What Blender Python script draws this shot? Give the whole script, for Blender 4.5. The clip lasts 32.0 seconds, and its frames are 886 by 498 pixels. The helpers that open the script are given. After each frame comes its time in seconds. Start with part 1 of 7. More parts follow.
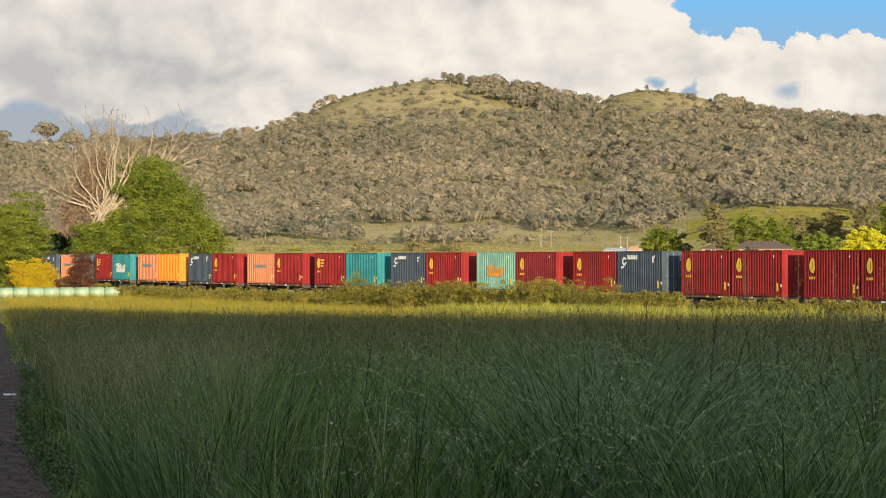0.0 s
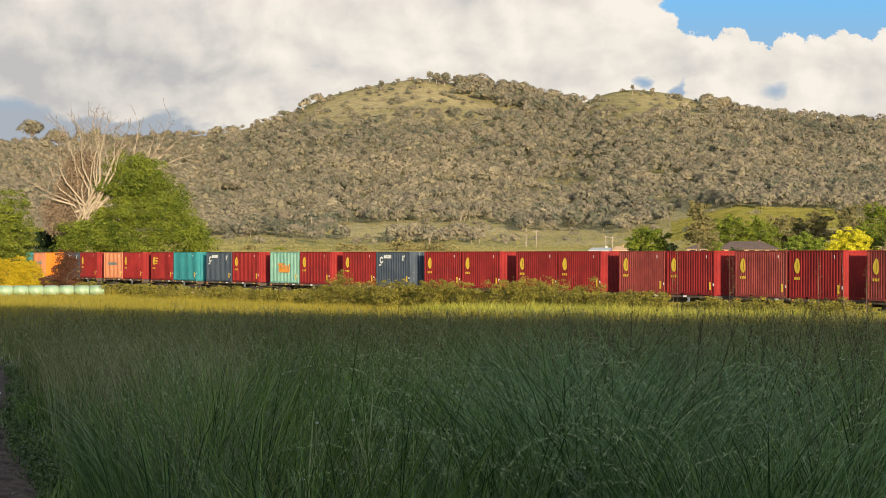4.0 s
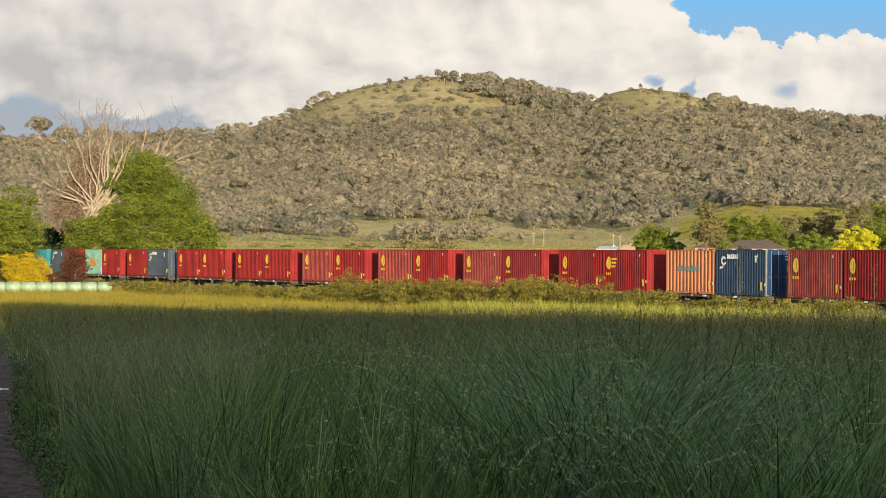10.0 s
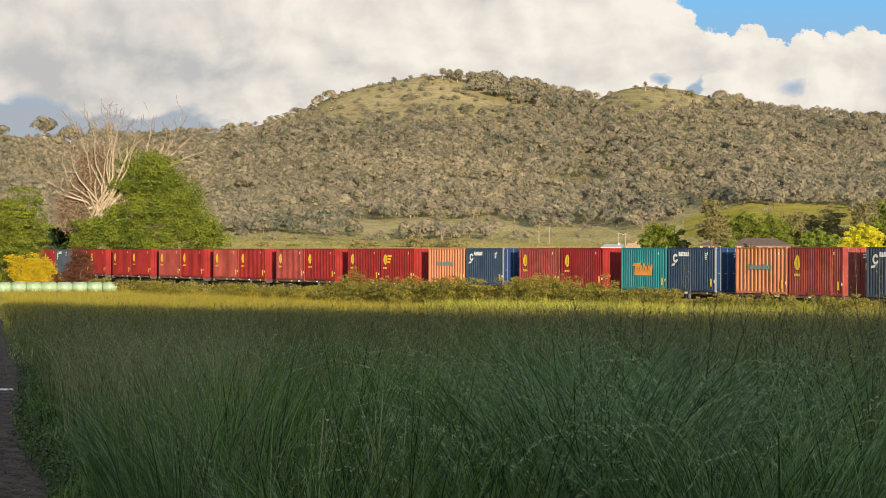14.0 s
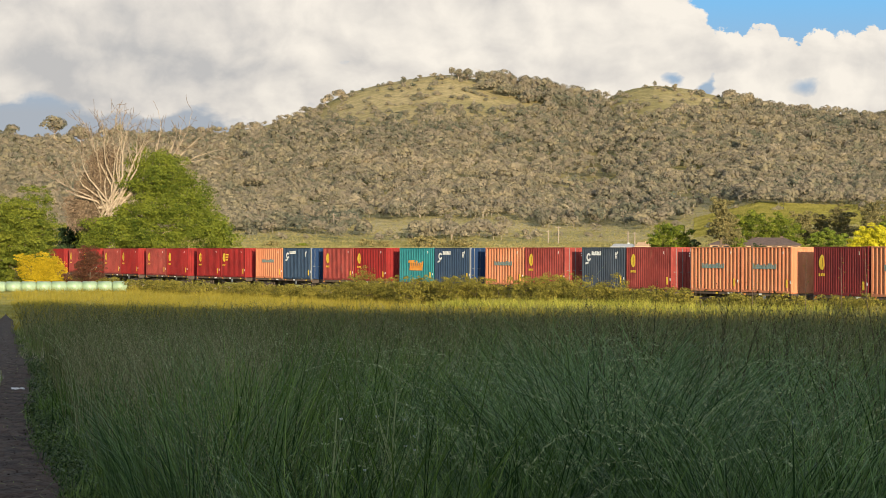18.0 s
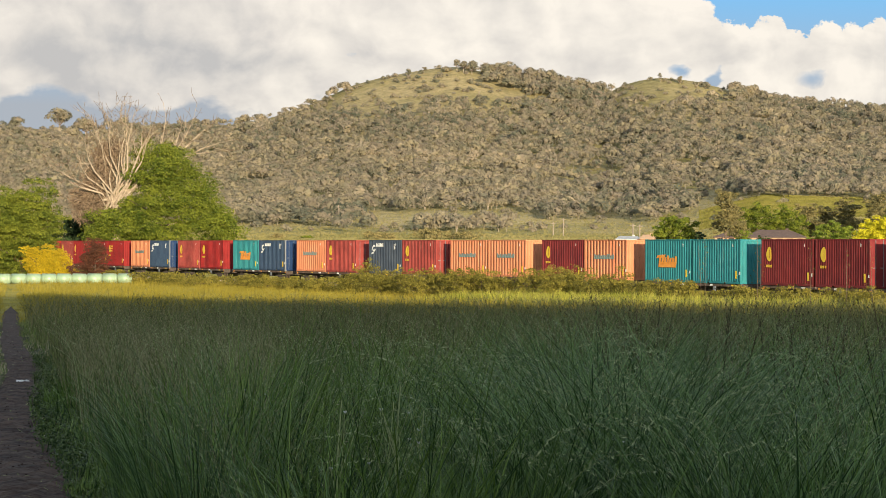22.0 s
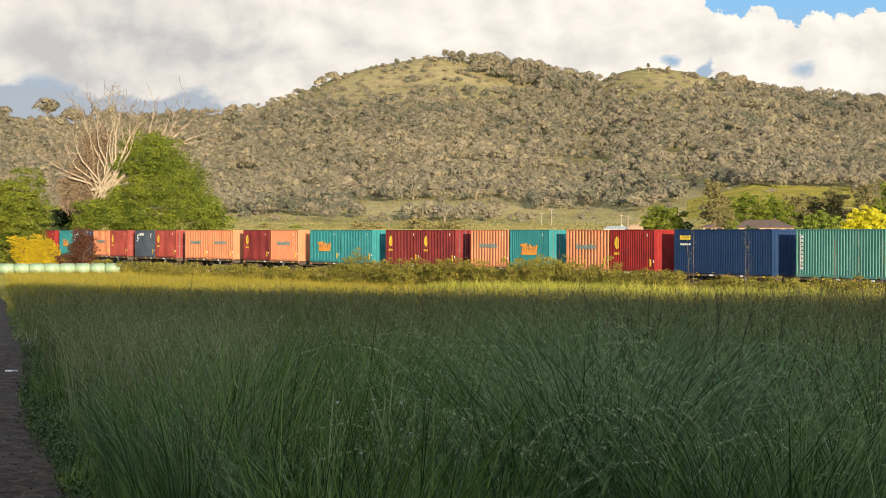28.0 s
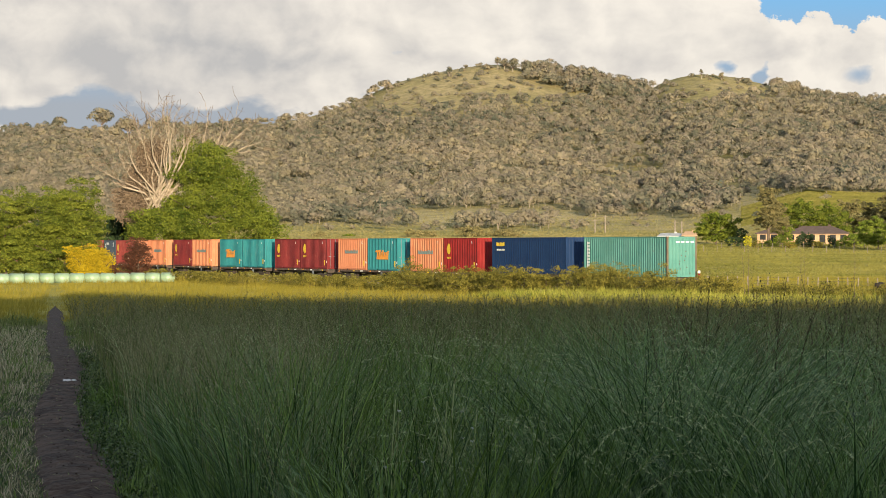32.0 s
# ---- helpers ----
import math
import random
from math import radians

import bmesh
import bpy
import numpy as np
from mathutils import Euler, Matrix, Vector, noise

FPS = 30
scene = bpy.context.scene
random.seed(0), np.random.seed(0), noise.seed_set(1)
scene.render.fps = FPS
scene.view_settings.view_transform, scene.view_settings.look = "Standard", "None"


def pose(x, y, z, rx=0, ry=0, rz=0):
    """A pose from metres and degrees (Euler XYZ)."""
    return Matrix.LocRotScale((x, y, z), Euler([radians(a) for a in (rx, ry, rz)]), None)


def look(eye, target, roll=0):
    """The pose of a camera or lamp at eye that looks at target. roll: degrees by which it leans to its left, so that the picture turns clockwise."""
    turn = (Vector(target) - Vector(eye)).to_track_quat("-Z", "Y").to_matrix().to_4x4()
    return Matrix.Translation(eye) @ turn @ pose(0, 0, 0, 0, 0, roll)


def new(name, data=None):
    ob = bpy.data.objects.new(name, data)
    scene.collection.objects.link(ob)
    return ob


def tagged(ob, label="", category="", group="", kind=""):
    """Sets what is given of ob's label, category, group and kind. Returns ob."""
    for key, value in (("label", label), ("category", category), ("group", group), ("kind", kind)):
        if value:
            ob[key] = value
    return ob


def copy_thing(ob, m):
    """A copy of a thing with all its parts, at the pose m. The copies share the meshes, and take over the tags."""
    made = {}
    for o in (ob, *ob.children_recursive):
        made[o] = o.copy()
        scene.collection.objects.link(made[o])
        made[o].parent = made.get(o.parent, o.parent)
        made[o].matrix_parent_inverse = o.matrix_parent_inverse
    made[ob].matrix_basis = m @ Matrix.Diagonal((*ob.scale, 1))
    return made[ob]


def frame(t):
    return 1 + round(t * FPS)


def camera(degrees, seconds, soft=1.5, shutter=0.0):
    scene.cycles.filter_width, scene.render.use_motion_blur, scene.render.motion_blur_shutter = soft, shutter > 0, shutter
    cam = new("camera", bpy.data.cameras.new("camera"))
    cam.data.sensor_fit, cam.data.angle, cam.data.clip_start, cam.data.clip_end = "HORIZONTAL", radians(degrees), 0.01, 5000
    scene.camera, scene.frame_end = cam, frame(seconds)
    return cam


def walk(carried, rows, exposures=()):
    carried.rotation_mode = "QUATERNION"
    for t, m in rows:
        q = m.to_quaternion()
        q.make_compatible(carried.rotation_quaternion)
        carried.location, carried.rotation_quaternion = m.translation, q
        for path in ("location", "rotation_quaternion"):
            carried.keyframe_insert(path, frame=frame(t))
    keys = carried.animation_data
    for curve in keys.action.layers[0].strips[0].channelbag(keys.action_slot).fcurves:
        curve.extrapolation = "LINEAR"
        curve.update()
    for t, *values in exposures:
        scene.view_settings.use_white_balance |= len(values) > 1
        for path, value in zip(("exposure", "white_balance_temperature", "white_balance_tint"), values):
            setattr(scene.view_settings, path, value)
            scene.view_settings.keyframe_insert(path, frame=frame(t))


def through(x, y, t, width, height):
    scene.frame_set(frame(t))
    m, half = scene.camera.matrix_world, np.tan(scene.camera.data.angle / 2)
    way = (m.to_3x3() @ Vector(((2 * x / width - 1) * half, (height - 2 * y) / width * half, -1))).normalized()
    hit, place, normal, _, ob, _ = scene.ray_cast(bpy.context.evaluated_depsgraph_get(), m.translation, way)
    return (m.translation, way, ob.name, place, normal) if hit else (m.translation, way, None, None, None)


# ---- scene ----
cam = camera(23.05, 32.0, soft=0.65)

# camera and its hand-held sway
walk(cam, [
    (0.0, pose(0.0000, 0, 1.6509, 90.258, 0.001, 0.001)),
    (0.5, pose(-0.0022, 0, 1.6508, 90.298, -0.079, -0.012)),
    (1.0, pose(-0.0054, 0, 1.6512, 90.325, -0.067, 0.000)),
    (1.5, pose(-0.0069, 0, 1.6503, 90.300, -0.030, -0.040)),
    (2.0, pose(-0.0096, 0, 1.6502, 90.308, -0.004, -0.106)),
    (2.5, pose(-0.0119, 0, 1.6498, 90.280, -0.057, -0.240)),
    (4.5, pose(-0.0017, 0, 1.6543, 90.239, -0.220, -0.430)),
    (5.0, pose(-0.0007, 0, 1.6524, 90.301, -0.281, -0.482)),
    (5.5, pose(0.0005, 0, 1.6516, 90.341, -0.286, -0.508)),
    (6.0, pose(-0.0006, 0, 1.6520, 90.273, -0.280, -0.364)),
    (6.5, pose(-0.0025, 0, 1.6538, 90.340, -0.306, -0.245)),
    (7.0, pose(-0.0045, 0, 1.6531, 90.272, -0.302, -0.271)),
    (7.5, pose(-0.0038, 0, 1.6529, 90.227, -0.283, -0.253)),
    (8.0, pose(-0.0019, 0, 1.6535, 90.207, -0.325, -0.316)),
    (8.5, pose(0.0000, 0, 1.6553, 90.200, -0.406, -0.318)),
    (9.0, pose(-0.0016, 0, 1.6559, 90.174, -0.423, -0.287)),
    (9.5, pose(-0.0067, 0, 1.6551, 90.144, -0.406, -0.184)),
    (10.0, pose(-0.0120, 0, 1.6552, 90.186, -0.386, -0.192)),
    (10.5, pose(-0.0103, 0, 1.6553, 90.221, -0.465, -0.229)),
    (11.0, pose(-0.0043, 0, 1.6557, 90.270, -0.491, -0.270)),
    (11.5, pose(0.0034, 0, 1.6556, 90.288, -0.489, -0.311)),
    (12.0, pose(0.0058, 0, 1.6566, 90.290, -0.454, -0.391)),
    (12.5, pose(0.0084, 0, 1.6566, 90.256, -0.440, -0.332)),
    (13.0, pose(0.0087, 0, 1.6571, 90.249, -0.370, -0.194)),
    (13.5, pose(0.0087, 0, 1.6558, 90.209, -0.303, -0.054)),
    (14.0, pose(0.0058, 0, 1.6552, 90.152, -0.183, -0.052)),
    (14.5, pose(0.0046, 0, 1.6538, 90.113, -0.163, 0.028)),
    (16.5, pose(-0.0031, 0, 1.6531, 90.082, -0.048, 0.083)),
    (17.0, pose(-0.0050, 0, 1.6548, 90.114, -0.063, -0.008)),
    (17.5, pose(-0.0085, 0, 1.6545, 90.182, -0.174, 0.111)),
    (18.0, pose(-0.0107, 0, 1.6546, 90.135, -0.199, 0.196)),
    (18.5, pose(-0.0089, 0, 1.6525, 90.070, -0.192, 0.176)),
    (19.0, pose(-0.0044, 0, 1.6527, 90.007, -0.231, -0.020)),
    (19.5, pose(-0.0038, 0, 1.6534, 90.000, -0.272, -0.093)),
    (20.0, pose(-0.0059, 0, 1.6540, 89.950, -0.319, 0.033)),
    (20.5, pose(-0.0086, 0, 1.6544, 89.874, -0.242, -0.003)),
    (21.0, pose(-0.0086, 0, 1.6556, 89.821, -0.231, 0.072)),
    (21.5, pose(-0.0079, 0, 1.6573, 89.886, -0.215, 0.207)),
    (22.0, pose(-0.0074, 0, 1.6576, 89.930, -0.210, 0.326)),
    (22.5, pose(-0.0087, 0, 1.6570, 89.849, -0.116, 0.391)),
    (23.0, pose(-0.0092, 0, 1.6578, 89.799, -0.098, 0.548)),
    (23.5, pose(-0.0121, 0, 1.6602, 89.757, -0.064, 0.595)),
    (24.0, pose(-0.0116, 0, 1.6616, 89.737, -0.036, 0.713)),
    (24.5, pose(-0.0119, 0, 1.6608, 89.756, 0.057, 0.636)),
    (25.0, pose(-0.0132, 0, 1.6596, 89.788, 0.050, 0.504)),
    (25.5, pose(-0.0146, 0, 1.6591, 89.740, -0.033, 0.489)),
    (27.5, pose(-0.0268, 0, 1.6609, 89.631, -0.188, 0.098)),
    (28.0, pose(-0.0226, 0, 1.6599, 89.665, -0.227, 0.016)),
    (28.5, pose(-0.0128, 0, 1.6597, 89.639, -0.232, -0.045)),
    (29.0, pose(-0.0044, 0, 1.6592, 89.658, -0.240, -0.157)),
    (29.5, pose(-0.0021, 0, 1.6612, 89.715, -0.224, -0.158)),
    (30.0, pose(-0.0083, 0, 1.6628, 89.771, -0.204, -0.142)),
    (30.5, pose(-0.0175, 0, 1.6628, 89.771, -0.148, -0.017)),
    (31.0, pose(-0.0314, 0, 1.6621, 89.779, -0.034, 0.266)),
    (31.5, pose(-0.0450, 0, 1.6613, 89.809, 0.045, 0.766)),
    (32.0, pose(-0.0532, 0, 1.6614, 89.870, 0.050, 1.422)),
], exposures=((0, 1.15), (14, 1.15), (20, 1.17), (23, 1.24), (25, 1.30), (28, 1.32), (30, 1.25), (32, 1.14)))

EYE = 1.65
FOCAL = 3844.7          # picture widths: bearing scale used to lay out the far country
TO_SUN = Vector((0.215, -0.9766, 0.115)).normalized()

# ---- light ----
world = bpy.data.worlds.new("evening_sky")
scene.world = world
world.use_nodes = True
wn = world.node_tree
sky = wn.nodes.new("ShaderNodeTexSky")
sky.sky_type = "NISHITA"
sky.sun_disc = False
sky.sun_elevation = radians(12)
sky.sun_rotation = math.atan2(TO_SUN.x, TO_SUN.y)
sky.air_density, sky.dust_density, sky.ozone_density = 1.0, 0.6, 1.6
wn.nodes["Background"].inputs["Strength"].default_value = 0.12
veil = wn.nodes.new("ShaderNodeMixRGB")          # thin bright cloud over the whole sky
veil.inputs["Fac"].default_value = 0.5
veil.inputs["Color2"].default_value = (3.2, 3.1, 2.9, 1)
wn.links.new(sky.outputs[0], veil.inputs["Color1"])
wn.links.new(veil.outputs[0], wn.nodes["Background"].inputs["Color"])

sun = new("sun", bpy.data.lights.new("sun", "SUN"))
sun.data.energy, sun.data.angle, sun.data.color = 3.9, radians(0.5), (1.0, 0.80, 0.53)
sun.matrix_world = look((0, 0, 60), Vector((0, 0, 60)) - TO_SUN)


# ---- materials ----
def nd(nt, kind, **values):
    n = nt.nodes.new("ShaderNode" + kind)
    for k, v in values.items():
        n.inputs[k.replace("_", " ")].default_value = v
    return n


def material(name, a, b, scale=1.0, rough=0.8, metal=0.0, bump=0.0, bump_scale=20.0, random=0.0, island=0.0, fine=0.0, spec=0.3, sheen=0.0):
    """Two colours mixed by coarse and fine noise, varied piece by piece."""
    m = bpy.data.materials.new(name)
    m.use_nodes = True
    nt = m.node_tree
    p = nt.nodes["Principled BSDF"]
    p.inputs["Roughness"].default_value, p.inputs["Metallic"].default_value = rough, metal
    p.inputs["Specular IOR Level"].default_value = spec
    co = nd(nt, "TexCoord")
    geo = nd(nt, "NewGeometry")
    where = geo.outputs["Position"] if fine < 0 else co.outputs["Object"]
    n1 = nd(nt, "TexNoise", Scale=scale, Detail=6.0, Roughness=0.6)
    nt.links.new(where, n1.inputs["Vector"])
    ramp = nd(nt, "ValToRGB")
    ramp.color_ramp.elements[0].position, ramp.color_ramp.elements[1].position = 0.34, 0.66
    ramp.color_ramp.elements[0].color, ramp.color_ramp.elements[1].color = (*a, 1), (*b, 1)
    fac = n1.outputs["Fac"]
    if island or random:
        add = nd(nt, "Math")
        add.operation = "MULTIPLY_ADD"
        src = geo.outputs["Random Per Island"] if island else nd(nt, "ObjectInfo").outputs["Random"]
        nt.links.new(src, add.inputs[0])
        add.inputs[1].default_value = island or random
        off = nd(nt, "Math")
        off.operation = "SUBTRACT"
        nt.links.new(fac, off.inputs[0])
        off.inputs[1].default_value = (island or random) / 2
        nt.links.new(off.outputs[0], add.inputs[2])
        fac = add.outputs[0]
    nt.links.new(fac, ramp.inputs["Fac"])
    nt.links.new(ramp.outputs["Color"], p.inputs["Base Color"])
    if bump:
        n2 = nd(nt, "TexNoise", Scale=bump_scale, Detail=5.0)
        nt.links.new(where, n2.inputs["Vector"])
        bp = nd(nt, "Bump", Strength=bump, Distance=0.05)
        nt.links.new(n2.outputs["Fac"], bp.inputs["Height"])
        nt.links.new(bp.outputs["Normal"], p.inputs["Normal"])
    return m


def leafy(name, a, b, scale=0.4, island=0.6, through=0.22, rough=0.7):
    """Leaf or blade: two-colour variation with light passing through."""
    m = material(name, a, b, scale, rough, island=island, spec=0.2)
    nt = m.node_tree
    p = nt.nodes["Principled BSDF"]
    tr = nd(nt, "BsdfTranslucent")
    ramp = [n for n in nt.nodes if n.bl_idname == "ShaderNodeValToRGB"][0]
    nt.links.new(ramp.outputs["Color"], tr.inputs["Color"])
    mix = nd(nt, "MixShader", Fac=through)
    nt.links.new(p.outputs[0], mix.inputs[1])
    nt.links.new(tr.outputs[0], mix.inputs[2])
    nt.links.new(mix.outputs[0], nt.nodes["Material Output"].inputs["Surface"])
    return m


def gum_leaf(name, tones, cell=7.0, through=0.15):
    """Foliage whose tone changes from tree to tree, with finer leaf-to-leaf variation."""
    m = bpy.data.materials.new(name)
    m.use_nodes = True
    nt = m.node_tree
    p = nt.nodes["Principled BSDF"]
    p.inputs["Roughness"].default_value, p.inputs["Specular IOR Level"].default_value = 0.85, 0.1
    geo = nd(nt, "NewGeometry")
    vor = nd(nt, "TexVoronoi", Scale=1 / cell)
    wide = nd(nt, "TexNoise", Scale=0.008, Detail=4.0)
    for n in (vor, wide):
        nt.links.new(geo.outputs["Position"], n.inputs["Vector"])
    sep = nd(nt, "SeparateColor")
    nt.links.new(vor.outputs["Color"], sep.inputs[0])
    tree_tone = nd(nt, "MapRange")
    tree_tone.inputs["To Min"].default_value, tree_tone.inputs["To Max"].default_value = -0.30, 0.30
    nt.links.new(sep.outputs[0], tree_tone.inputs["Value"])
    leaf_tone = nd(nt, "MapRange")
    leaf_tone.inputs["To Min"].default_value, leaf_tone.inputs["To Max"].default_value = -0.07, 0.07
    nt.links.new(geo.outputs["Random Per Island"], leaf_tone.inputs["Value"])
    total = wide.outputs["Fac"]
    for n in (tree_tone, leaf_tone):
        add = nd(nt, "Math")
        nt.links.new(total, add.inputs[0])
        nt.links.new(n.outputs[0], add.inputs[1])
        total = add.outputs[0]
    ramp = nd(nt, "ValToRGB")
    cr = ramp.color_ramp
    for i, (at, c) in enumerate(tones):
        e = cr.elements[i] if i < 2 else cr.elements.new(at)
        e.position, e.color = at, (*c, 1)
    nt.links.new(total, ramp.inputs["Fac"])
    nt.links.new(ramp.outputs["Color"], p.inputs["Base Color"])
    tr = nd(nt, "BsdfTranslucent")
    nt.links.new(ramp.outputs["Color"], tr.inputs["Color"])
    mix = nd(nt, "MixShader", Fac=through)
    nt.links.new(p.outputs[0], mix.inputs[1])
    nt.links.new(tr.outputs[0], mix.inputs[2])
    nt.links.new(mix.outputs[0], nt.nodes["Material Output"].inputs["Surface"])
    return m


def painted(name, a, b, fade=(0.3, 0.25, 0.2), dirt=0.35):
    """Weathered container paint: streaks running down, faded patches, scuffs."""
    m = bpy.data.materials.new(name)
    m.use_nodes = True
    nt = m.node_tree
    p = nt.nodes["Principled BSDF"]
    co = nd(nt, "TexCoord")
    info = nd(nt, "ObjectInfo")
    shift = nd(nt, "VectorMath")
    shift.operation = "MULTIPLY_ADD"
    cmb = nd(nt, "CombineXYZ")
    for i in range(3):
        nt.links.new(info.outputs["Random"], cmb.inputs[i])
    nt.links.new(cmb.outputs[0], shift.inputs[0])
    shift.inputs[1].default_value = (40, 40, 40)
    nt.links.new(co.outputs["Object"], shift.inputs[2])
    mp = nd(nt, "Mapping")
    mp.inputs["Scale"].default_value = (3.0, 3.0, 0.35)
    nt.links.new(shift.outputs[0], mp.inputs["Vector"])
    big = nd(nt, "TexNoise", Scale=0.7, Detail=5.0, Roughness=0.65)
    streak = nd(nt, "TexNoise", Scale=2.2, Detail=6.0, Roughness=0.7)
    nt.links.new(shift.outputs[0], big.inputs["Vector"])
    nt.links.new(mp.outputs[0], streak.inputs["Vector"])
    ramp = nd(nt, "ValToRGB")
    ramp.color_ramp.elements[0].position, ramp.color_ramp.elements[1].position = 0.35, 0.65
    ramp.color_ramp.elements[0].color, ramp.color_ramp.elements[1].color = (*a, 1), (*b, 1)
    nt.links.new(big.outputs["Fac"], ramp.inputs["Fac"])
    r2 = nd(nt, "ValToRGB")
    r2.color_ramp.elements[0].position, r2.color_ramp.elements[1].position = 0.56, 0.76
    r2.color_ramp.elements[0].color, r2.color_ramp.elements[1].color = (0, 0, 0, 1), (dirt, dirt, dirt, 1)
    nt.links.new(streak.outputs["Fac"], r2.inputs["Fac"])
    mix = nd(nt, "MixRGB")
    mix.inputs["Color2"].default_value = (*fade, 1)
    nt.links.new(r2.outputs["Color"], mix.inputs["Fac"])
    nt.links.new(ramp.outputs["Color"], mix.inputs["Color1"])
    chips = nd(nt, "TexNoise", Scale=5.5, Detail=4.0, Roughness=0.75)
    nt.links.new(shift.outputs[0], chips.inputs["Vector"])
    r3 = nd(nt, "ValToRGB")
    r3.color_ramp.elements[0].position, r3.color_ramp.elements[1].position = 0.63, 0.70
    r3.color_ramp.elements[0].color, r3.color_ramp.elements[1].color = (0, 0, 0, 1), (0.55, 0.55, 0.55, 1)
    nt.links.new(chips.outputs["Fac"], r3.inputs["Fac"])
    worn = nd(nt, "MixRGB")
    worn.inputs["Color2"].default_value = (0.085, 0.052, 0.040, 1)
    nt.links.new(r3.outputs["Color"], worn.inputs["Fac"])
    nt.links.new(mix.outputs[0], worn.inputs["Color1"])
    nt.links.new(worn.outputs[0], p.inputs["Base Color"])
    rr = nd(nt, "MapRange")
    rr.inputs["To Min"].default_value, rr.inputs["To Max"].default_value = 0.50, 0.82
    nt.links.new(streak.outputs["Fac"], rr.inputs["Value"])
    nt.links.new(rr.outputs[0], p.inputs["Roughness"])
    p.inputs["Specular IOR Level"].default_value = 0.18
    return m


PAINT = {
    "red": painted("red_paint", (0.148, 0.0105, 0.0125), (0.232, 0.0165, 0.018), (0.24, 0.095, 0.075), 0.42),
    "faded_red": painted("faded_red_paint", (0.17, 0.030, 0.028), (0.27, 0.050, 0.045), (0.42, 0.22, 0.18), 0.5),
    "dark_red": painted("maroon_paint", (0.11, 0.014, 0.018), (0.175, 0.024, 0.026), (0.30, 0.14, 0.12), 0.4),
    "orange": painted("orange_paint", (0.43, 0.163, 0.086), (0.52, 0.208, 0.115), (0.56, 0.31, 0.18), 0.45),
    "bright_orange": painted("bright_orange_paint", (0.70, 0.19, 0.02), (0.76, 0.24, 0.03), (0.60, 0.32, 0.12), 0.3),
    "navy": painted("navy_paint", (0.020, 0.041, 0.084), (0.032, 0.060, 0.112), (0.16, 0.18, 0.22), 0.35),
    "slate_blue": painted("slate_blue_paint", (0.033, 0.048, 0.074), (0.055, 0.074, 0.105), (0.16, 0.17, 0.19), 0.5),
    "royal": painted("royal_blue_paint", (0.007, 0.026, 0.084), (0.010, 0.034, 0.102), (0.08, 0.10, 0.20), 0.15),
    "teal": painted("teal_paint", (0.018, 0.15, 0.18), (0.028, 0.20, 0.225), (0.22, 0.34, 0.33), 0.4),
    "faded_green": painted("faded_green_paint", (0.13, 0.28, 0.24), (0.20, 0.38, 0.32), (0.42, 0.50, 0.45), 0.5),
    "aqua": painted("aqua_paint", (0.070, 0.215, 0.198), (0.098, 0.258, 0.234), (0.40, 0.50, 0.44), 0.3),
}
GREY_POST = painted("grey_primer", (0.13, 0.15, 0.175), (0.19, 0.215, 0.245), (0.27, 0.27, 0.27))
YELLOW = material("yellow_mark", (0.62, 0.42, 0.03), (0.78, 0.56, 0.05), 3, 0.6)
WHITE = material("white_mark", (0.62, 0.64, 0.66), (0.80, 0.82, 0.82), 3, 0.6)
CYAN = material("cyan_mark", (0.13, 0.24, 0.25), (0.26, 0.30, 0.27), 5, 0.7)
ORANGE_MARK = material("orange_mark", (0.62, 0.22, 0.03), (0.78, 0.34, 0.06), 3, 0.6)
STEEL = material("worn_steel", (0.045, 0.038, 0.034), (0.11, 0.085, 0.07), 4, 0.6, 0.3, 0.3, 30)
SILL = material("grimy_wagon_paint", (0.075, 0.055, 0.045), (0.17, 0.125, 0.10), 3, 0.75, 0.1, 0.3, 20)
RAIL = material("rail_steel", (0.16, 0.12, 0.10), (0.25, 0.20, 0.17), 6, 0.4, 0.7)
BALLAST = material("ballast_stone", (0.14, 0.12, 0.10), (0.30, 0.27, 0.24), 9, 0.95, 0, 0.9, 14)
SLEEPER = material("concrete_sleeper", (0.24, 0.22, 0.19), (0.36, 0.33, 0.29), 5, 0.9)
BARK = material("bark", (0.07, 0.052, 0.04), (0.16, 0.125, 0.10), 5, 0.95, 0, 0.6, 9)
DEAD = material("dead_wood", (0.20, 0.165, 0.125), (0.36, 0.305, 0.235), 3, 0.9, 0, 0.4, 8)
TWIG = material("dead_twigs", (0.10, 0.072, 0.050), (0.25, 0.19, 0.135), 3, 0.9)
LEAF_GREEN = leafy("broad_leaf", (0.050, 0.082, 0.009), (0.180, 0.212, 0.025), island=0.35)
LEAF_LIGHT = leafy("light_leaf", (0.085, 0.13, 0.015), (0.20, 0.245, 0.033), island=0.35)
LEAF_YELLOW = leafy("golden_leaf", (0.30, 0.235, 0.010), (0.56, 0.415, 0.018))
LEAF_GOLD = leafy("lime_gold_leaf", (0.36, 0.34, 0.012), (0.58, 0.54, 0.03))
LEAF_RUST = leafy("rust_leaf", (0.06, 0.028, 0.018), (0.13, 0.055, 0.03))
LEAF_ELM = leafy("elm_leaf", (0.060, 0.090, 0.010), (0.195, 0.222, 0.028), island=0.35)
LEAF_PALE_GUM = leafy("garden_gum_leaf", (0.085, 0.085, 0.036), (0.23, 0.20, 0.088), island=0.35)
LEAF_GUM = leafy("gum_leaf", (0.12, 0.115, 0.050), (0.32, 0.27, 0.12))
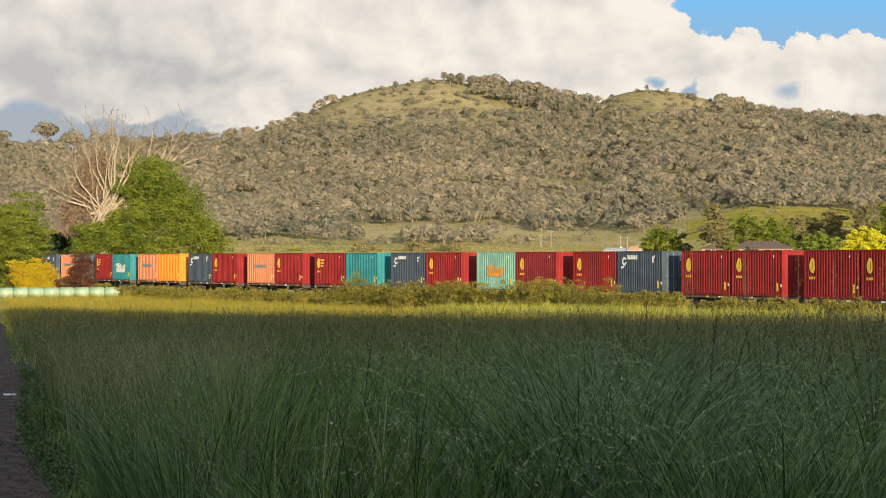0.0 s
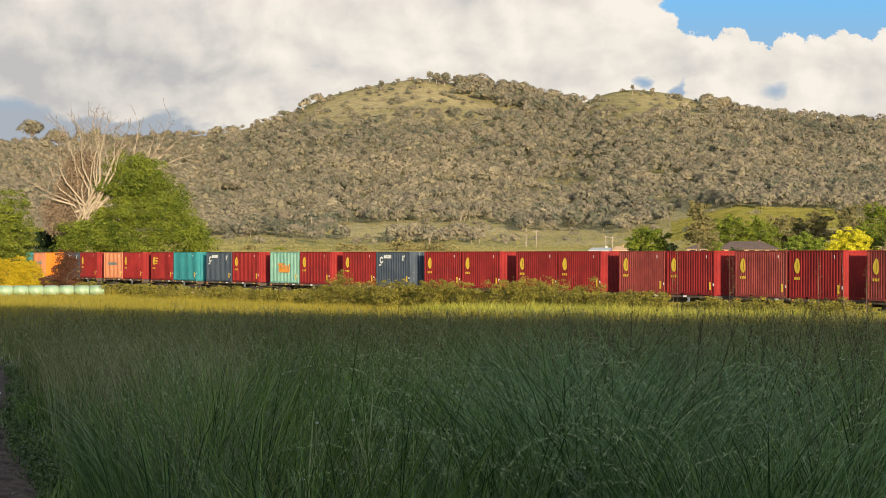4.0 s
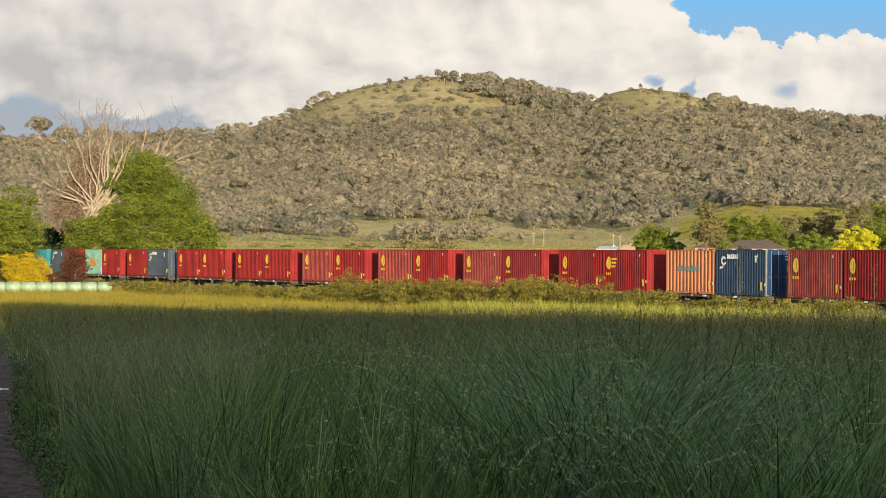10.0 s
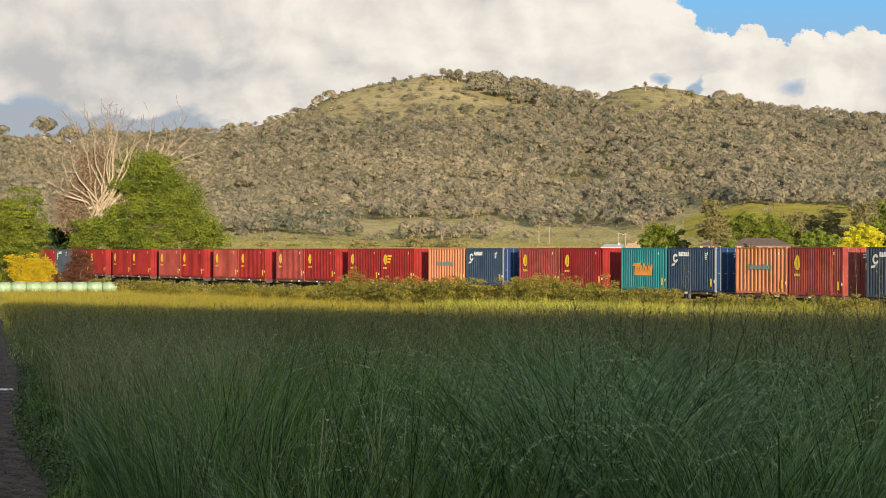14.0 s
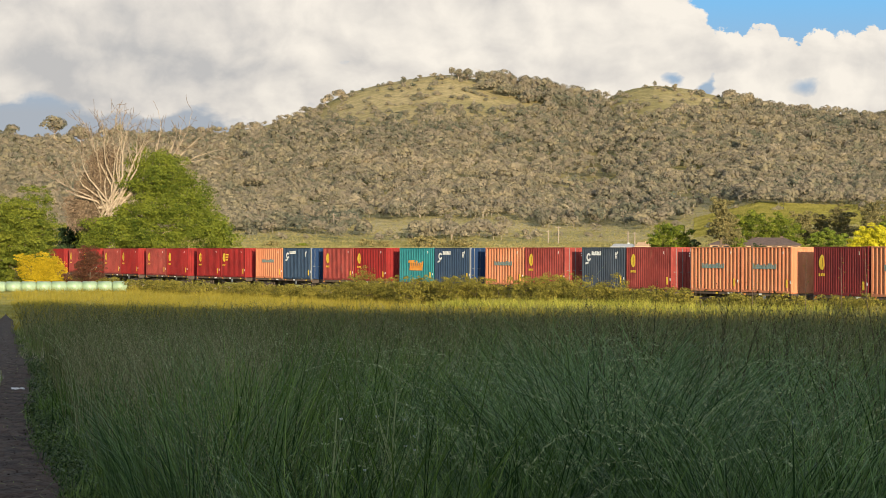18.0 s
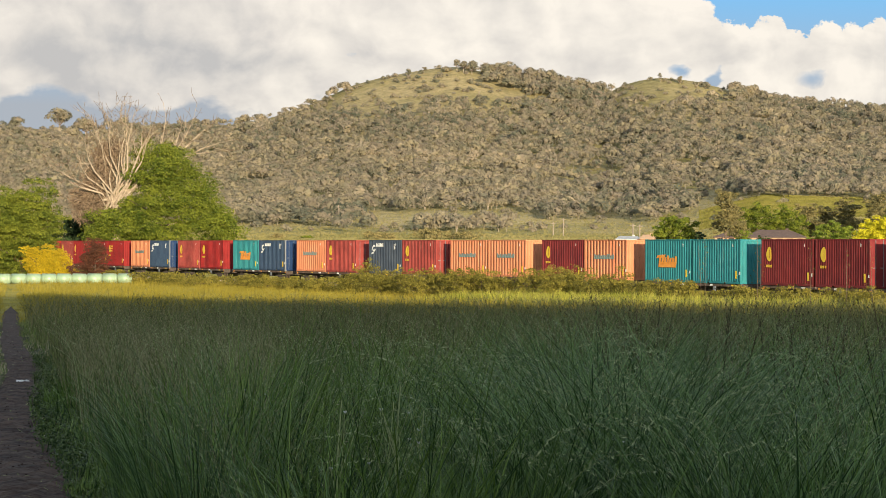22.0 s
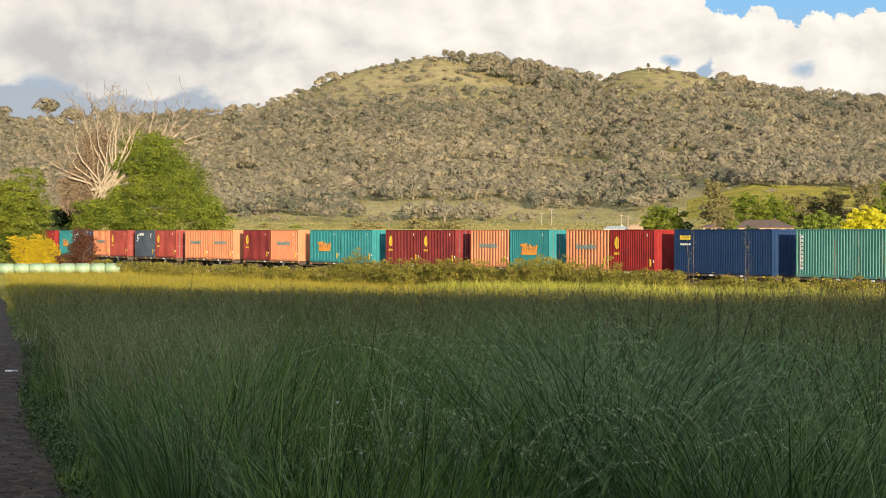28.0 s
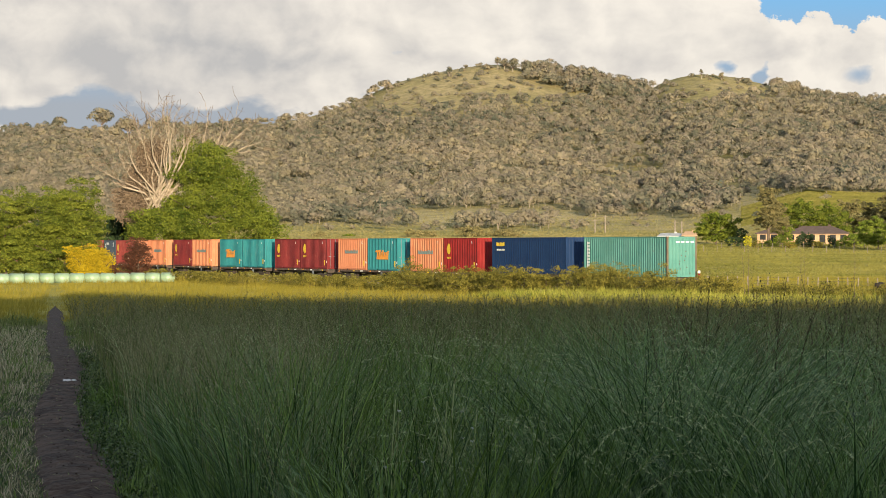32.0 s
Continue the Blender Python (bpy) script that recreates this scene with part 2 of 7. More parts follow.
LEAF_OLIVE = leafy("hedge_leaf", (0.080, 0.080, 0.014), (0.285, 0.248, 0.046), island=0.3)
LEAF_DARK = leafy("cypress_leaf", (0.02, 0.04, 0.015), (0.05, 0.08, 0.03))
FOREST = gum_leaf("hill_forest_leaf", ((0.08, (0.136, 0.152, 0.120)), (0.92, (0.405, 0.352, 0.266)), (0.32, (0.216, 0.210, 0.154)), (0.52, (0.288, 0.253, 0.202)), (0.72, (0.304, 0.279, 0.188))), through=0.5)
# darker than the leaves, so gaps in the crowns read as shade
FOREST_CORE = gum_leaf("hill_crown_shade_tone", ((0.10, (0.080, 0.088, 0.062)), (0.90, (0.175, 0.155, 0.112))), through=0.0)
GUM_STEM = material("pale_gum_stem", (0.26, 0.225, 0.18), (0.42, 0.37, 0.30), 0.6, 0.85, fine=-1)
# near meadow blades carry shade in their dark colour, GRASS_LIT sunlight in its bright one
GRASS = leafy("shade_dark_grass", (0.013, 0.042, 0.008), (0.140, 0.240, 0.040), 0.8, 0.42, 0.10, 0.55)
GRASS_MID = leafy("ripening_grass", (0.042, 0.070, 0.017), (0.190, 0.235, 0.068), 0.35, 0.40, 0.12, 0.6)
GRASS_RANK = leafy("rank_grass", (0.18, 0.210, 0.028), (0.42, 0.400, 0.080), 0.3, 0.5, 0.35, 0.6)
GRASS_PALE = leafy("dry_grass", (0.14, 0.19, 0.055), (0.33, 0.34, 0.16), 0.8, 0.7, 0.3, 0.7)
GRASS_LIT = leafy("sunlit_tone_grass", (0.20, 0.178, 0.022), (0.315, 0.262, 0.042), 0.10, 0.25, 0.35, 0.7)
SEED = leafy("seed_heads", (0.085, 0.096, 0.038), (0.21, 0.205, 0.10), 1.0, 0.7, 0.25, 0.8)
# brownish heads, darkened in colour to stand as shaded silhouettes
SEED_DARK = leafy("shaded_ripe_seed_heads", (0.040, 0.046, 0.020), (0.125, 0.108, 0.062), 1.0, 0.7, 0.2, 0.8)
TUSSOCK = leafy("tussock_blade", (0.034, 0.080, 0.027), (0.150, 0.255, 0.082), 0.8, 0.7, 0.14, 0.45)
PADDOCK = leafy("paddock_grass", (0.145, 0.148, 0.033), (0.250, 0.232, 0.060), 0.05, 0.10, 0.35, 0.8)
HILL_GRASS = leafy("hill_pasture", (0.165, 0.160, 0.058), (0.255, 0.225, 0.10), 0.02, 0.15, 0.3, 0.85)
WEED = leafy("broad_weed_leaf", (0.020, 0.048, 0.012), (0.085, 0.135, 0.035), 2.0, 0.6, 0.12, 0.5)
STALK = leafy("pale_stalk", (0.30, 0.36, 0.16), (0.46, 0.50, 0.26), 1.0, 0.4, 0.2, 0.6)
SOIL = material("soil_path", (0.014, 0.0085, 0.0065), (0.074, 0.049, 0.037), 3.4, 0.95, 0, 1.0, 9)
LUSH = leafy("lush_blade", (0.090, 0.165, 0.032), (0.250, 0.365, 0.088), 0.8, 0.5, 0.15, 0.5)
STEM = leafy("straw_green_stem", (0.120, 0.135, 0.055), (0.32, 0.31, 0.17), 1.0, 0.6, 0.2, 0.7)
PLUME = leafy("pale_plume", (0.17, 0.230, 0.100), (0.36, 0.42, 0.22), 1.2, 0.6, 0.2, 0.6)
STRAW = leafy("dry_straw", (0.24, 0.22, 0.13), (0.52, 0.47, 0.33), 1.2, 0.7, 0.2, 0.8)
WRAP = material("bale_wrap", (0.20, 0.30, 0.20), (0.28, 0.38, 0.27), 1.4, 0.35, spec=0.5)


# ---- building helpers ----
def mesh(name, verts, faces, mat):
    me = bpy.data.meshes.new(name)
    me.from_pydata([tuple(v) for v in verts], [], faces)
    me.materials.append(mat)
    me.update()
    return me


def strip_mesh(name, verts, quads, mat):
    """A mesh of many quads from arrays."""
    me = bpy.data.meshes.new(name)
    nv, nf = len(verts), len(quads)
    k = quads.shape[1]
    me.vertices.add(nv)
    me.vertices.foreach_set("co", np.ascontiguousarray(verts, dtype=np.float32).ravel())
    me.loops.add(nf * k)
    me.loops.foreach_set("vertex_index", np.ascontiguousarray(quads, dtype=np.int32).ravel())
    me.polygons.add(nf)
    me.polygons.foreach_set("loop_start", np.arange(0, nf * k, k, dtype=np.int32))
    me.materials.append(mat)
    me.update(calc_edges=True)
    return me


def part(name, bm, mat, parent, label=""):
    me = bpy.data.meshes.new(name)
    bm.to_mesh(me)
    bm.free()
    me.materials.append(mat)
    ob = new(name, me)
    ob.parent = parent
    if label:
        ob["label"] = label
    return ob


def part_of(name, me, parent, m=None, label=""):
    ob = new(name, me)
    ob.parent = parent
    if m is not None:
        ob.matrix_basis = m
    if label:
        ob["label"] = label
    return ob


def box(bm, x0, x1, y0, y1, z0, z1, bevel=0.0):
    r = bmesh.ops.create_cube(bm, size=1.0)
    vs = r["verts"]
    for v in vs:
        v.co = Vector(((x0 + x1) / 2 + v.co.x * (x1 - x0), (y0 + y1) / 2 + v.co.y * (y1 - y0), (z0 + z1) / 2 + v.co.z * (z1 - z0)))
    if bevel:
        es = list({e for v in vs for e in v.link_edges})
        bmesh.ops.bevel(bm, geom=es, offset=bevel, segments=1, affect="EDGES")
    return bm


def boxes(*specs, bevel=0.0):
    bm = bmesh.new()
    for s in specs:
        box(bm, *s, bevel=bevel)
    return bm


def rod(bm, a, b, r0, r1=None, seg=8):
    """A tapered rod from a to b."""
    a, b = Vector(a), Vector(b)
    d = b - a
    m = Matrix.Translation((a + b) / 2) @ d.to_track_quat("Z", "Y").to_matrix().to_4x4()
    bmesh.ops.create_cone(bm, cap_ends=True, segments=seg, radius1=r0, radius2=r0 if r1 is None else r1, depth=d.length, matrix=m)
    return bm


def tube(points, radii, seg=6):
    """Vertices and quads of a tapered tube along points."""
    pts = [Vector(p) for p in points]
    vs, fs = [], []
    for i, p in enumerate(pts):
        d = (pts[min(i + 1, len(pts) - 1)] - pts[max(i - 1, 0)]).normalized()
        u = d.orthogonal().normalized()
        w = d.cross(u)
        for k in range(seg):
            a = 2 * math.pi * k / seg
            vs.append(p + (u * math.cos(a) + w * math.sin(a)) * radii[i])
    for i in range(len(pts) - 1):
        for k in range(seg):
            fs.append((i * seg + k, i * seg + (k + 1) % seg, (i + 1) * seg + (k + 1) % seg, (i + 1) * seg + k))
    return vs, fs


# ---- the lie of the land ----
NEAR_R = (0, 15, 60, 100, 130, 160, 210, 270, 400, 600, 760, 900)
NEAR_Z = (0, -0.06, -0.75, -1.40, -1.90, -2.15, -2.25, -2.0, -0.4, 2.2, 4.0, 7.0)
RIDGE_U = (-500, -100, 0, 60, 130, 200, 300, 400, 450, 500, 550, 600, 650, 700, 750, 785, 830, 870, 960, 1000, 1050, 1080, 1110, 1145, 1200, 1250, 1300, 1350, 1400, 1500, 1568, 1700, 2100)
RIDGE_E = (150, 195, 206, 200, 194, 208, 210, 214, 224, 240, 260, 284, 298, 308, 316, 318, 310, 300, 285, 275, 270, 286, 294, 299, 293, 281, 268, 256, 248, 238, 234, 215, 150)
BASE_U = (-400, 0, 600, 1100, 1220, 1330, 1450, 1600, 2000)
BASE_E = (22, 24, 24, 24, 40, 74, 70, 72, 40)
R_BASE, R_RIDGE = 950.0, 2000.0


def ridge(u):
    return np.interp(u, RIDGE_U, RIDGE_E)


def climb(t):
    return 0.72 * t + 0.28 * t * t


def ground(x, y):
    """Height of the ground. Accepts arrays."""
    x, y = np.asarray(x, float), np.asarray(y, float)
    r = np.hypot(x, y)
    z = np.interp(r, NEAR_R, NEAR_Z) * np.clip((y + 40) / 50, 0, 1)
    front = np.clip((y / np.maximum(r, 1e-6) - 0.6) / 0.3, 0, 1)
    u = 784 + FOCAL * np.where(y > 1, x / np.maximum(y, 1), np.sign(x) * 3)
    eb, er = np.interp(u, BASE_U, BASE_E), ridge(u)
    t = np.clip((r - R_BASE) / (R_RIDGE - R_BASE), 0, 1)
    e = eb + (er - eb) * climb(t)
    pre = np.clip((r - 600) / (R_BASE - 600), 0, 1)
    far = 1.65 + np.where(r < R_BASE, eb * pre ** 1.3, e) / FOCAL * r
    far = np.where(r > R_RIDGE, 1.65 + er / FOCAL * R_RIDGE - (r - R_RIDGE) * 0.12, far)
    k = np.clip((r - 560) / 80, 0, 1)
    flat = np.where(r > 600, 2.2 + (r - 600) * 0.004, z)
    return np.where(r > 560, flat * (1 - k * front) + far * k * front, z)


def polar_sheet():
    fine = np.radians(np.arange(-19, 19.01, 0.2))
    rest = np.radians(np.arange(23, 338, 4.0))
    az = np.concatenate([fine, rest])
    rad = np.concatenate([[0.01, 0.6], np.geomspace(1.5, 600, 90), np.geomspace(620, 1890, 44), np.arange(1900, 2061, 20), np.geomspace(2100, 4600, 22)])
    a, r = np.meshgrid(az, rad)
    x, y = r * np.sin(a), r * np.cos(a) - 1.5
    z = ground(x, y)
    rng = np.random.default_rng(3)
    z = z + np.where((r > 3) & (r < 600), rng.normal(0, 0.008, z.shape), 0)
    n, k = len(rad), len(az)
    idx = np.arange(n * k).reshape(n, k)
    q = np.stack([idx[:-1, :], np.roll(idx, -1, 1)[:-1, :], np.roll(idx, -1, 1)[1:, :], idx[1:, :]], -1).reshape(-1, 4)
    v = np.stack([x, y, z], -1).reshape(-1, 3)
    v = np.vstack([v, [[0, -1.5, 0]]])
    me = strip_mesh("ground", v, q, GROUND)
    for p in me.polygons:
        p.use_smooth = True
    return me


def ground_material():
    """Field soil near, darkened for shade under the grass; green paddock, dry hill pasture; by noise at three scales.
    """
    m = bpy.data.materials.new("pasture")
    m.use_nodes = True
    nt = m.node_tree
    p = nt.nodes["Principled BSDF"]
    p.inputs["Roughness"].default_value, p.inputs["Specular IOR Level"].default_value = 0.95, 0.1
    geo = nd(nt, "NewGeometry")
    big = nd(nt, "TexNoise", Scale=0.006, Detail=7.0, Roughness=0.6)
    mid = nd(nt, "TexNoise", Scale=0.15, Detail=8.0, Roughness=0.7)
    for n in (big, mid):
        nt.links.new(geo.outputs["Position"], n.inputs["Vector"])
    r1 = nd(nt, "ValToRGB")
    r1.color_ramp.elements[0].position, r1.color_ramp.elements[1].position = 0.38, 0.62
    r1.color_ramp.elements[0].color, r1.color_ramp.elements[1].color = (0.225, 0.215, 0.090, 1), (0.40, 0.345, 0.20, 1)
    r2 = nd(nt, "ValToRGB")
    r2.color_ramp.elements[0].position, r2.color_ramp.elements[1].position = 0.3, 0.7
    r2.color_ramp.elements[0].color, r2.color_ramp.elements[1].color = (0.55, 0.55, 0.5, 1), (1.25, 1.2, 1.1, 1)
    mul = nd(nt, "MixRGB", Fac=1.0)
    mul.blend_type = "MULTIPLY"
    nt.links.new(big.outputs["Fac"], r1.inputs["Fac"])
    nt.links.new(mid.outputs["Fac"], r2.inputs["Fac"])
    nt.links.new(r1.outputs["Color"], mul.inputs["Color1"])
    nt.links.new(r2.outputs["Color"], mul.inputs["Color2"])
    # shade under the tall meadow, put into the ground as a dark colour
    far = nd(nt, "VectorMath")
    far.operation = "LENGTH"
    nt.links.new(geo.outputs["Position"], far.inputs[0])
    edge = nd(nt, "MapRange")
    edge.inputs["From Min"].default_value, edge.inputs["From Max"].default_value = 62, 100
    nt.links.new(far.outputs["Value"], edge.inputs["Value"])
    # greener on the paddocks and foot slopes than on the hilltops
    high = nd(nt, "MapRange")
    high.inputs["From Min"].default_value, high.inputs["From Max"].default_value = 700, 1000
    nt.links.new(far.outputs["Value"], high.inputs["Value"])
    lush = nd(nt, "MixRGB")
    lush.blend_type = "MULTIPLY"
    lush.inputs["Fac"].default_value = 1.0
    lush.inputs["Color2"].default_value = (1.08, 1.12, 0.62, 1)
    nt.links.new(mul.outputs[0], lush.inputs["Color1"])
    foot = nd(nt, "MapRange")
    foot.inputs["From Min"].default_value, foot.inputs["From Max"].default_value = 1000, 1450
    foot.inputs["To Min"].default_value, foot.inputs["To Max"].default_value = 1.12, 0.92
    nt.links.new(far.outputs["Value"], foot.inputs["Value"])
    dry = nd(nt, "VectorMath")
    dry.operation = "SCALE"
    nt.links.new(mul.outputs[0], dry.inputs[0])
    nt.links.new(foot.outputs[0], dry.inputs["Scale"])
    slope = nd(nt, "MixRGB")
    nt.links.new(high.outputs[0], slope.inputs["Fac"])
    nt.links.new(lush.outputs[0], slope.inputs["Color1"])
    nt.links.new(dry.outputs[0], slope.inputs["Color2"])
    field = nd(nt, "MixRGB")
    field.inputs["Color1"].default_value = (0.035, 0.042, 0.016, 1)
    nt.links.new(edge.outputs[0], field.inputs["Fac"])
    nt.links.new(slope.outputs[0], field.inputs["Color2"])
    nt.links.new(field.outputs[0], p.inputs["Base Color"])
    bp = nd(nt, "Bump", Strength=0.7, Distance=0.3)
    nt.links.new(mid.outputs["Fac"], bp.inputs["Height"])
    nt.links.new(bp.outputs["Normal"], p.inputs["Normal"])
    return m


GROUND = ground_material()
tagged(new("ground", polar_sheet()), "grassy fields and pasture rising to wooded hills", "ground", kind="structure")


def on_ground(x, y):
    return float(ground(x, y))


def bearing(u, r):
    """Plan place at bearing u (0 to 1568 across the view) and range r."""
    a = math.atan((u - 784) / FOCAL)
    return r * math.sin(a), r * math.cos(a)


# ---- the railway line ----
S_GRID = np.arange(-480, 500.01, 0.5)
_h = 1.0688 + 0.0837 * np.clip((S_GRID - 60) / 100, -1.1, 1.0) + 0.1939 * np.clip((S_GRID - 60) / 100, -1.1, 1.0) ** 2
_h = _h - np.clip((S_GRID - 138) * 0.008, 0, 1.0)
_dx, _dy = np.cos(_h), -np.sin(_h)
_cx = np.concatenate([[0], np.cumsum((_dx[1:] + _dx[:-1]) / 4)])
_cy = np.concatenate([[0], np.cumsum((_dy[1:] + _dy[:-1]) / 4)])
# the fitted line is the train's near side; the centre line lies half a container behind it
LINE_X = -4.33 + _cx - np.interp(60, S_GRID, _cx) + 1.219 * np.sin(_h)
LINE_Y = 184.55 + _cy - np.interp(60, S_GRID, _cy) + 1.219 * np.cos(_h)
LINE_H = _h
RAIL_Z = EYE - 2.36 - 0.98


def line_at(s):
    return (float(np.interp(s, S_GRID, LINE_X)), float(np.interp(s, S_GRID, LINE_Y)), float(np.interp(s, S_GRID, LINE_H)))


def line_pose(s, z=0.0):
    x, y, h = line_at(s)
    return pose(x, y, RAIL_Z + z, 0, 0, -math.degrees(h))


def sweep(name, s0, s1, step, profile, mat, z=0.0, closed=True):
    """A section swept along the line: profile of (across, up)."""
    ss = np.arange(s0, s1 + 0.01, step)
    vs, fs = [], []
    n = len(profile)
    for s in ss:
        x, y, h = line_at(s)
        for a, b in profile:
            vs.append((x + math.sin(h) * a, y + math.cos(h) * a, RAIL_Z + z + b))
    m = n if closed else n - 1
    for i in range(len(ss) - 1):
        for k in range(m):
            fs.append((i * n + k, i * n + (k + 1) % n, (i + 1) * n + (k + 1) % n, (i + 1) * n + k))
    return mesh(name, vs, fs, mat)


tagged(new("ballast_bed", sweep("ballast_bed", -390, 400, 1.5, [(-4.2, -1.1), (-1.9, -0.34), (-1.6, -0.28), (1.6, -0.28), (1.9, -0.34), (4.2, -1.1)], BALLAST)),
       "grey crushed-stone ballast under the railway line", "ballast", kind="structure")
track = tagged(new("railway_track"), "single railway track on concrete sleepers in ballast", "railway track", kind="structure")
for side in (-0.57, 0.57):
    part_of("rail", sweep("rail", -390, 400, 2.0, [(side - 0.035, 0), (side + 0.035, 0), (side + 0.03, -0.04), (side + 0.012, -0.05), (side + 0.06, -0.15), (side - 0.06, -0.15), (side - 0.012, -0.05), (side - 0.03, -0.04)], RAIL), track)
_v, _q = [], []
for i in range(1120):
    x, y, h = line_at(-386 + i * 0.7)
    for a, b, c in ((-1.05, -0.12, -0.3), (1.05, -0.12, -0.3), (1.05, 0.12, -0.3), (-1.05, 0.12, -0.3), (-1.0, -0.1, -0.155), (1.0, -0.1, -0.155), (1.0, 0.1, -0.155), (-1.0, 0.1, -0.155)):
        _v.append((x + math.sin(h) * a + math.cos(h) * b, y + math.cos(h) * a - math.sin(h) * b, RAIL_Z + c))
    k = i * 8
    _q += [(k + 4, k + 5, k + 6, k + 7), (k, k + 1, k + 5, k + 4), (k + 1, k + 2, k + 6, k + 5), (k + 2, k + 3, k + 7, k + 6), (k + 3, k, k + 4, k + 7)]
tagged(part_of("sleepers", mesh("sleepers", _v, _q, SLEEPER), track), kind="stuff")


# ---- containers ----
BOX_H, BOX_W = 2.896, 2.438
RUST_POST = painted("rusty_post", (0.095, 0.075, 0.055), (0.16, 0.13, 0.098), (0.12, 0.07, 0.045), 0.5)


def ribbed(length, height, ribs, depth, t=0.02):
    """A trapezoid-ribbed sheet in the xz plane, outer face towards -y, centred on x."""
    bm = bmesh.new()
    p = length / ribs
    prof = [(-length / 2, 0.0)]
    for i in range(ribs):
        x = -length / 2 + i * p
        prof += [(x + 0.14 * p, 0.0), (x + 0.34 * p, depth), (x + 0.66 * p, depth), (x + 0.86 * p, 0.0)]
    prof.append((length / 2, 0.0))
    lo = [bm.verts.new((x, y, 0)) for x, y in prof]
    hi = [bm.verts.new((x, y, height)) for x, y in prof]
    lo2 = [bm.verts.new((x, y + t, 0)) for x, y in prof]
    hi2 = [bm.verts.new((x, y + t, height)) for x, y in prof]
    for i in range(len(prof) - 1):
        bm.faces.new((lo[i], lo[i + 1], hi[i + 1], hi[i]))
        bm.faces.new((lo2[i + 1], lo2[i], hi2[i], hi2[i + 1]))
        bm.faces.new((hi[i], hi[i + 1], hi2[i + 1], hi2[i]))
        bm.faces.new((lo[i + 1], lo[i], lo2[i], lo2[i + 1]))
    return bm


def shifted(bm, m):
    bmesh.ops.transform(bm, matrix=m, verts=bm.verts)
    return bm


def plate(outline, t=0.004):
    """One flat painted shape on the near wall, from an outline of (x, z)."""
    bm = bmesh.new()
    y = -BOX_W / 2 - 0.003
    front = [bm.verts.new((x, y - t, z)) for x, z in outline]
    back = [bm.verts.new((x, y, z)) for x, z in outline]
    bm.faces.new(front)
    n = len(outline)
    for i in range(n):
        bm.faces.new((front[i], back[i], back[(i + 1) % n], front[(i + 1) % n]))
    bmesh.ops.recalc_face_normals(bm, faces=bm.faces)
    return bm


def comb(x, z, w, h, rise, n, gap=0.25, foot=0.24):
    """Outline of a row of n uprights standing on a common foot."""
    pts = [(x - w / 2, z)]
    for i in range(n):
        a, b = x - w / 2 + w * i / n, x - w / 2 + w * (i + 1 - gap) / n
        hh = h * rise[i % len(rise)]
        pts += [(a, z + hh), (b, z + hh * 0.94)]
        if i < n - 1:
            pts += [(b, z + h * foot), (a + w / n, z + h * foot)]
    pts.append((pts[-1][0], z))
    return pts


def emblem(parent, x, z, k=1.0, mat=YELLOW, text=False):
    """A yellow lobed mark with a dark slit and a row of small bars below it."""
    ring = [(x + 0.31 * k * (1 + 0.09 * math.cos(3 * a + 2.6)) * math.cos(a), z + 0.45 * k * (1 + 0.05 * math.cos(3 * a + 2.6)) * math.sin(a)) for a in (2 * math.pi * i / 26 for i in range(26))]
    em = part("emblem", plate(ring), mat, parent, "yellow lobed emblem")
    part("stroke", plate([(x + 0.06, z - 0.26), (x + 0.10, z - 0.26), (x + 0.10, z + 0.28), (x + 0.06, z + 0.28)], 0.007), PAINT["red"], em, "dark red stroke")
    for i in range(3):
        part("caption_bar", plate([(x - 0.36 + i * 0.26, z - 0.82), (x - 0.18 + i * 0.26, z - 0.82), (x - 0.18 + i * 0.26, z - 0.66), (x - 0.36 + i * 0.26, z - 0.66)]), mat, parent)
    if text:
        for i in range(3):
            part("caption_bar", plate([(x + 0.40, z + 0.22 - i * 0.26), (x + 1.15 - 0.1 * i, z + 0.22 - i * 0.26), (x + 1.15 - 0.1 * i, z + 0.36 - i * 0.26), (x + 0.40, z + 0.36 - i * 0.26)]), mat, parent)


def script_mark(parent, x, z, w, h, mat, kind):
    """A wide plain mark standing for a painted name."""
    if kind == "script":
        part("painted_mark", plate(comb(x, z - h * 0.36, w, h, (0.66, 0.50, 0.62, 0.48, 0.52, 0.58, 0.50, 0.68), 11, 0.22, 0.22)), mat, parent)
    elif kind == "block":
        # a slanting saw-topped band under a cap stroke
        saw = comb(0, -h * 0.5, w * 0.9, h, (0.80, 0.92, 0.84, 0.98, 0.78), 7, 0.26, 0.42)
        part("painted_band", plate([(x + w * 0.04 + a + b * 0.22, z + b) for a, b in saw], 0.006), mat, parent)
        part("painted_cap", plate([(x - w * 0.54, z + h * 0.24), (x - w * 0.48, z + h * 0.48), (x - w * 0.08, z + h * 0.52), (x - w * 0.14, z + h * 0.28)], 0.004), mat, parent)
    elif kind == "logo":
        ring = [(x + 0.33 * math.cos(a), z + 0.30 * math.sin(a)) for a in (2 * math.pi * (i / 16 + 0.08) for i in range(15))]
        part("painted_ring", plate(ring + [((a - x) * 0.5 + x, (b - z) * 0.5 + z) for a, b in reversed(ring)]), mat, parent)
        part("painted_bar", plate([(x - 0.50, z - 0.52), (x - 0.06, z - 0.46), (x - 0.02, z - 0.32), (x - 0.44, z - 0.36)], 0.006), mat, parent)
        part("painted_mark", plate(comb(x + 1.12, z + 0.14, 1.4, 0.30, (1.0, 0.9, 1.0), 6, 0.2, 0.35)), mat, parent)


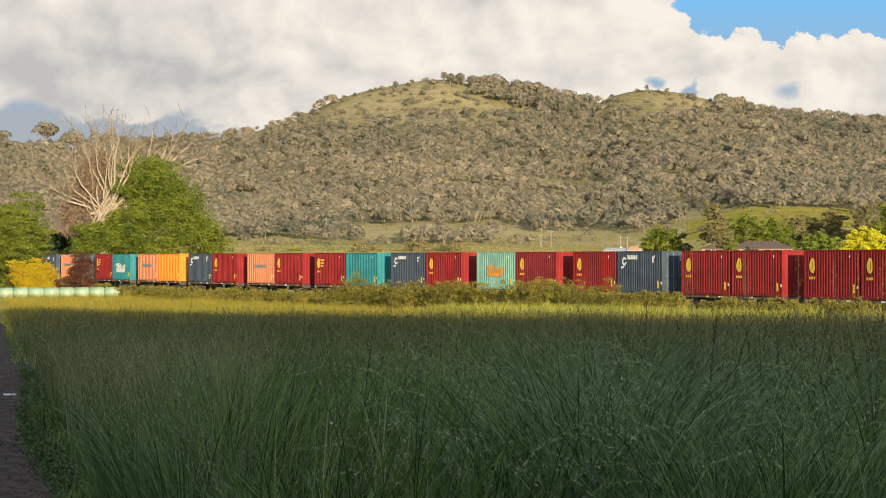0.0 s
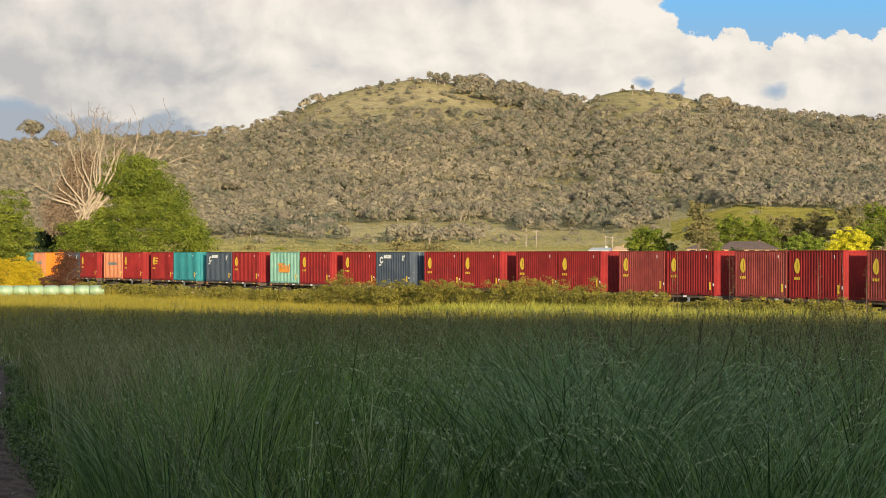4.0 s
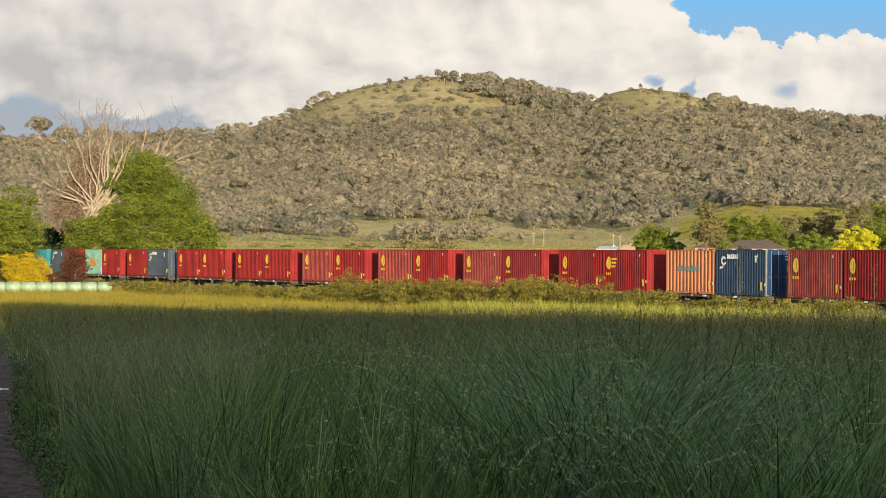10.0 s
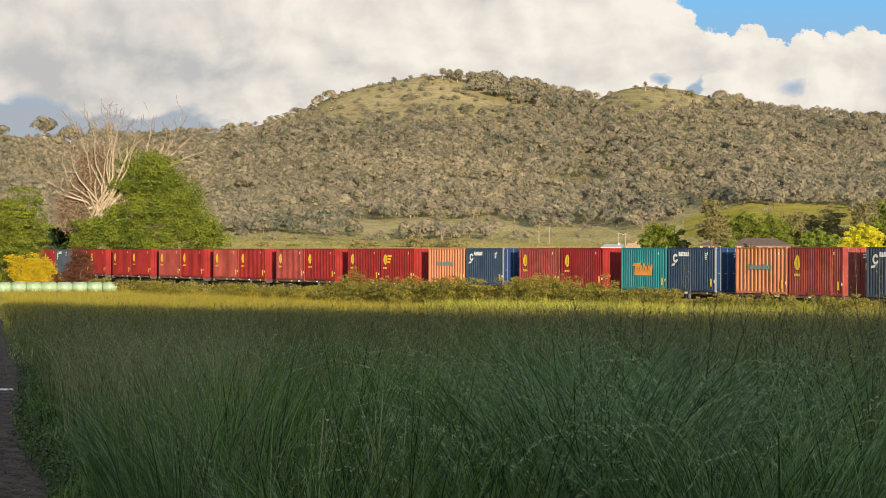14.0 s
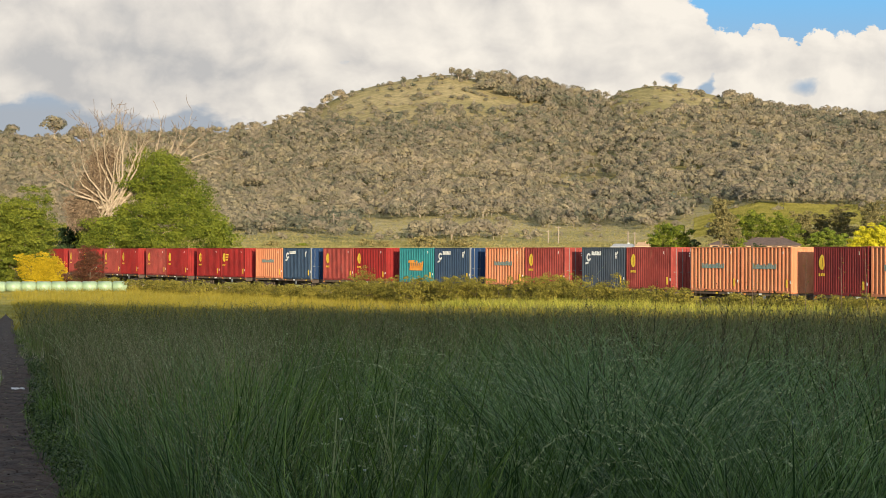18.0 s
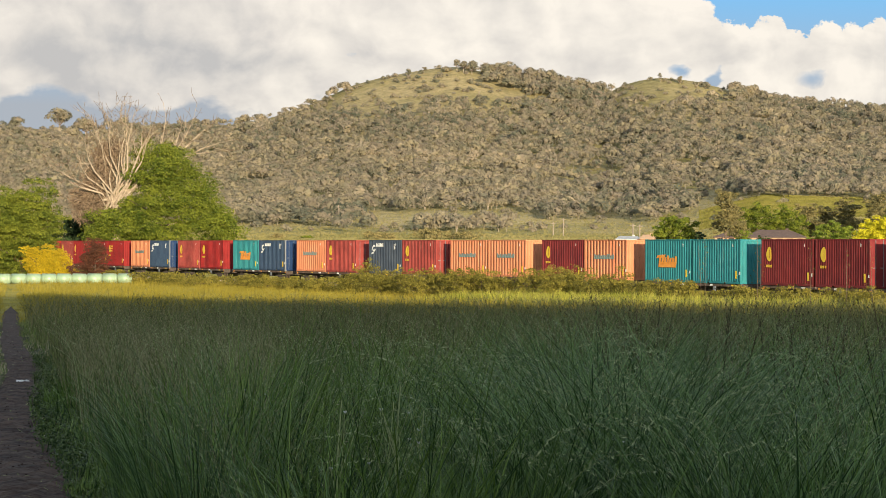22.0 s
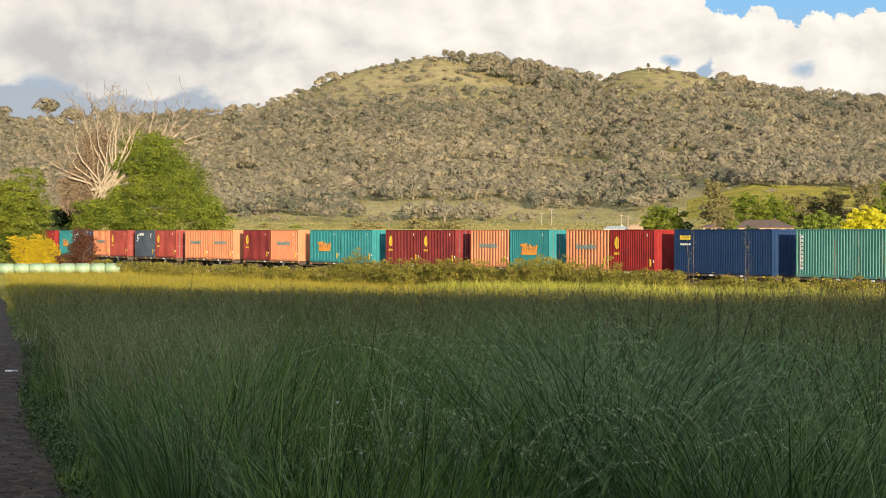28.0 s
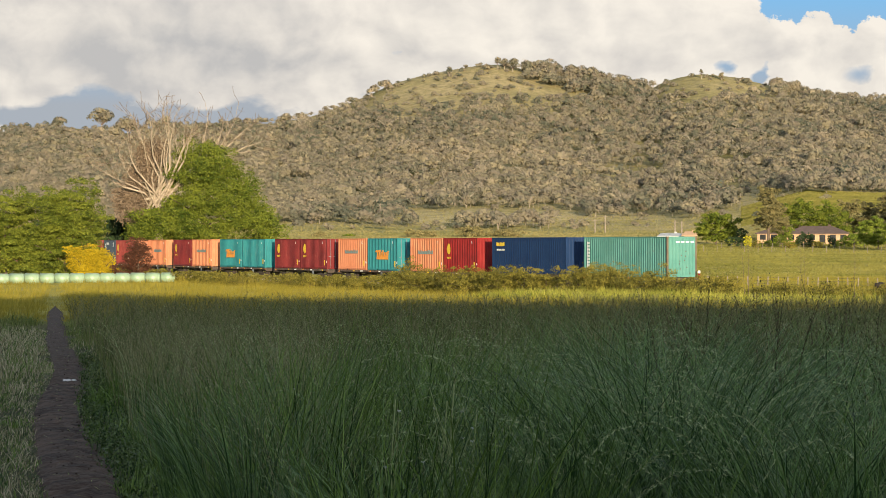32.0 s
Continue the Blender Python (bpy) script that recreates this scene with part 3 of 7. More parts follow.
def ladder(x, z, w, h, n):
    """Outline of n short bars hanging on one thin upright."""
    pts = [(x, z), (x, z - h)]
    for i in range(n):
        z0 = z - h + h * i / n
        pts += [(x + w, z0), (x + w, z0 + h / n * 0.62), (x + w * 0.22, z0 + h / n * 0.62)]
        if i < n - 1:
            pts.append((x + w * 0.22, z0 + h / n))
    return pts


def markings(parent, L, rng):
    """Small plates and number bars near the rear post."""
    y = -BOX_W / 2 - 0.004
    part("number_bar", plate(ladder(L / 2 - 1.0, 2.62, 0.10, 0.20, 3)), WHITE, parent, "small white number bars")
    part("yellow_plate", boxes((L / 2 - 0.62, L / 2 - 0.42, y - 0.006, y, 0.36, 0.86)), YELLOW, parent, "yellow plate")
    part("white_plate", boxes((L / 2 - 0.16, L / 2 - 0.02, y - 0.012, y - 0.006, 0.62, 0.80)), WHITE, parent, "white plate")


def container(paint, ribs=19, depth=0.06, L=6.058, mark="", doors=True, post=None, end_paint=None, label="", k=0):
    """A freight container: posts, rails, castings, ribbed walls, roof, floor, and a door end or plain end to the rear."""
    ob = tagged(new("freight_container"), label, "container", "containers on the train")
    pm = PAINT[paint]
    fm = post or pm
    H, W = BOX_H, BOX_W
    hx, hy = L / 2, W / 2
    for sx in (-1, 1):
        for sy in (-1, 1):
            x0, x1 = sorted((sx * hx, sx * (hx - 0.13)))
            y0, y1 = sorted((sy * hy, sy * (hy - 0.12)))
            part("corner_post", boxes((x0, x1, y0, y1, 0.12, H - 0.12), bevel=0.01), fm if sx > 0 else pm, ob)
            for z0 in (0, H - 0.12):
                cx0, cx1 = sorted((sx * (hx + 0.003), sx * (hx - 0.178)))
                cy0, cy1 = sorted((sy * (hy + 0.003), sy * (hy - 0.162)))
                part("corner_casting", boxes((cx0, cx1, cy0, cy1, z0, z0 + 0.118), bevel=0.012), fm if sx > 0 else pm, ob)
    for sy in (-1, 1):
        y0, y1 = sorted((sy * hy, sy * (hy - 0.06)))
        part("top_rail", boxes((-hx + 0.18, hx - 0.18, y0, y1, H - 0.075, H - 0.005), bevel=0.006), pm, ob)
        bm = bmesh.new()
        n = 2 if L < 8 else 4
        cuts = [-hx + 0.18] + [v for i in range(n) for v in ((i - (n - 1) / 2) * 2.05 - 0.18, (i - (n - 1) / 2) * 2.05 + 0.18)] + [hx - 0.18]
        for i in range(0, len(cuts), 2):
            box(bm, cuts[i], cuts[i + 1], y0, y1, 0.015, 0.16)
        for i in range(1, len(cuts) - 1, 2):
            box(bm, cuts[i], cuts[i + 1], y0, y1, 0.115, 0.16)
        part("bottom_rail", bm, pm, ob)
        bm = shifted(ribbed(L - 0.26, H - 0.23, ribs, depth), pose(0, -hy + 0.012, 0.158))
        if sy > 0:
            shifted(bm, pose(0, 0, 0, 0, 0, 180))
        part("side_wall", bm, pm, ob)
    part("roof", shifted(ribbed(L - 0.1, W - 0.12, ribs, 0.02), pose(0, -hy + 0.06, H - 0.012, -90)), pm, ob)
    part("floor_frame", boxes((-hx + 0.13, hx - 0.13, -hy + 0.06, hy - 0.06, 0.10, 0.15)), STEEL, ob)
    em = PAINT[end_paint] if end_paint else pm
    for sx in (-1, 1):
        x0, x1 = sorted((sx * hx, sx * (hx - 0.1)))
        part("end_header", boxes((x0, x1, -hy + 0.12, hy - 0.12, H - 0.12, H - 0.01), bevel=0.006), em, ob)
        part("end_sill", boxes((x0, x1, -hy + 0.12, hy - 0.12, 0.02, 0.16), bevel=0.006), em, ob)
        if sx > 0 and doors:
            for sy in (-1, 1):
                a, b = sorted((sy * 0.012, sy * (hy - 0.125)))
                door = part("door", boxes((hx - 0.07, hx - 0.03, a, b, 0.165, H - 0.125), bevel=0.008), em, ob)
                for q in (0.28, 0.74):
                    yy = sy * (hy - 0.12) * q
                    part("lock_rod", rod(bmesh.new(), (hx - 0.005, yy, 0.1), (hx - 0.005, yy, H - 0.06), 0.018), GREY_POST, door)
                    part("handle", boxes((hx - 0.025, hx + 0.012, yy - 0.2, yy + 0.04, 1.18, 1.22)), GREY_POST, door)
            part("door_plate", boxes((hx - 0.028, hx - 0.02, 0.35, 0.75, 1.55, 1.95)), YELLOW, ob, "yellow door plate")
            part("door_bar", boxes((hx - 0.028, hx - 0.02, 0.2, 0.95, 2.42, 2.5), (hx - 0.028, hx - 0.02, 0.2, 0.8, 2.25, 2.33)), WHITE, ob)
        else:
            bm = shifted(ribbed(W - 0.24, H - 0.27, 8, 0.03), pose(0, 0, 0.155, 0, 0, 90))
            shifted(bm, pose(hx - 0.02, 0, 0))
            if sx < 0:
                shifted(bm, pose(0, 0, 0, 0, 0, 180))
            part("end_wall", bm, em, ob)
    rng = random.Random(k)
    if mark == "emblem":
        emblem(ob, -hx + 0.95, 1.95)
    elif mark == "emblem_text":
        emblem(ob, -hx + 0.85, 1.95, text=True)
    elif mark == "script":
        script_mark(ob, -0.1, 1.70, 2.9, 0.52, CYAN, "script")
    elif mark == "orange_block":
        script_mark(ob, 0.0, 1.42, 2.7, 0.85, ORANGE_MARK, "block")
    elif mark == "white_block":
        script_mark(ob, -0.2, 1.35, 3.3, 1.0, WHITE, "block")
    elif mark == "logo":
        script_mark(ob, -hx + 1.0, 2.18, 2.0, 0.6, WHITE, "logo")
        part("number_bar", plate(ladder(1.75, 2.56, 0.24, 0.46, 4)), WHITE, ob)
    elif mark == "long_yellow":
        part("painted_mark", plate(comb(-4.60, 2.20, 1.45, 0.32, (1.0, 0.9), 5, 0.18, 0.4)), YELLOW, ob, "yellow lettering bars")
        part("number_bar", plate(comb(-4.55, 1.84, 1.4, 0.15, (1.0, 0.8), 5, 0.2, 0.3)), WHITE, ob)
    elif mark == "side_strip":
        part("painted_mark", plate(ladder(-5.58, 2.6, 0.38, 2.15, 9)), WHITE, ob, "white vertical lettering bars")
        for yy, zz in ((0.32, 1.85), (-0.05, 1.55), (0.28, 1.5), (0.22, 1.2), (-0.18, 1.15), (-0.22, 0.95), (0.40, 0.72), (-0.15, 0.6), (0.66, 0.3)):
            part("dent", boxes((hx - 0.012, hx + 0.004, yy - 0.035, yy + 0.035, zz - 0.045, zz + 0.045), bevel=0.012), STEEL, ob, "dark scuffed dent")
        for i in range(4):
            part("number_bar", boxes((hx + 0.004, hx + 0.01, -0.5 + i * 0.4, -0.22 + i * 0.4, 2.46, 2.56)), WHITE, ob)
    if mark not in ("long_yellow", "side_strip"):
        markings(ob, L, rng)
    return ob


# ---- wagons ----
def wagon():
    """A flat container wagon: underframe, bolster ends, two bogies with wheels, buffers and couplers."""
    ob = tagged(new("flat_wagon"), "dark steel flat wagon carrying freight containers on the track", "railway wagon", "wagons of the train")
    part("centre_sill", boxes((-6.3, 6.3, -0.22, 0.22, 0.62, 0.95), bevel=0.01), STEEL, ob)
    for sy in (-1, 1):
        y0, y1 = sorted((sy * 1.14, sy * 1.02))
        part("side_sill", boxes((-6.3, 6.3, y0, y1, 0.80, 0.972), bevel=0.01), SILL, ob)
    for x in (-6.15, -3.1, -0.12, 0.12, 3.1, 6.15):
        part("cross_bearer", boxes((x - 0.09, x + 0.09, -1.02, 1.02, 0.74, 0.965)), STEEL, ob)
    for sx in (-1, 1):
        x0, x1 = sorted((sx * 6.3, sx * 6.38))
        part("headstock", boxes((x0, x1, -1.2, 1.2, 0.62, 0.96), bevel=0.01), STEEL, ob)
        part("coupler", boxes((min(sx * 6.38, sx * 7.45), max(sx * 6.38, sx * 7.45), -0.1, 0.1, 0.66, 0.86), bevel=0.02), STEEL, ob)
        x0, x1 = sorted((sx * 6.0, sx * 6.28))
        part("marker_plate", boxes((x0, x1, -1.152, -1.146, 0.76, 0.90)), ORANGE_MARK, ob, "orange reflective plate")
        cx = sx * 4.5
        for sy in (-1, 1):
            bm = bmesh.new()
            box(bm, cx - 1.15, cx + 1.15, sy * 0.84 - 0.06, sy * 0.84 + 0.06, 0.42, 0.56)
            box(bm, cx - 0.4, cx + 0.4, sy * 0.84 - 0.06, sy * 0.84 + 0.06, 0.2, 0.42)
            part("bogie_frame", bm, STEEL, ob)
            for ax in (-0.85, 0.85):
                bm = bmesh.new()
                bmesh.ops.create_cone(bm, cap_ends=True, segments=20, radius1=0.43, radius2=0.43, depth=0.1, matrix=pose(cx + ax, sy * 0.57, 0.43, 90))
                bmesh.ops.create_cone(bm, cap_ends=True, segments=10, radius1=0.13, radius2=0.11, depth=0.16, matrix=pose(cx + ax, sy * 0.70, 0.43, 90))
                part("wheel", bm, STEEL, ob)
    for x, w, m, lab in ((-3.1, 0.30, YELLOW, "yellow plate"), (-1.6, 0.5, WHITE, "white stencil plate"), (0.4, 0.22, ORANGE_MARK, "orange plate"), (2.2, 0.4, WHITE, "white stencil plate"), (4.9, 0.25, YELLOW, "yellow plate")):
        part("stencil_plate", boxes((x, x + w, -1.150, -1.144, 0.83, 0.94)), m, ob, lab)
    for x in (-6.2, -0.12, 0.12, 6.2):
        for sy in (-1, 1):
            part("twist_lock", boxes((x - 0.09, x + 0.09, sy * 1.19 - 0.05, sy * 1.19 + 0.05, 0.86, 0.978), bevel=0.01), SILL, ob)
    part("hand_brake", shifted(boxes((-0.16, 0.16, -0.02, 0.02, -0.16, 0.16), bevel=0.015), pose(2.9, -1.17, 0.66)), GREY_POST, ob, "grey hand brake wheel box")
    part("brake_gear", boxes((-1.4, -0.4, -0.5, 0.5, 0.45, 0.66), (0.3, 1.3, -0.3, 0.3, 0.42, 0.62), bevel=0.03), STEEL, ob)
    return ob


CONSIST = {
    -5: "R R", -4: "R O", -3: "R S", -2: "O S", -1: "r T", 0: "O o", 1: "S R", 2: "O R", 3: "r t", 4: "S R", 5: "g R", 6: "R S", 7: "R R", 8: "R R",
    9: "F R", 10: "F R", 11: "F R", 12: "R r", 13: "O N", 14: "F R", 15: "G N", 16: "O F", 17: "S F", 18: "O O", 19: "D O", 20: "G t", 21: "D D",
    22: "O G", 23: "O R",
}
KINDS = {
    "R": dict(paint="red", mark="emblem", doors=False, label="red ribbed steel container with a yellow emblem"),
    "r": dict(paint="red", mark="emblem_text", doors=False, label="red ribbed steel container with yellow emblem and lettering bars"),
    "F": dict(paint="faded_red", ribs=22, depth=0.065, mark="emblem", label="faded red container with pale worn ribs and yellow emblem"),
    "D": dict(paint="dark_red", ribs=22, mark="emblem", label="maroon ribbed container with a yellow emblem"),
    "O": dict(paint="orange", ribs=13, depth=0.10, mark="script", doors=False, label="weathered orange container with broad ribs and cyan mark"),
    "o": dict(paint="bright_orange", ribs=13, depth=0.10, doors=False, label="plain bright orange container with broad ribs"),
    "S": dict(paint="slate_blue", mark="logo", post=None, label="dull slate blue container with a white painted mark"),
    "N": dict(paint="navy", mark="logo", post="grey", end_paint="royal", label="navy blue container with white mark and grey posts"),
    "T": dict(paint="teal", mark="white_block", label="teal container with a broad white painted mark"),
    "G": dict(paint="teal", mark="orange_block", label="teal ribbed container with a broad orange painted mark"),
    "g": dict(paint="faded_green", mark="orange_block", label="faded pale green container with an orange painted mark"),
    "t": dict(paint="teal", mark="", doors=False, label="plain teal ribbed steel container"),
}
PITCH = 14.94
TRAVEL_T = (0, 4, 8, 12, 16, 20, 24, 26, 28, 30, 31, 32)
TRAVEL_D = (0, 36.2, 72.45, 108.9, 145.75, 182.5, 218.95, 237.1, 255.1, 272.75, 281.6, 290.5)
MOVERS = []          # thing, place along the line at the start, height over the rail
made_kind = {}
first_wagon = None
for i, names in CONSIST.items():
    mid = i * PITCH + 6.195
    if first_wagon is None:
        first_wagon = wagon()
        w = first_wagon
    else:
        w = copy_thing(first_wagon, Matrix())
    MOVERS.append((w, mid, 0.0))
    for j, key in enumerate(names.split()):
        if key in made_kind:
            c = copy_thing(made_kind[key], Matrix())
        else:
            spec = dict(KINDS[key])
            if spec.get("post") == "grey":
                spec["post"] = GREY_POST
            c = made_kind[key] = container(**spec)
        MOVERS.append((c, i * PITCH + j * 6.332 + 3.029, 0.98))
for i, spec in ((24, dict(paint="royal", L=12.19, ribs=40, depth=0.025, mark="long_yellow", doors=False, label="long royal blue container with small yellow lettering bars")),
                (25, dict(paint="aqua", L=12.19, ribs=38, depth=0.07, mark="side_strip", doors=False, post=RUST_POST, label="long pale aqua container with white lettering strip"))):
    MOVERS.append((copy_thing(first_wagon, Matrix()), i * PITCH + 6.1, 0.0))
    MOVERS.append((container(**spec), i * PITCH + 6.1, 0.98))
last_wagon = MOVERS[-2][0]
part("tail_lamp_post", boxes((6.5, 6.6, 1.05, 1.11, 0.9, 1.35)), STEEL, last_wagon)
part("tail_marker", boxes((6.6, 6.62, 0.98, 1.18, 1.28, 1.46)), WHITE, last_wagon, "white tail marker board")
part("tail_disc", boxes((6.6, 6.64, 0.99, 1.17, 0.98, 1.24)), PAINT["red"], last_wagon, "red tail disc")


# ---- leaves and trees ----
def cards(centres, size, rng, out=None, loose=0.65, stretch=1.0, three=False):
    """Quads at the given centres, turned at random or loosely facing outwards."""
    n = len(centres)
    a = rng.normal(size=(n, 3))
    if out is not None:
        up = out + rng.normal(0, loose, (n, 3))
        up /= np.linalg.norm(up, axis=1)[:, None]
        a -= (a * up).sum(1)[:, None] * up
    a /= np.linalg.norm(a, axis=1)[:, None]
    b = rng.normal(size=(n, 3)) if out is None else np.cross(up, a)
    b -= (b * a).sum(1)[:, None] * a
    b /= np.linalg.norm(b, axis=1)[:, None]
    s = (size * rng.uniform(0.6, 1.3, n))[:, None]
    a, b = a * s * stretch, b * s
    if three:
        v = np.stack([centres - a * 0.9 - 0.6 * b, centres + a - b * 0.35, centres - 0.1 * a + b], 1).reshape(-1, 3)
        return v, np.arange(3 * n).reshape(-1, 3)
    v = np.stack([centres - a - 0.3 * b, centres + 0.1 * a - b * 0.8, centres + a + 0.3 * b, centres - 0.1 * a + b * 0.8], 1).reshape(-1, 3)
    return v, np.arange(4 * n).reshape(-1, 4)


def lobes_points(lobes, n, rng, shell=0.55):
    """Points spread through ellipsoid lobes (x, y, z, rx, ry, rz), denser near their skins, with clumps."""
    vol = np.array([l[3] * l[4] * l[5] for l in lobes]) ** 0.75
    pick = rng.choice(len(lobes), n, p=vol / vol.sum())
    L = np.array(lobes)[pick]
    d = rng.normal(size=(n, 3))
    d /= np.linalg.norm(d, axis=1)[:, None]
    bump = 1 + 0.16 * np.sin(d[:, 0] * 7 + L[:, 0]) * np.sin(d[:, 1] * 6 + L[:, 1]) + 0.13 * np.sin(d[:, 2] * 9 + L[:, 2] * 3)
    r = rng.uniform(shell, 1.0, n) ** 0.6 * bump
    return L[:, :3] + d * L[:, 3:] * r[:, None], d


def crown_lobes(rng, w, h, base, n=14, taper=0.5, fat=1.0):
    """Lobes that make up a crown w wide and h high above base."""
    out = []
    for i in range(n):
        t = (i + 0.5) / n
        rad = w / 2 * (1 - taper * t) * rng.uniform(0.35, 0.85)
        a = rng.uniform(0, 2 * math.pi)
        s = w * fat * rng.uniform(0.15, 0.24) * (1 - 0.35 * t)
        out.append((rad * math.cos(a), rad * math.sin(a), base + h * (0.12 + 0.76 * t), s, s, s * rng.uniform(0.6, 0.9)))
    out.append((0, 0, base + h * 0.45, w * 0.3, w * 0.3, h * 0.4))
    return out


def trunk_parts(ob, rng, height, radius, spread, limbs=5, mat=BARK):
    """A tapered trunk and its limbs, each a part."""
    top = Vector((rng.normal(0, 0.1), rng.normal(0, 0.1), height * 0.75))
    part_of("trunk", mesh("trunk", *tube([(0, 0, -0.3), (0.02, 0, height * 0.3), top * 0.75, top], [radius * 1.3, radius, radius * 0.6, radius * 0.2], 7), mat), ob)
    for i in range(limbs):
        a = rng.uniform(0, 2 * math.pi)
        p0 = Vector((0, 0, height * rng.uniform(0.2, 0.6)))
        p1 = p0 + Vector((math.cos(a) * spread * 0.4, math.sin(a) * spread * 0.4, height * 0.13))
        p2 = p0 + Vector((math.cos(a) * spread * 0.85, math.sin(a) * spread * 0.85, height * rng.uniform(0.2, 0.34)))
        part_of("limb", mesh("limb", *tube([p0, p1, p2], [radius * 0.5, radius * 0.3, radius * 0.08], 5), mat), ob)


def tree(name, label, category, x, y, w, h, leaf, n, size, seed, base=0.12, taper=0.5, group="", lobes=None, nl=14, limbs=5, fat=1.0, tuft=0.075, per=150, fill=8):
    rng = np.random.default_rng(seed)
    ob = tagged(new(name), label, category, group)
    ob.location = (x, y, on_ground(x, y) - 0.03)
    trunk_parts(ob, rng, h * 0.8, max(0.05, h * 0.022), w * 0.4, limbs)
    lb = lobes or crown_lobes(rng, w, h * (1 - base), h * base, nl, taper, fat)
    # tufts: flattened leaf clumps over the main lobes, leafy above and hollow below
    tips, _ = lobes_points(lb, max(14, n // per), rng, 0.80)
    k = max(0.14, w * tuft)
    tufts = [(*p, k * a, k * a, k * a * 0.62) for p, a in zip(tips, rng.uniform(0.55, 1.45, len(tips)))]
    p1, o1 = lobes_points(lb, int(n / fill), rng, 0.1 if fill > 4 else 0.7)
    p1 = p1 - o1 * k * (0.6 if fill > 4 else 0.1)
    p2, o2 = lobes_points(tufts, n - int(n / fill), rng, 0.55)
    face = o2[:, 2] > -0.45
    pts, out = np.vstack([p1, p2[face]]), np.vstack([o1, o2[face] + (0, 0, 0.15)])
    up = pts[:, 2] > 0.02
    v, q = cards(pts[up], size * 1.12, rng, out[up], 0.5, three=True)
    part_of("crown", strip_mesh("crown", v, q, leaf), ob)
    return ob


def tree_at(name, label, category, u, r, w_px, top, leaf, n, size, seed, **kw):
    """A tree by bearing, range, apparent width and top above the eye's level (both in bearing units)."""
    x, y = bearing(u, r)
    h = EYE + top / FOCAL * r - on_ground(x, y)
    return tree(name, label, category, x, y, w_px / FOCAL * r, h, leaf, n, size, seed, **kw)


# ---- trees beside the line ----
tree_at("elm_tree", "leafy green elm standing before the railway line", "tree", 16, 238, 168, 114, LEAF_ELM, 85000, 0.082, 11, base=0.03, taper=0.35, group="roadside elms", nl=30, fat=1.3, tuft=0.055, per=110)
tree_at("elm_tree", "leafy green elm standing before the railway line", "tree", -92, 242, 150, 102, LEAF_ELM, 70000, 0.085, 12, base=0.03, taper=0.35, group="roadside elms", nl=30, fat=1.3, tuft=0.055, per=110)
tree_at("elm_tree", "leafy green elm standing before the railway line", "tree", -200, 246, 140, 108, LEAF_GREEN, 10000, 0.2, 13, base=0.03, taper=0.35, group="roadside elms", nl=24, fat=1.3)

bx, by = bearing(262, 284)
K = 284 / FOCAL
big = []
_r = np.random.default_rng(5)
for yy in np.arange(440, 275, -13):
    # sides of the crown at this height: upright beside the dead tree, spreading to the other side
    u0 = float(np.interp(yy, (272, 300, 340, 380, 410, 440), (242, 216, 206, 186, 160, 146)))
    u1 = float(np.interp(yy, (272, 285, 319, 345, 384, 420, 442), (262, 288, 330, 350, 364, 388, 404)))
    k = max(2, round((u1 - u0) / 26))
    for i in range(k):
        rad = _r.uniform(14, 23) if yy > 300 else _r.uniform(10, 15)
        uu = u0 + rad * 0.8 + (u1 - u0 - 1.6 * rad) * (i + _r.uniform(-0.25, 0.25)) / max(k - 1, 1)
        deep = 6.0 * math.sqrt(max(0.0, 1 - ((uu - (u0 + u1) / 2) / (u1 - u0) * 2) ** 2))
        big.append(((uu - 262) * K, -deep * _r.uniform(0.3, 1.0), EYE + (458 - yy) * K - on_ground(bx, by), rad * K, rad * K, rad * K * 0.75))
for uu, yy, rad in ((150, 436, 20), (168, 424, 20), (186, 412, 18), (176, 440, 20), (204, 404, 16), (200, 430, 20), (160, 412, 12), (218, 376, 14)):
    big.append(((uu - 262) * K, -5.5, EYE + (458 - yy) * K - on_ground(bx, by), rad * K, rad * K, rad * K * 0.7))
for uu in (165, 210, 270, 330, 375):
    big.append(((uu - 262) * K, 0, 2.0, 3.0, 3.0, 2.4))
tree("spreading_tree", "large bright green spreading tree behind the railway line", "tree", bx, by, 20, 14, LEAF_GREEN, 150000, 0.105, 21, lobes=big, tuft=0.058, per=170)


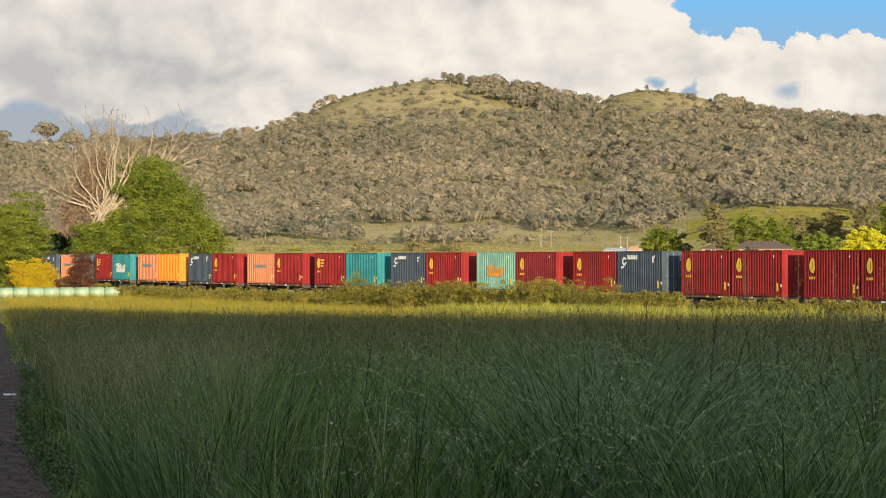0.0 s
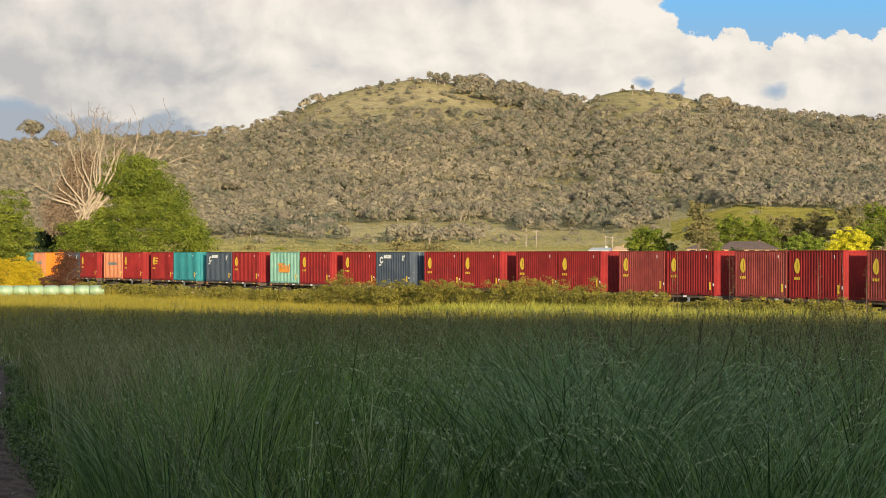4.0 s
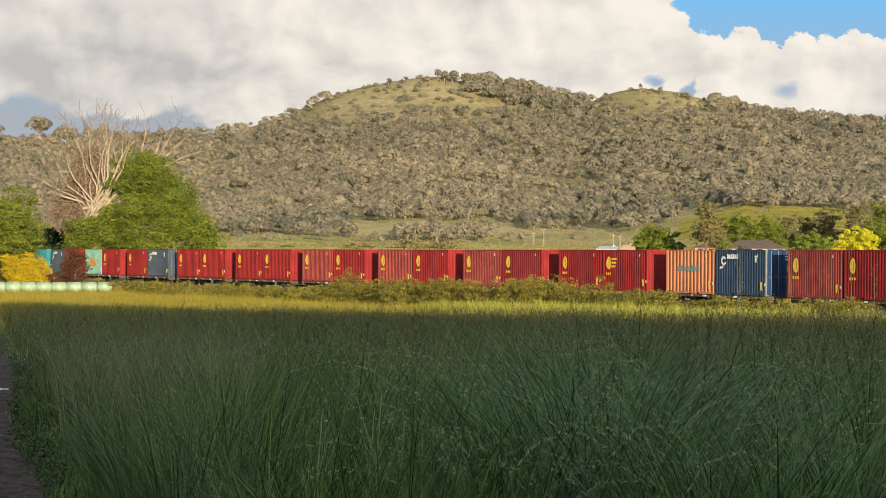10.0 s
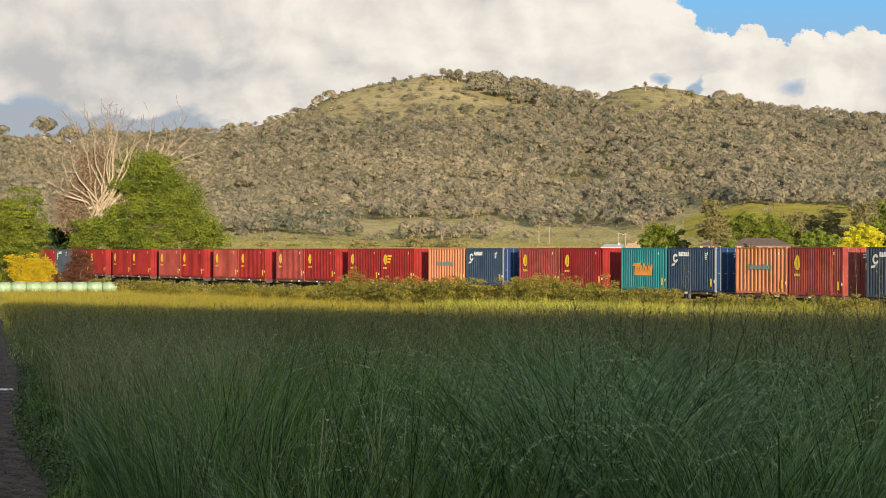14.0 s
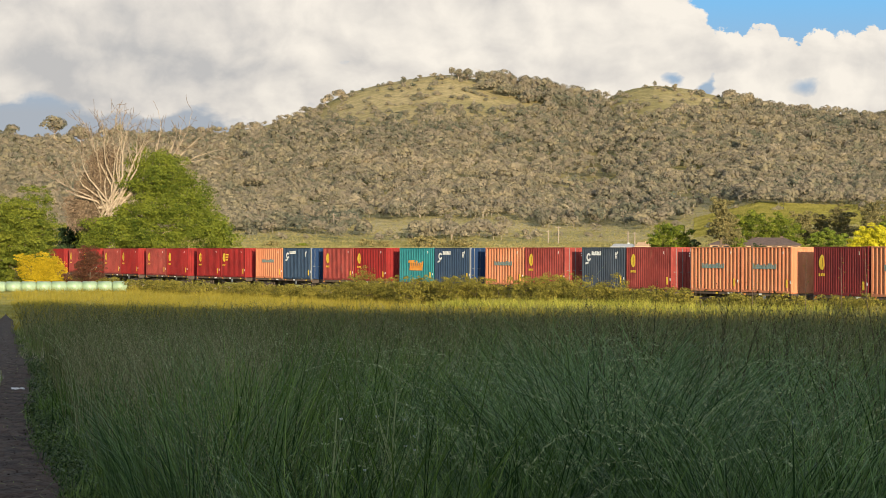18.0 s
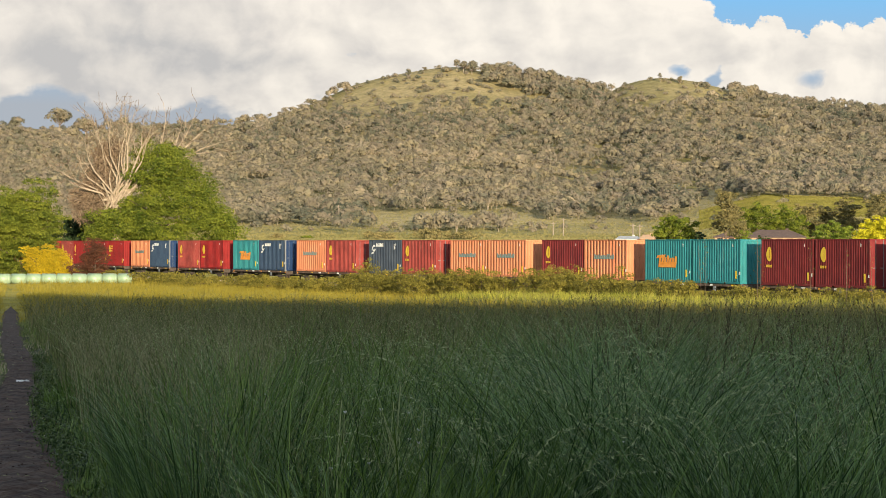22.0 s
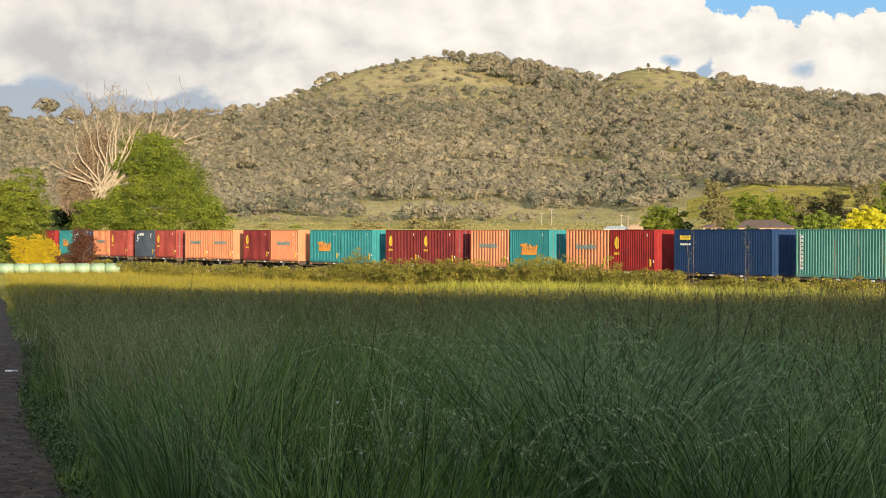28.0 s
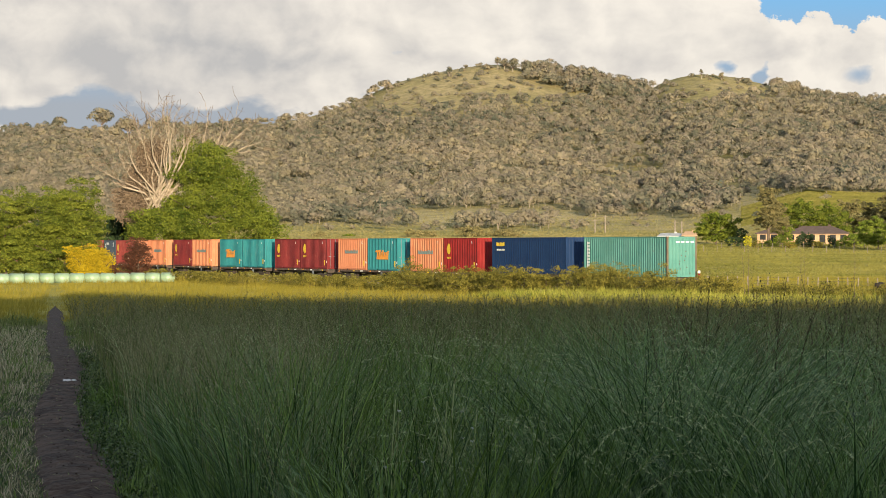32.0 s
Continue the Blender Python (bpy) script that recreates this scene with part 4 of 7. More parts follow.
def dead_tree():
    """A bare bleached tree with forked limbs and fine dead twigs."""
    x, y = bearing(182, 281)
    k = 281 / FOCAL
    ob = tagged(new("dead_tree"), "bleached bare dead tree with forked limbs", "tree")
    ob.location = (x, y, on_ground(x, y))
    rng = np.random.default_rng(8)
    limbs, twigs = [], []

    def grow(store, p, d, length, r, depth):
        pts, rad = [p], [r]
        steps = 4
        for i in range(steps):
            d = (d + Vector(rng.normal(0, 0.16, 3)) + Vector((0, 0, 0.05))).normalized()
            p = p + d * (length / steps)
            pts.append(p)
            rad.append(r * (1 - 0.62 * (i + 1) / steps))
        store.append((pts, rad))
        if depth > 0:
            for _ in range(3 if depth > 1 else 4):
                j = int(rng.integers(1, steps + 1))
                nd_ = (d + Vector(rng.normal(0, 0.55, 3))).normalized()
                grow(store if depth > 1 else twigs, pts[j], nd_, length * rng.uniform(0.45, 0.7), rad[j] * 0.62, depth - 1)

    def at(u, yy, dy=0.0):
        return Vector(((u - 182) * k, dy, EYE + (458 - yy) * k - on_ground(x, y)))

    root = Vector((0, 0, -0.3))
    fork = at(186, 382)
    limbs.append(([root, at(183, 430), fork], [0.66, 0.55, 0.50]))
    tips = [(136, 232), (164, 226), (190, 220), (200, 226), (212, 244), (247, 250), (268, 240), (82, 326), (130, 280), (112, 300), (148, 262), (176, 240), (226, 262), (96, 344), (120, 352), (142, 300), (206, 250), (236, 276)]
    fan = [(at(186 + (u - 186) * 0.66, 382 + (yy - 382) * 0.50, rng.uniform(-1.5, 1)), at(u, yy, rng.uniform(-1.5, 1.5)), rng.uniform(0.09, 0.20)) for u, yy in tips]
    fan += [(at(268, 300, 2), at(290, 258, 2), 0.24), (at(280, 300, 3), at(333, 252, 3), 0.22), (at(284, 304, 3), at(361, 276, 3), 0.20), (at(276, 296, 3), at(308, 246, 3), 0.18)]
    for a, b, r in fan:
        mid = (fork + a) / 2 + Vector(rng.normal(0, 0.5, 3))
        a = a + Vector(rng.normal(0, 0.4, 3))
        limbs.append(([fork + Vector((rng.normal(-0.2, 0.8), rng.normal(0, 0.4), rng.uniform(-2.0, 0.4))), mid, a, (a + b) / 2 + Vector(rng.normal(0, 0.45, 3)), b], [r, r * 0.85, r * 0.7, r * 0.5, r * 0.2]))
        for t in (0.25, 0.5, 0.75, 0.95):
            q = a.lerp(b, t)
            grow(limbs, q, ((b - a).normalized() + Vector(rng.normal(0, 0.5, 3))).normalized(), rng.uniform(2.0, 3.8), r * 0.38 * (1.2 - t), 1)
    main = [l for l in limbs if len(l[0]) == 5 and l[1][0] > 0.09 or len(l[0]) == 3]
    for pts, rad in main:
        part_of("limb", mesh("limb", *tube(pts, rad, 7), DEAD), ob)
    limbs = [l for l in limbs if l not in main]
    for name, store, mat, seg in (("branchwork", limbs, DEAD, 5), ("twigwork", twigs, TWIG, 3)):
        vs, fs = [], []
        for pts, rad in store:
            v, f = tube(pts, [max(q, 0.025) for q in rad], seg)
            n = len(vs)
            vs.extend(v)
            fs.extend([tuple(i + n for i in q) for q in f])
        tagged(part_of(name, mesh(name, vs, fs, mat), ob), kind="stuff")
    pts = lobes_points([((u - 182) * k, 1.0, EYE + (458 - yy) * k - on_ground(x, y), 26 * k, 1.5, 22 * k) for u, yy in ((150, 330), (168, 318), (140, 350), (150, 385), (125, 400), (165, 396), (160, 350), (120, 375), (176, 290), (160, 300), (150, 410))], 9000, rng, 0.1)[0]
    v, q = cards(pts, 0.075, rng, stretch=5.0)
    part_of("dead_foliage", strip_mesh("dead_foliage", v, q, TWIG), ob, label="brown dead twiggy foliage")


dead_tree()
for u, r, w, top, seed in ((168, 298, 74, 104, 35), (140, 300, 60, 84, 36), (105, 300, 70, 62, 31), (120, 310, 60, 40, 32), (60, 305, 80, 50, 33), (-30, 310, 90, 60, 34)):
    tree_at("understorey_tree", "dark green tree behind the railway line", "tree", u, r, w, top, LEAF_DARK, 7000, 0.30, seed, base=0.02, taper=0.3, group="trees behind the line")

tree_at("gorse_bush", "gorse bush in bright yellow flower", "shrub", 44, 230, 64, 4, LEAF_YELLOW, 22000, 0.048, 41, base=0.0, taper=0.25, group="flowering gorse", fat=1.3, nl=18, tuft=0.04, per=60, fill=3)
tree_at("gorse_bush", "gorse bush in bright yellow flower", "shrub", 84, 229, 56, -2, LEAF_YELLOW, 22000, 0.048, 42, base=0.0, taper=0.25, group="flowering gorse", fat=1.3, nl=18, tuft=0.04, per=60, fill=3)
tree_at("rust_shrub", "dark rust-brown conical shrub", "shrub", 146, 228, 80, 16, LEAF_RUST, 22000, 0.050, 43, base=0.0, taper=0.75, tuft=0.05, per=70, fill=3)

# shrubs along the near side of the line: distance along the line, offset, width, height
_r = random.Random(4)
shrubs = [(68, 8, 3.2, 2.9)]
_s = -8.0
while _s < 140:
    tall = 1.0 if _s < 64 else (1.5 if _s < 76 else (2.1 if _s < 107 else (1.4 if _s < 118 else 0.75)))
    shrubs.append((_s, _r.uniform(6.5, 10.5), _r.uniform(2.4, 4.2), tall * _r.uniform(0.75, 1.1)))
    _s += _r.uniform(1.2, 1.8) if _s > 64 else _r.uniform(1.8, 3.0)
for i, (s, off, w, h) in enumerate(shrubs):
    x, y, hd = line_at(s)
    x, y = x - math.sin(hd) * off, y - math.cos(hd) * off
    tree("trackside_shrub", "olive green scrubby shrub beside the railway line", "shrub", x, y, w, h, LEAF_OLIVE, 5200, 0.045, 100 + i, base=0.0, taper=0.3, group="trackside shrubs", nl=14, limbs=3, fat=1.45, tuft=0.065, per=70, fill=3.6)


# ---- wrapped bales ----
def bale():
    bm = bmesh.new()
    bmesh.ops.create_cone(bm, cap_ends=True, segments=28, radius1=0.62, radius2=0.62, depth=1.54, matrix=pose(0, 0, 0.6, 0, 90))
    es = [e for e in bm.edges if e.is_boundary or len(e.link_faces) == 2 and e.calc_face_angle(0) > 1.0]
    bmesh.ops.bevel(bm, geom=es, offset=0.13, segments=3, affect="EDGES")
    for v in bm.verts:
        v.co.z = v.co.z * 0.84 + 0.02 * math.sin(v.co.x * 9) if v.co.z > 0.2 else v.co.z * 0.6
    for f in bm.faces:
        f.smooth = True
    ob = tagged(new("wrapped_bale"), "round bale in pale green plastic wrap", "hay bale", "row of wrapped bales")
    part("wrap", bm, WRAP, ob)
    return ob


_b = bale()
for i in range(19):
    x, y = bearing(199 - i * 27, 222 - i * 0.3)
    m = pose(x, y, on_ground(x, y) - 0.02, 0, 0, _r.uniform(-6, 6) - 3)
    if i == 0:
        _b.matrix_basis = m
    else:
        copy_thing(_b, m)


# ---- forest over the hills ----
def crown_cards(x, y, z, h, w, lobes, per, rng, leaf, stretch=0.2):
    """Leaf sprays over the upper faces of several dome-shaped clumps a tree."""
    m = len(x)
    a = rng.uniform(0, 2 * np.pi, (m, lobes))
    t = (np.arange(lobes)[None] + rng.uniform(0, 1, (m, lobes))) / lobes
    out = (0.50 - 0.34 * t) * rng.uniform(0.6, 1.15, (m, lobes)) * w[:, None]
    lc = np.stack([x[:, None] + np.cos(a) * out, y[:, None] + np.sin(a) * out, z[:, None] + h[:, None] * (0.42 + 0.40 * t)], -1)
    lr = w[:, None] * rng.uniform(0.27, 0.42, (m, lobes))
    d = rng.normal(size=(m, lobes, per, 3))
    d[..., 2] = np.abs(d[..., 2]) * 1.05 - 0.35
    d /= np.linalg.norm(d, axis=3)[..., None]
    c = lc[:, :, None] + d * lr[:, :, None, None] * np.array((1.0, 1.0, 0.78)) * rng.uniform(0.80, 1.08, (m, lobes, per, 1))
    size = np.repeat((lr * leaf).reshape(-1), per)
    return cards(c.reshape(-1, 3), size, rng, d.reshape(-1, 3), 0.16, 1.2, three=True), lc, lr


def forest():
    rng = np.random.default_rng(17)
    n = 12500
    u = rng.uniform(-130, 1640, n)
    er, eb = ridge(u), np.interp(u, BASE_U, BASE_E)
    t = rng.uniform(0, 1, n) ** 0.95
    e = eb + (er - eb) * t
    left = er - e
    patch = np.array([noise.noise(Vector((a / 90, b / 30, 3.0))) + 0.5 * noise.noise(Vector((a / 36, b / 13, 8.0))) for a, b in zip(u, e)])
    keep = np.ones(n)
    # bald tops of the two hills and the open shoulder between the trees of the long ridge
    bald1 = np.interp(u, (540, 580, 640, 760, 830, 900, 945), (0, 38, 66, 62, 56, 40, 0))
    bald2 = np.interp(u, (1060, 1085, 1150, 1230, 1275), (0, 30, 52, 34, 0))
    shoulder = np.interp(u, (300, 380, 450, 540, 580), (0, 14, 24, 26, 0))
    fringe = (np.maximum(bald1, bald2) > 5) & (left < np.maximum(bald1, bald2) + 26 + 20 * patch)
    keep = np.where(fringe, 0.55 + 0.5 * patch, keep)
    keep = np.where(left < bald1 + 26 * patch, 0.20 + 0.5 * np.maximum(patch, 0), keep)
    keep = np.where((left < bald2 + 22 * patch), 0.22 + 0.4 * np.maximum(patch, 0), keep)
    keep = np.where((left < shoulder + 10 * patch), 0.56, keep)
    keep = np.where((left < 24) & (u > 835) & (u < 1050), 1.0, keep)
    # pasture at the foot of the slope with belts of scrub, and the green field among the trees
    foot = np.interp(u, (0, 420, 600, 640, 900, 960, 1080, 1200, 1240), (30, 32, 36, 62, 60, 46, 52, 54, 84))
    keep = np.where(e < foot + 12 * patch, 0.06 + 0.25 * np.maximum(patch, 0), keep)
    keep = np.where((u > 720) & (u < 880) & (e < 40) & (e > 22), 0.8, keep)
    keep = np.where((u > 575) & (u < 640) & (e < 40), 0.5, keep)
    field = (u > 1215) & (u < 1520) & (e > 50 + 10 * patch) & (e < 88 + 8 * patch)
    keep = np.where(field, 0.02, keep)
    keep = np.where((u > 1270) & (u < 1480) & (e >= 88) & (e < 112), 1.0, keep)
    for cu, ce, su, se in ((1035, 126, 60, 9), (1330, 112, 34, 7), (1190, 92, 40, 8), (1215, 142, 50, 6), (1060, 170, 40, 6), (960, 110, 30, 5), (420, 110, 40, 6), (560, 80, 40, 6), (1400, 150, 40, 6), (820, 130, 40, 5)):
        keep = np.where(((u - cu) / su) ** 2 + ((e - ce) / se) ** 2 < 1 + patch, 0.12, keep)
    keep = keep - np.where(patch > 0.62, 0.6, 0)
    ok = rng.uniform(0, 1, n) < keep
    u, e, er, eb, bare = u[ok], e[ok], er[ok], eb[ok], (keep < 0.5)[ok]
    f = np.clip((e - eb) / np.maximum(er - eb, 1), 0, 1)
    tt = (-0.72 + np.sqrt(0.72 ** 2 + 4 * 0.28 * f)) / (2 * 0.28)
    r = R_BASE + tt * (R_RIDGE - R_BASE)
    a = np.arctan((u - 784) / FOCAL)
    x, y = r * np.sin(a), r * np.cos(a)
    z = ground(x, y)
    m = len(x)
    h = rng.uniform(5.5, 9.0, m) * (0.55 + 0.45 * r / R_RIDGE) * np.where(rng.uniform(size=m) < 0.08, 1.45, 1.0)
    h = h * np.where((er - e < 26) & (u > 835) & (u < 1040), 1.4, 1.0) * np.where((er - e < 22) & (u > 1230), 1.1, 1.0) * np.where(bare, 0.58, 1.0) * np.where((er - e < 12) & (u < 560), 0.8, 1.0)
    w = h * rng.uniform(0.74, 1.10, m) * np.where(bare, 1.25, 1.0)
    (v, q), lc, lr = crown_cards(x, y, z - np.where(bare, h * 0.3, 0), h, w, 4, 38, rng, 0.26)
    tagged(new("hill_foliage", strip_mesh("hill_foliage", v, q, FOREST)), "grey-green gum forest covering the hillside", "forest", kind="stuff")
    # inner crowns, their dark colour standing for shade among the leaves
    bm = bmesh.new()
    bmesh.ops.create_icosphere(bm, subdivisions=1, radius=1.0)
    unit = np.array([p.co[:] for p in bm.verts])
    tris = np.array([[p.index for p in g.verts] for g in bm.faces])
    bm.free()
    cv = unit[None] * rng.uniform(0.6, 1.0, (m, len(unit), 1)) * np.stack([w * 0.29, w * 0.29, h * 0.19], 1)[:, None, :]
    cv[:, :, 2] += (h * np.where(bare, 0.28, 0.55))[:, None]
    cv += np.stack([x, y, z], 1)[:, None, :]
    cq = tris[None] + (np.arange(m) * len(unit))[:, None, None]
    tagged(new("hill_forest", strip_mesh("hill_forest", cv.reshape(-1, 3), cq.reshape(-1, 3), FOREST_CORE)), "inner crowns of the hillside gums, coloured dark for shade", "forest", kind="stuff")
    # pale living stems, and taller bleached dead trees that fork
    vs, qs = [], []
    for i in rng.choice(m, 2600, replace=False):
        p = Vector((x[i], y[i], z[i]))
        lean = rng.normal(0, 0.12, 2) * h[i]
        vv, ff = tube([p, p + Vector((lean[0] * 0.3, lean[1] * 0.3, h[i] * 0.4)), p + Vector((lean[0], lean[1] - w[i] * 0.2, h[i] * 0.72))], [0.17, 0.14, 0.06], 3)
        k = len(vs)
        vs.extend(vv)
        qs.extend([tuple(b + k for b in g) for g in ff])
    tagged(new("gum_stems", mesh("gum_stems", vs, qs, GUM_STEM)), "pale slender trunks of the hillside gums", "forest", kind="stuff")
    vs, qs = [], []
    for i in rng.choice(m, 240, replace=False):
        p = Vector((x[i], y[i] - 1.5, z[i]))
        hh = h[i] * rng.uniform(0.95, 1.45)
        for j in range(6):
            dx, dy = rng.normal(0, 0.26, 2) * hh
            mid = p + Vector((dx * 0.3, dy * 0.3, hh * 0.5))
            tip = p + Vector((dx, dy, hh * rng.uniform(0.75, 1.05)))
            for pts, rad in (([p, mid, tip], [0.22, 0.17, 0.06]), ([mid.lerp(tip, 0.4), mid.lerp(tip, 0.6) + Vector((dx * 0.25 + 0.3, 0, 0.5)), tip + Vector((dx * 0.5 + 0.4, 0, 0.2))], [0.10, 0.08, 0.04])):
                vv, ff = tube(pts, rad, 3)
                k = len(vs)
                vs.extend(vv)
                qs.extend([tuple(b + k for b in g) for g in ff])
    tagged(new("dead_stems", mesh("dead_stems", vs, qs, GUM_STEM)), "pale dead trunks standing in the hill forest", "forest", kind="stuff")


forest()


def ridge_gum(u, w_px, top, seed, r=1975, clear=0.45):
    """An open gum: bare forked stem and flat-topped leaf clumps with sky between them."""
    rng = np.random.default_rng(seed)
    x, y = bearing(u, r)
    z = on_ground(x, y)
    h, w = EYE + top / FOCAL * r - z, w_px / FOCAL * r
    ob = tagged(new("ridge_gum"), "grey-green gum tree standing on the ridge", "tree", "gums on the ridge")
    ob.location = (x, y, z)
    one = np.ones(1)
    (v, q), lc, lr = crown_cards(0 * one, 0 * one, one * h * (clear - 0.42), h * (1.3 - clear * 0.5) * one, w * one, 9, 110, rng, 0.17)
    fork = Vector((rng.normal(0, 0.03) * h, 0, h * clear * 0.7))
    part_of("trunk", mesh("trunk", *tube([(0, 0, -0.5), fork * 0.5, fork], [0.034 * h, 0.028 * h, 0.022 * h], 6), GUM_STEM), ob)
    for c in lc[0]:
        tip = Vector(c)
        part_of("limb", mesh("limb", *tube([fork, fork.lerp(tip, 0.5) + Vector((0, 0, -0.04 * h)), tip], [0.018 * h, 0.012 * h, 0.005 * h], 4), BARK), ob)
    part_of("crown", strip_mesh("crown", v, q, FOREST), ob)


# single gums that stand out on the skyline
for i, (u, w, top, clear) in enumerate(((82, 34, 236, 0.5), (112, 16, 200, 0.15), (128, 34, 216, 0.45), (8, 22, 222, 0.3), (786, 10, 330, 0.5), (797, 12, 328, 0.5), (812, 20, 326, 0.4), (845, 22, 322, 0.35), (868, 26, 322, 0.35), (880, 18, 312, 0.3), (912, 30, 314, 0.35), (936, 26, 312, 0.35),
                                                (955, 22, 306, 0.35), (1003, 34, 296, 0.3), (1022, 22, 288, 0.3), (1048, 16, 280, 0.25), (1275, 24, 288, 0.3), (1306, 30, 282, 0.3), (1345, 24, 268, 0.3), (1404, 22, 260, 0.3), (1440, 20, 252, 0.3), (1490, 24, 250, 0.3), (1530, 26, 246, 0.3), (408, 22, 230, 0.2), (440, 16, 232, 0.2),
                                                (1145, 6, 308, 0.4), (1180, 8, 302, 0.3), (700, 9, 316, 0.2), (590, 16, 290, 0.2), (1225, 12, 290, 0.3), (300, 14, 218, 0.2), (340, 16, 222, 0.2))):
    ridge_gum(u, w, top, 700 + i, clear=clear)


# ---- farm beyond the line ----
ROOF = material("tiled_roof", (0.075, 0.055, 0.050), (0.13, 0.095, 0.085), 2.0, 0.85, 0, 0.5, 6)
CREAM_BRICK = material("cream_brick", (0.36, 0.24, 0.155), (0.47, 0.33, 0.22), 2.5, 0.9, 0, 0.4, 8)
IRON_ROOF = material("pale_iron_roof", (0.30, 0.32, 0.34), (0.42, 0.44, 0.45), 1.0, 0.5)
DARK_GLASS = material("window_glass", (0.02, 0.022, 0.026), (0.04, 0.045, 0.05), 1.0, 0.12, spec=0.6)
TIMBER = material("weathered_timber", (0.16, 0.135, 0.11), (0.30, 0.26, 0.22), 3.0, 0.9, 0, 0.4, 12)
HIDE_BLACK = material("black_hide", (0.012, 0.010, 0.009), (0.03, 0.025, 0.02), 3, 0.8)
HIDE_WHITE = material("white_hide", (0.55, 0.50, 0.44), (0.70, 0.66, 0.60), 3, 0.8)


def facing(u, r):
    x, y = bearing(u, r)
    return pose(x, y, on_ground(x, y), 0, 0, -math.degrees(math.atan2(x, y)))


def farmhouse(u, r, w, depth, wall_h, roof_h, roof_mat, wall_mat, label, hip=0.28, windows=6):
    ob = tagged(new("farmhouse"), label, "house", "farm buildings")
    ob.matrix_basis = facing(u, r)
    t = 0.2
    part("wall", boxes((-w / 2, w / 2, -depth / 2, -depth / 2 + t, -0.3, wall_h)), wall_mat, ob)
    part("wall", boxes((-w / 2, w / 2, depth / 2 - t, depth / 2, -0.3, wall_h)), wall_mat, ob)
    part("wall", boxes((-w / 2, -w / 2 + t, -depth / 2 + t, depth / 2 - t, -0.3, wall_h)), wall_mat, ob)
    part("wall", boxes((w / 2 - t, w / 2, -depth / 2 + t, depth / 2 - t, -0.3, wall_h)), wall_mat, ob)
    a, d, i = w / 2 + 0.6, depth / 2 + 0.6, w / 2 - depth * hip * 1.6
    vs = [(-a, -d, wall_h), (a, -d, wall_h), (a, d, wall_h), (-a, d, wall_h), (-i, 0, wall_h + roof_h), (i, 0, wall_h + roof_h),
          (-a, -d, wall_h - 0.2), (a, -d, wall_h - 0.2), (a, d, wall_h - 0.2), (-a, d, wall_h - 0.2)]
    fs = [(0, 1, 5, 4), (1, 2, 5), (2, 3, 4, 5), (3, 0, 4), (6, 7, 1, 0), (7, 8, 2, 1), (8, 9, 3, 2), (9, 6, 0, 3), (9, 8, 7, 6)]
    part_of("roof", mesh("roof", vs, fs, roof_mat), ob)
    for k in range(windows):
        x = -w / 2 + w * (k + 0.5) / windows
        tall = k == windows // 2
        z0 = 0.05 if tall else 0.9
        wd = part("door" if tall else "window", boxes((x - 0.75, x + 0.75, -depth / 2 - 0.03, -depth / 2 - 0.004, z0, wall_h - 0.35)), DARK_GLASS, ob)
        part("frame", boxes((x - 0.85, x + 0.85, -depth / 2 - 0.06, -depth / 2 - 0.032, wall_h - 0.35, wall_h - 0.25), (x - 0.85, x - 0.75, -depth / 2 - 0.06, -depth / 2 - 0.032, z0, wall_h - 0.35), (x + 0.75, x + 0.85, -depth / 2 - 0.06, -depth / 2 - 0.032, z0, wall_h - 0.35)), CREAM_BRICK, wd)
    part("chimney", boxes((w * 0.18, w * 0.18 + 0.7, -0.35, 0.35, wall_h + roof_h * 0.4, wall_h + roof_h + 0.35)), roof_mat, ob)
    return ob


farmhouse(1348, 560, 15.5, 9, 2.6, 1.9, ROOF, CREAM_BRICK, "cream brick farmhouse with dark tiled hip roof", windows=6)
farmhouse(1272, 572, 8.5, 9, 2.6, 1.6, ROOF, CREAM_BRICK, "cream brick cottage wing with dark tiled roof", windows=3)
farmhouse(1090, 640, 6.5, 7, 2.1, 0.9, IRON_ROOF, WHITE, "pale shed with light iron roof", hip=0.05, windows=2)
farmhouse(1124, 636, 3.6, 5, 2.2, 1.2, CREAM_BRICK, CREAM_BRICK, "small pink-cream gabled outbuilding", hip=0.05, windows=1)

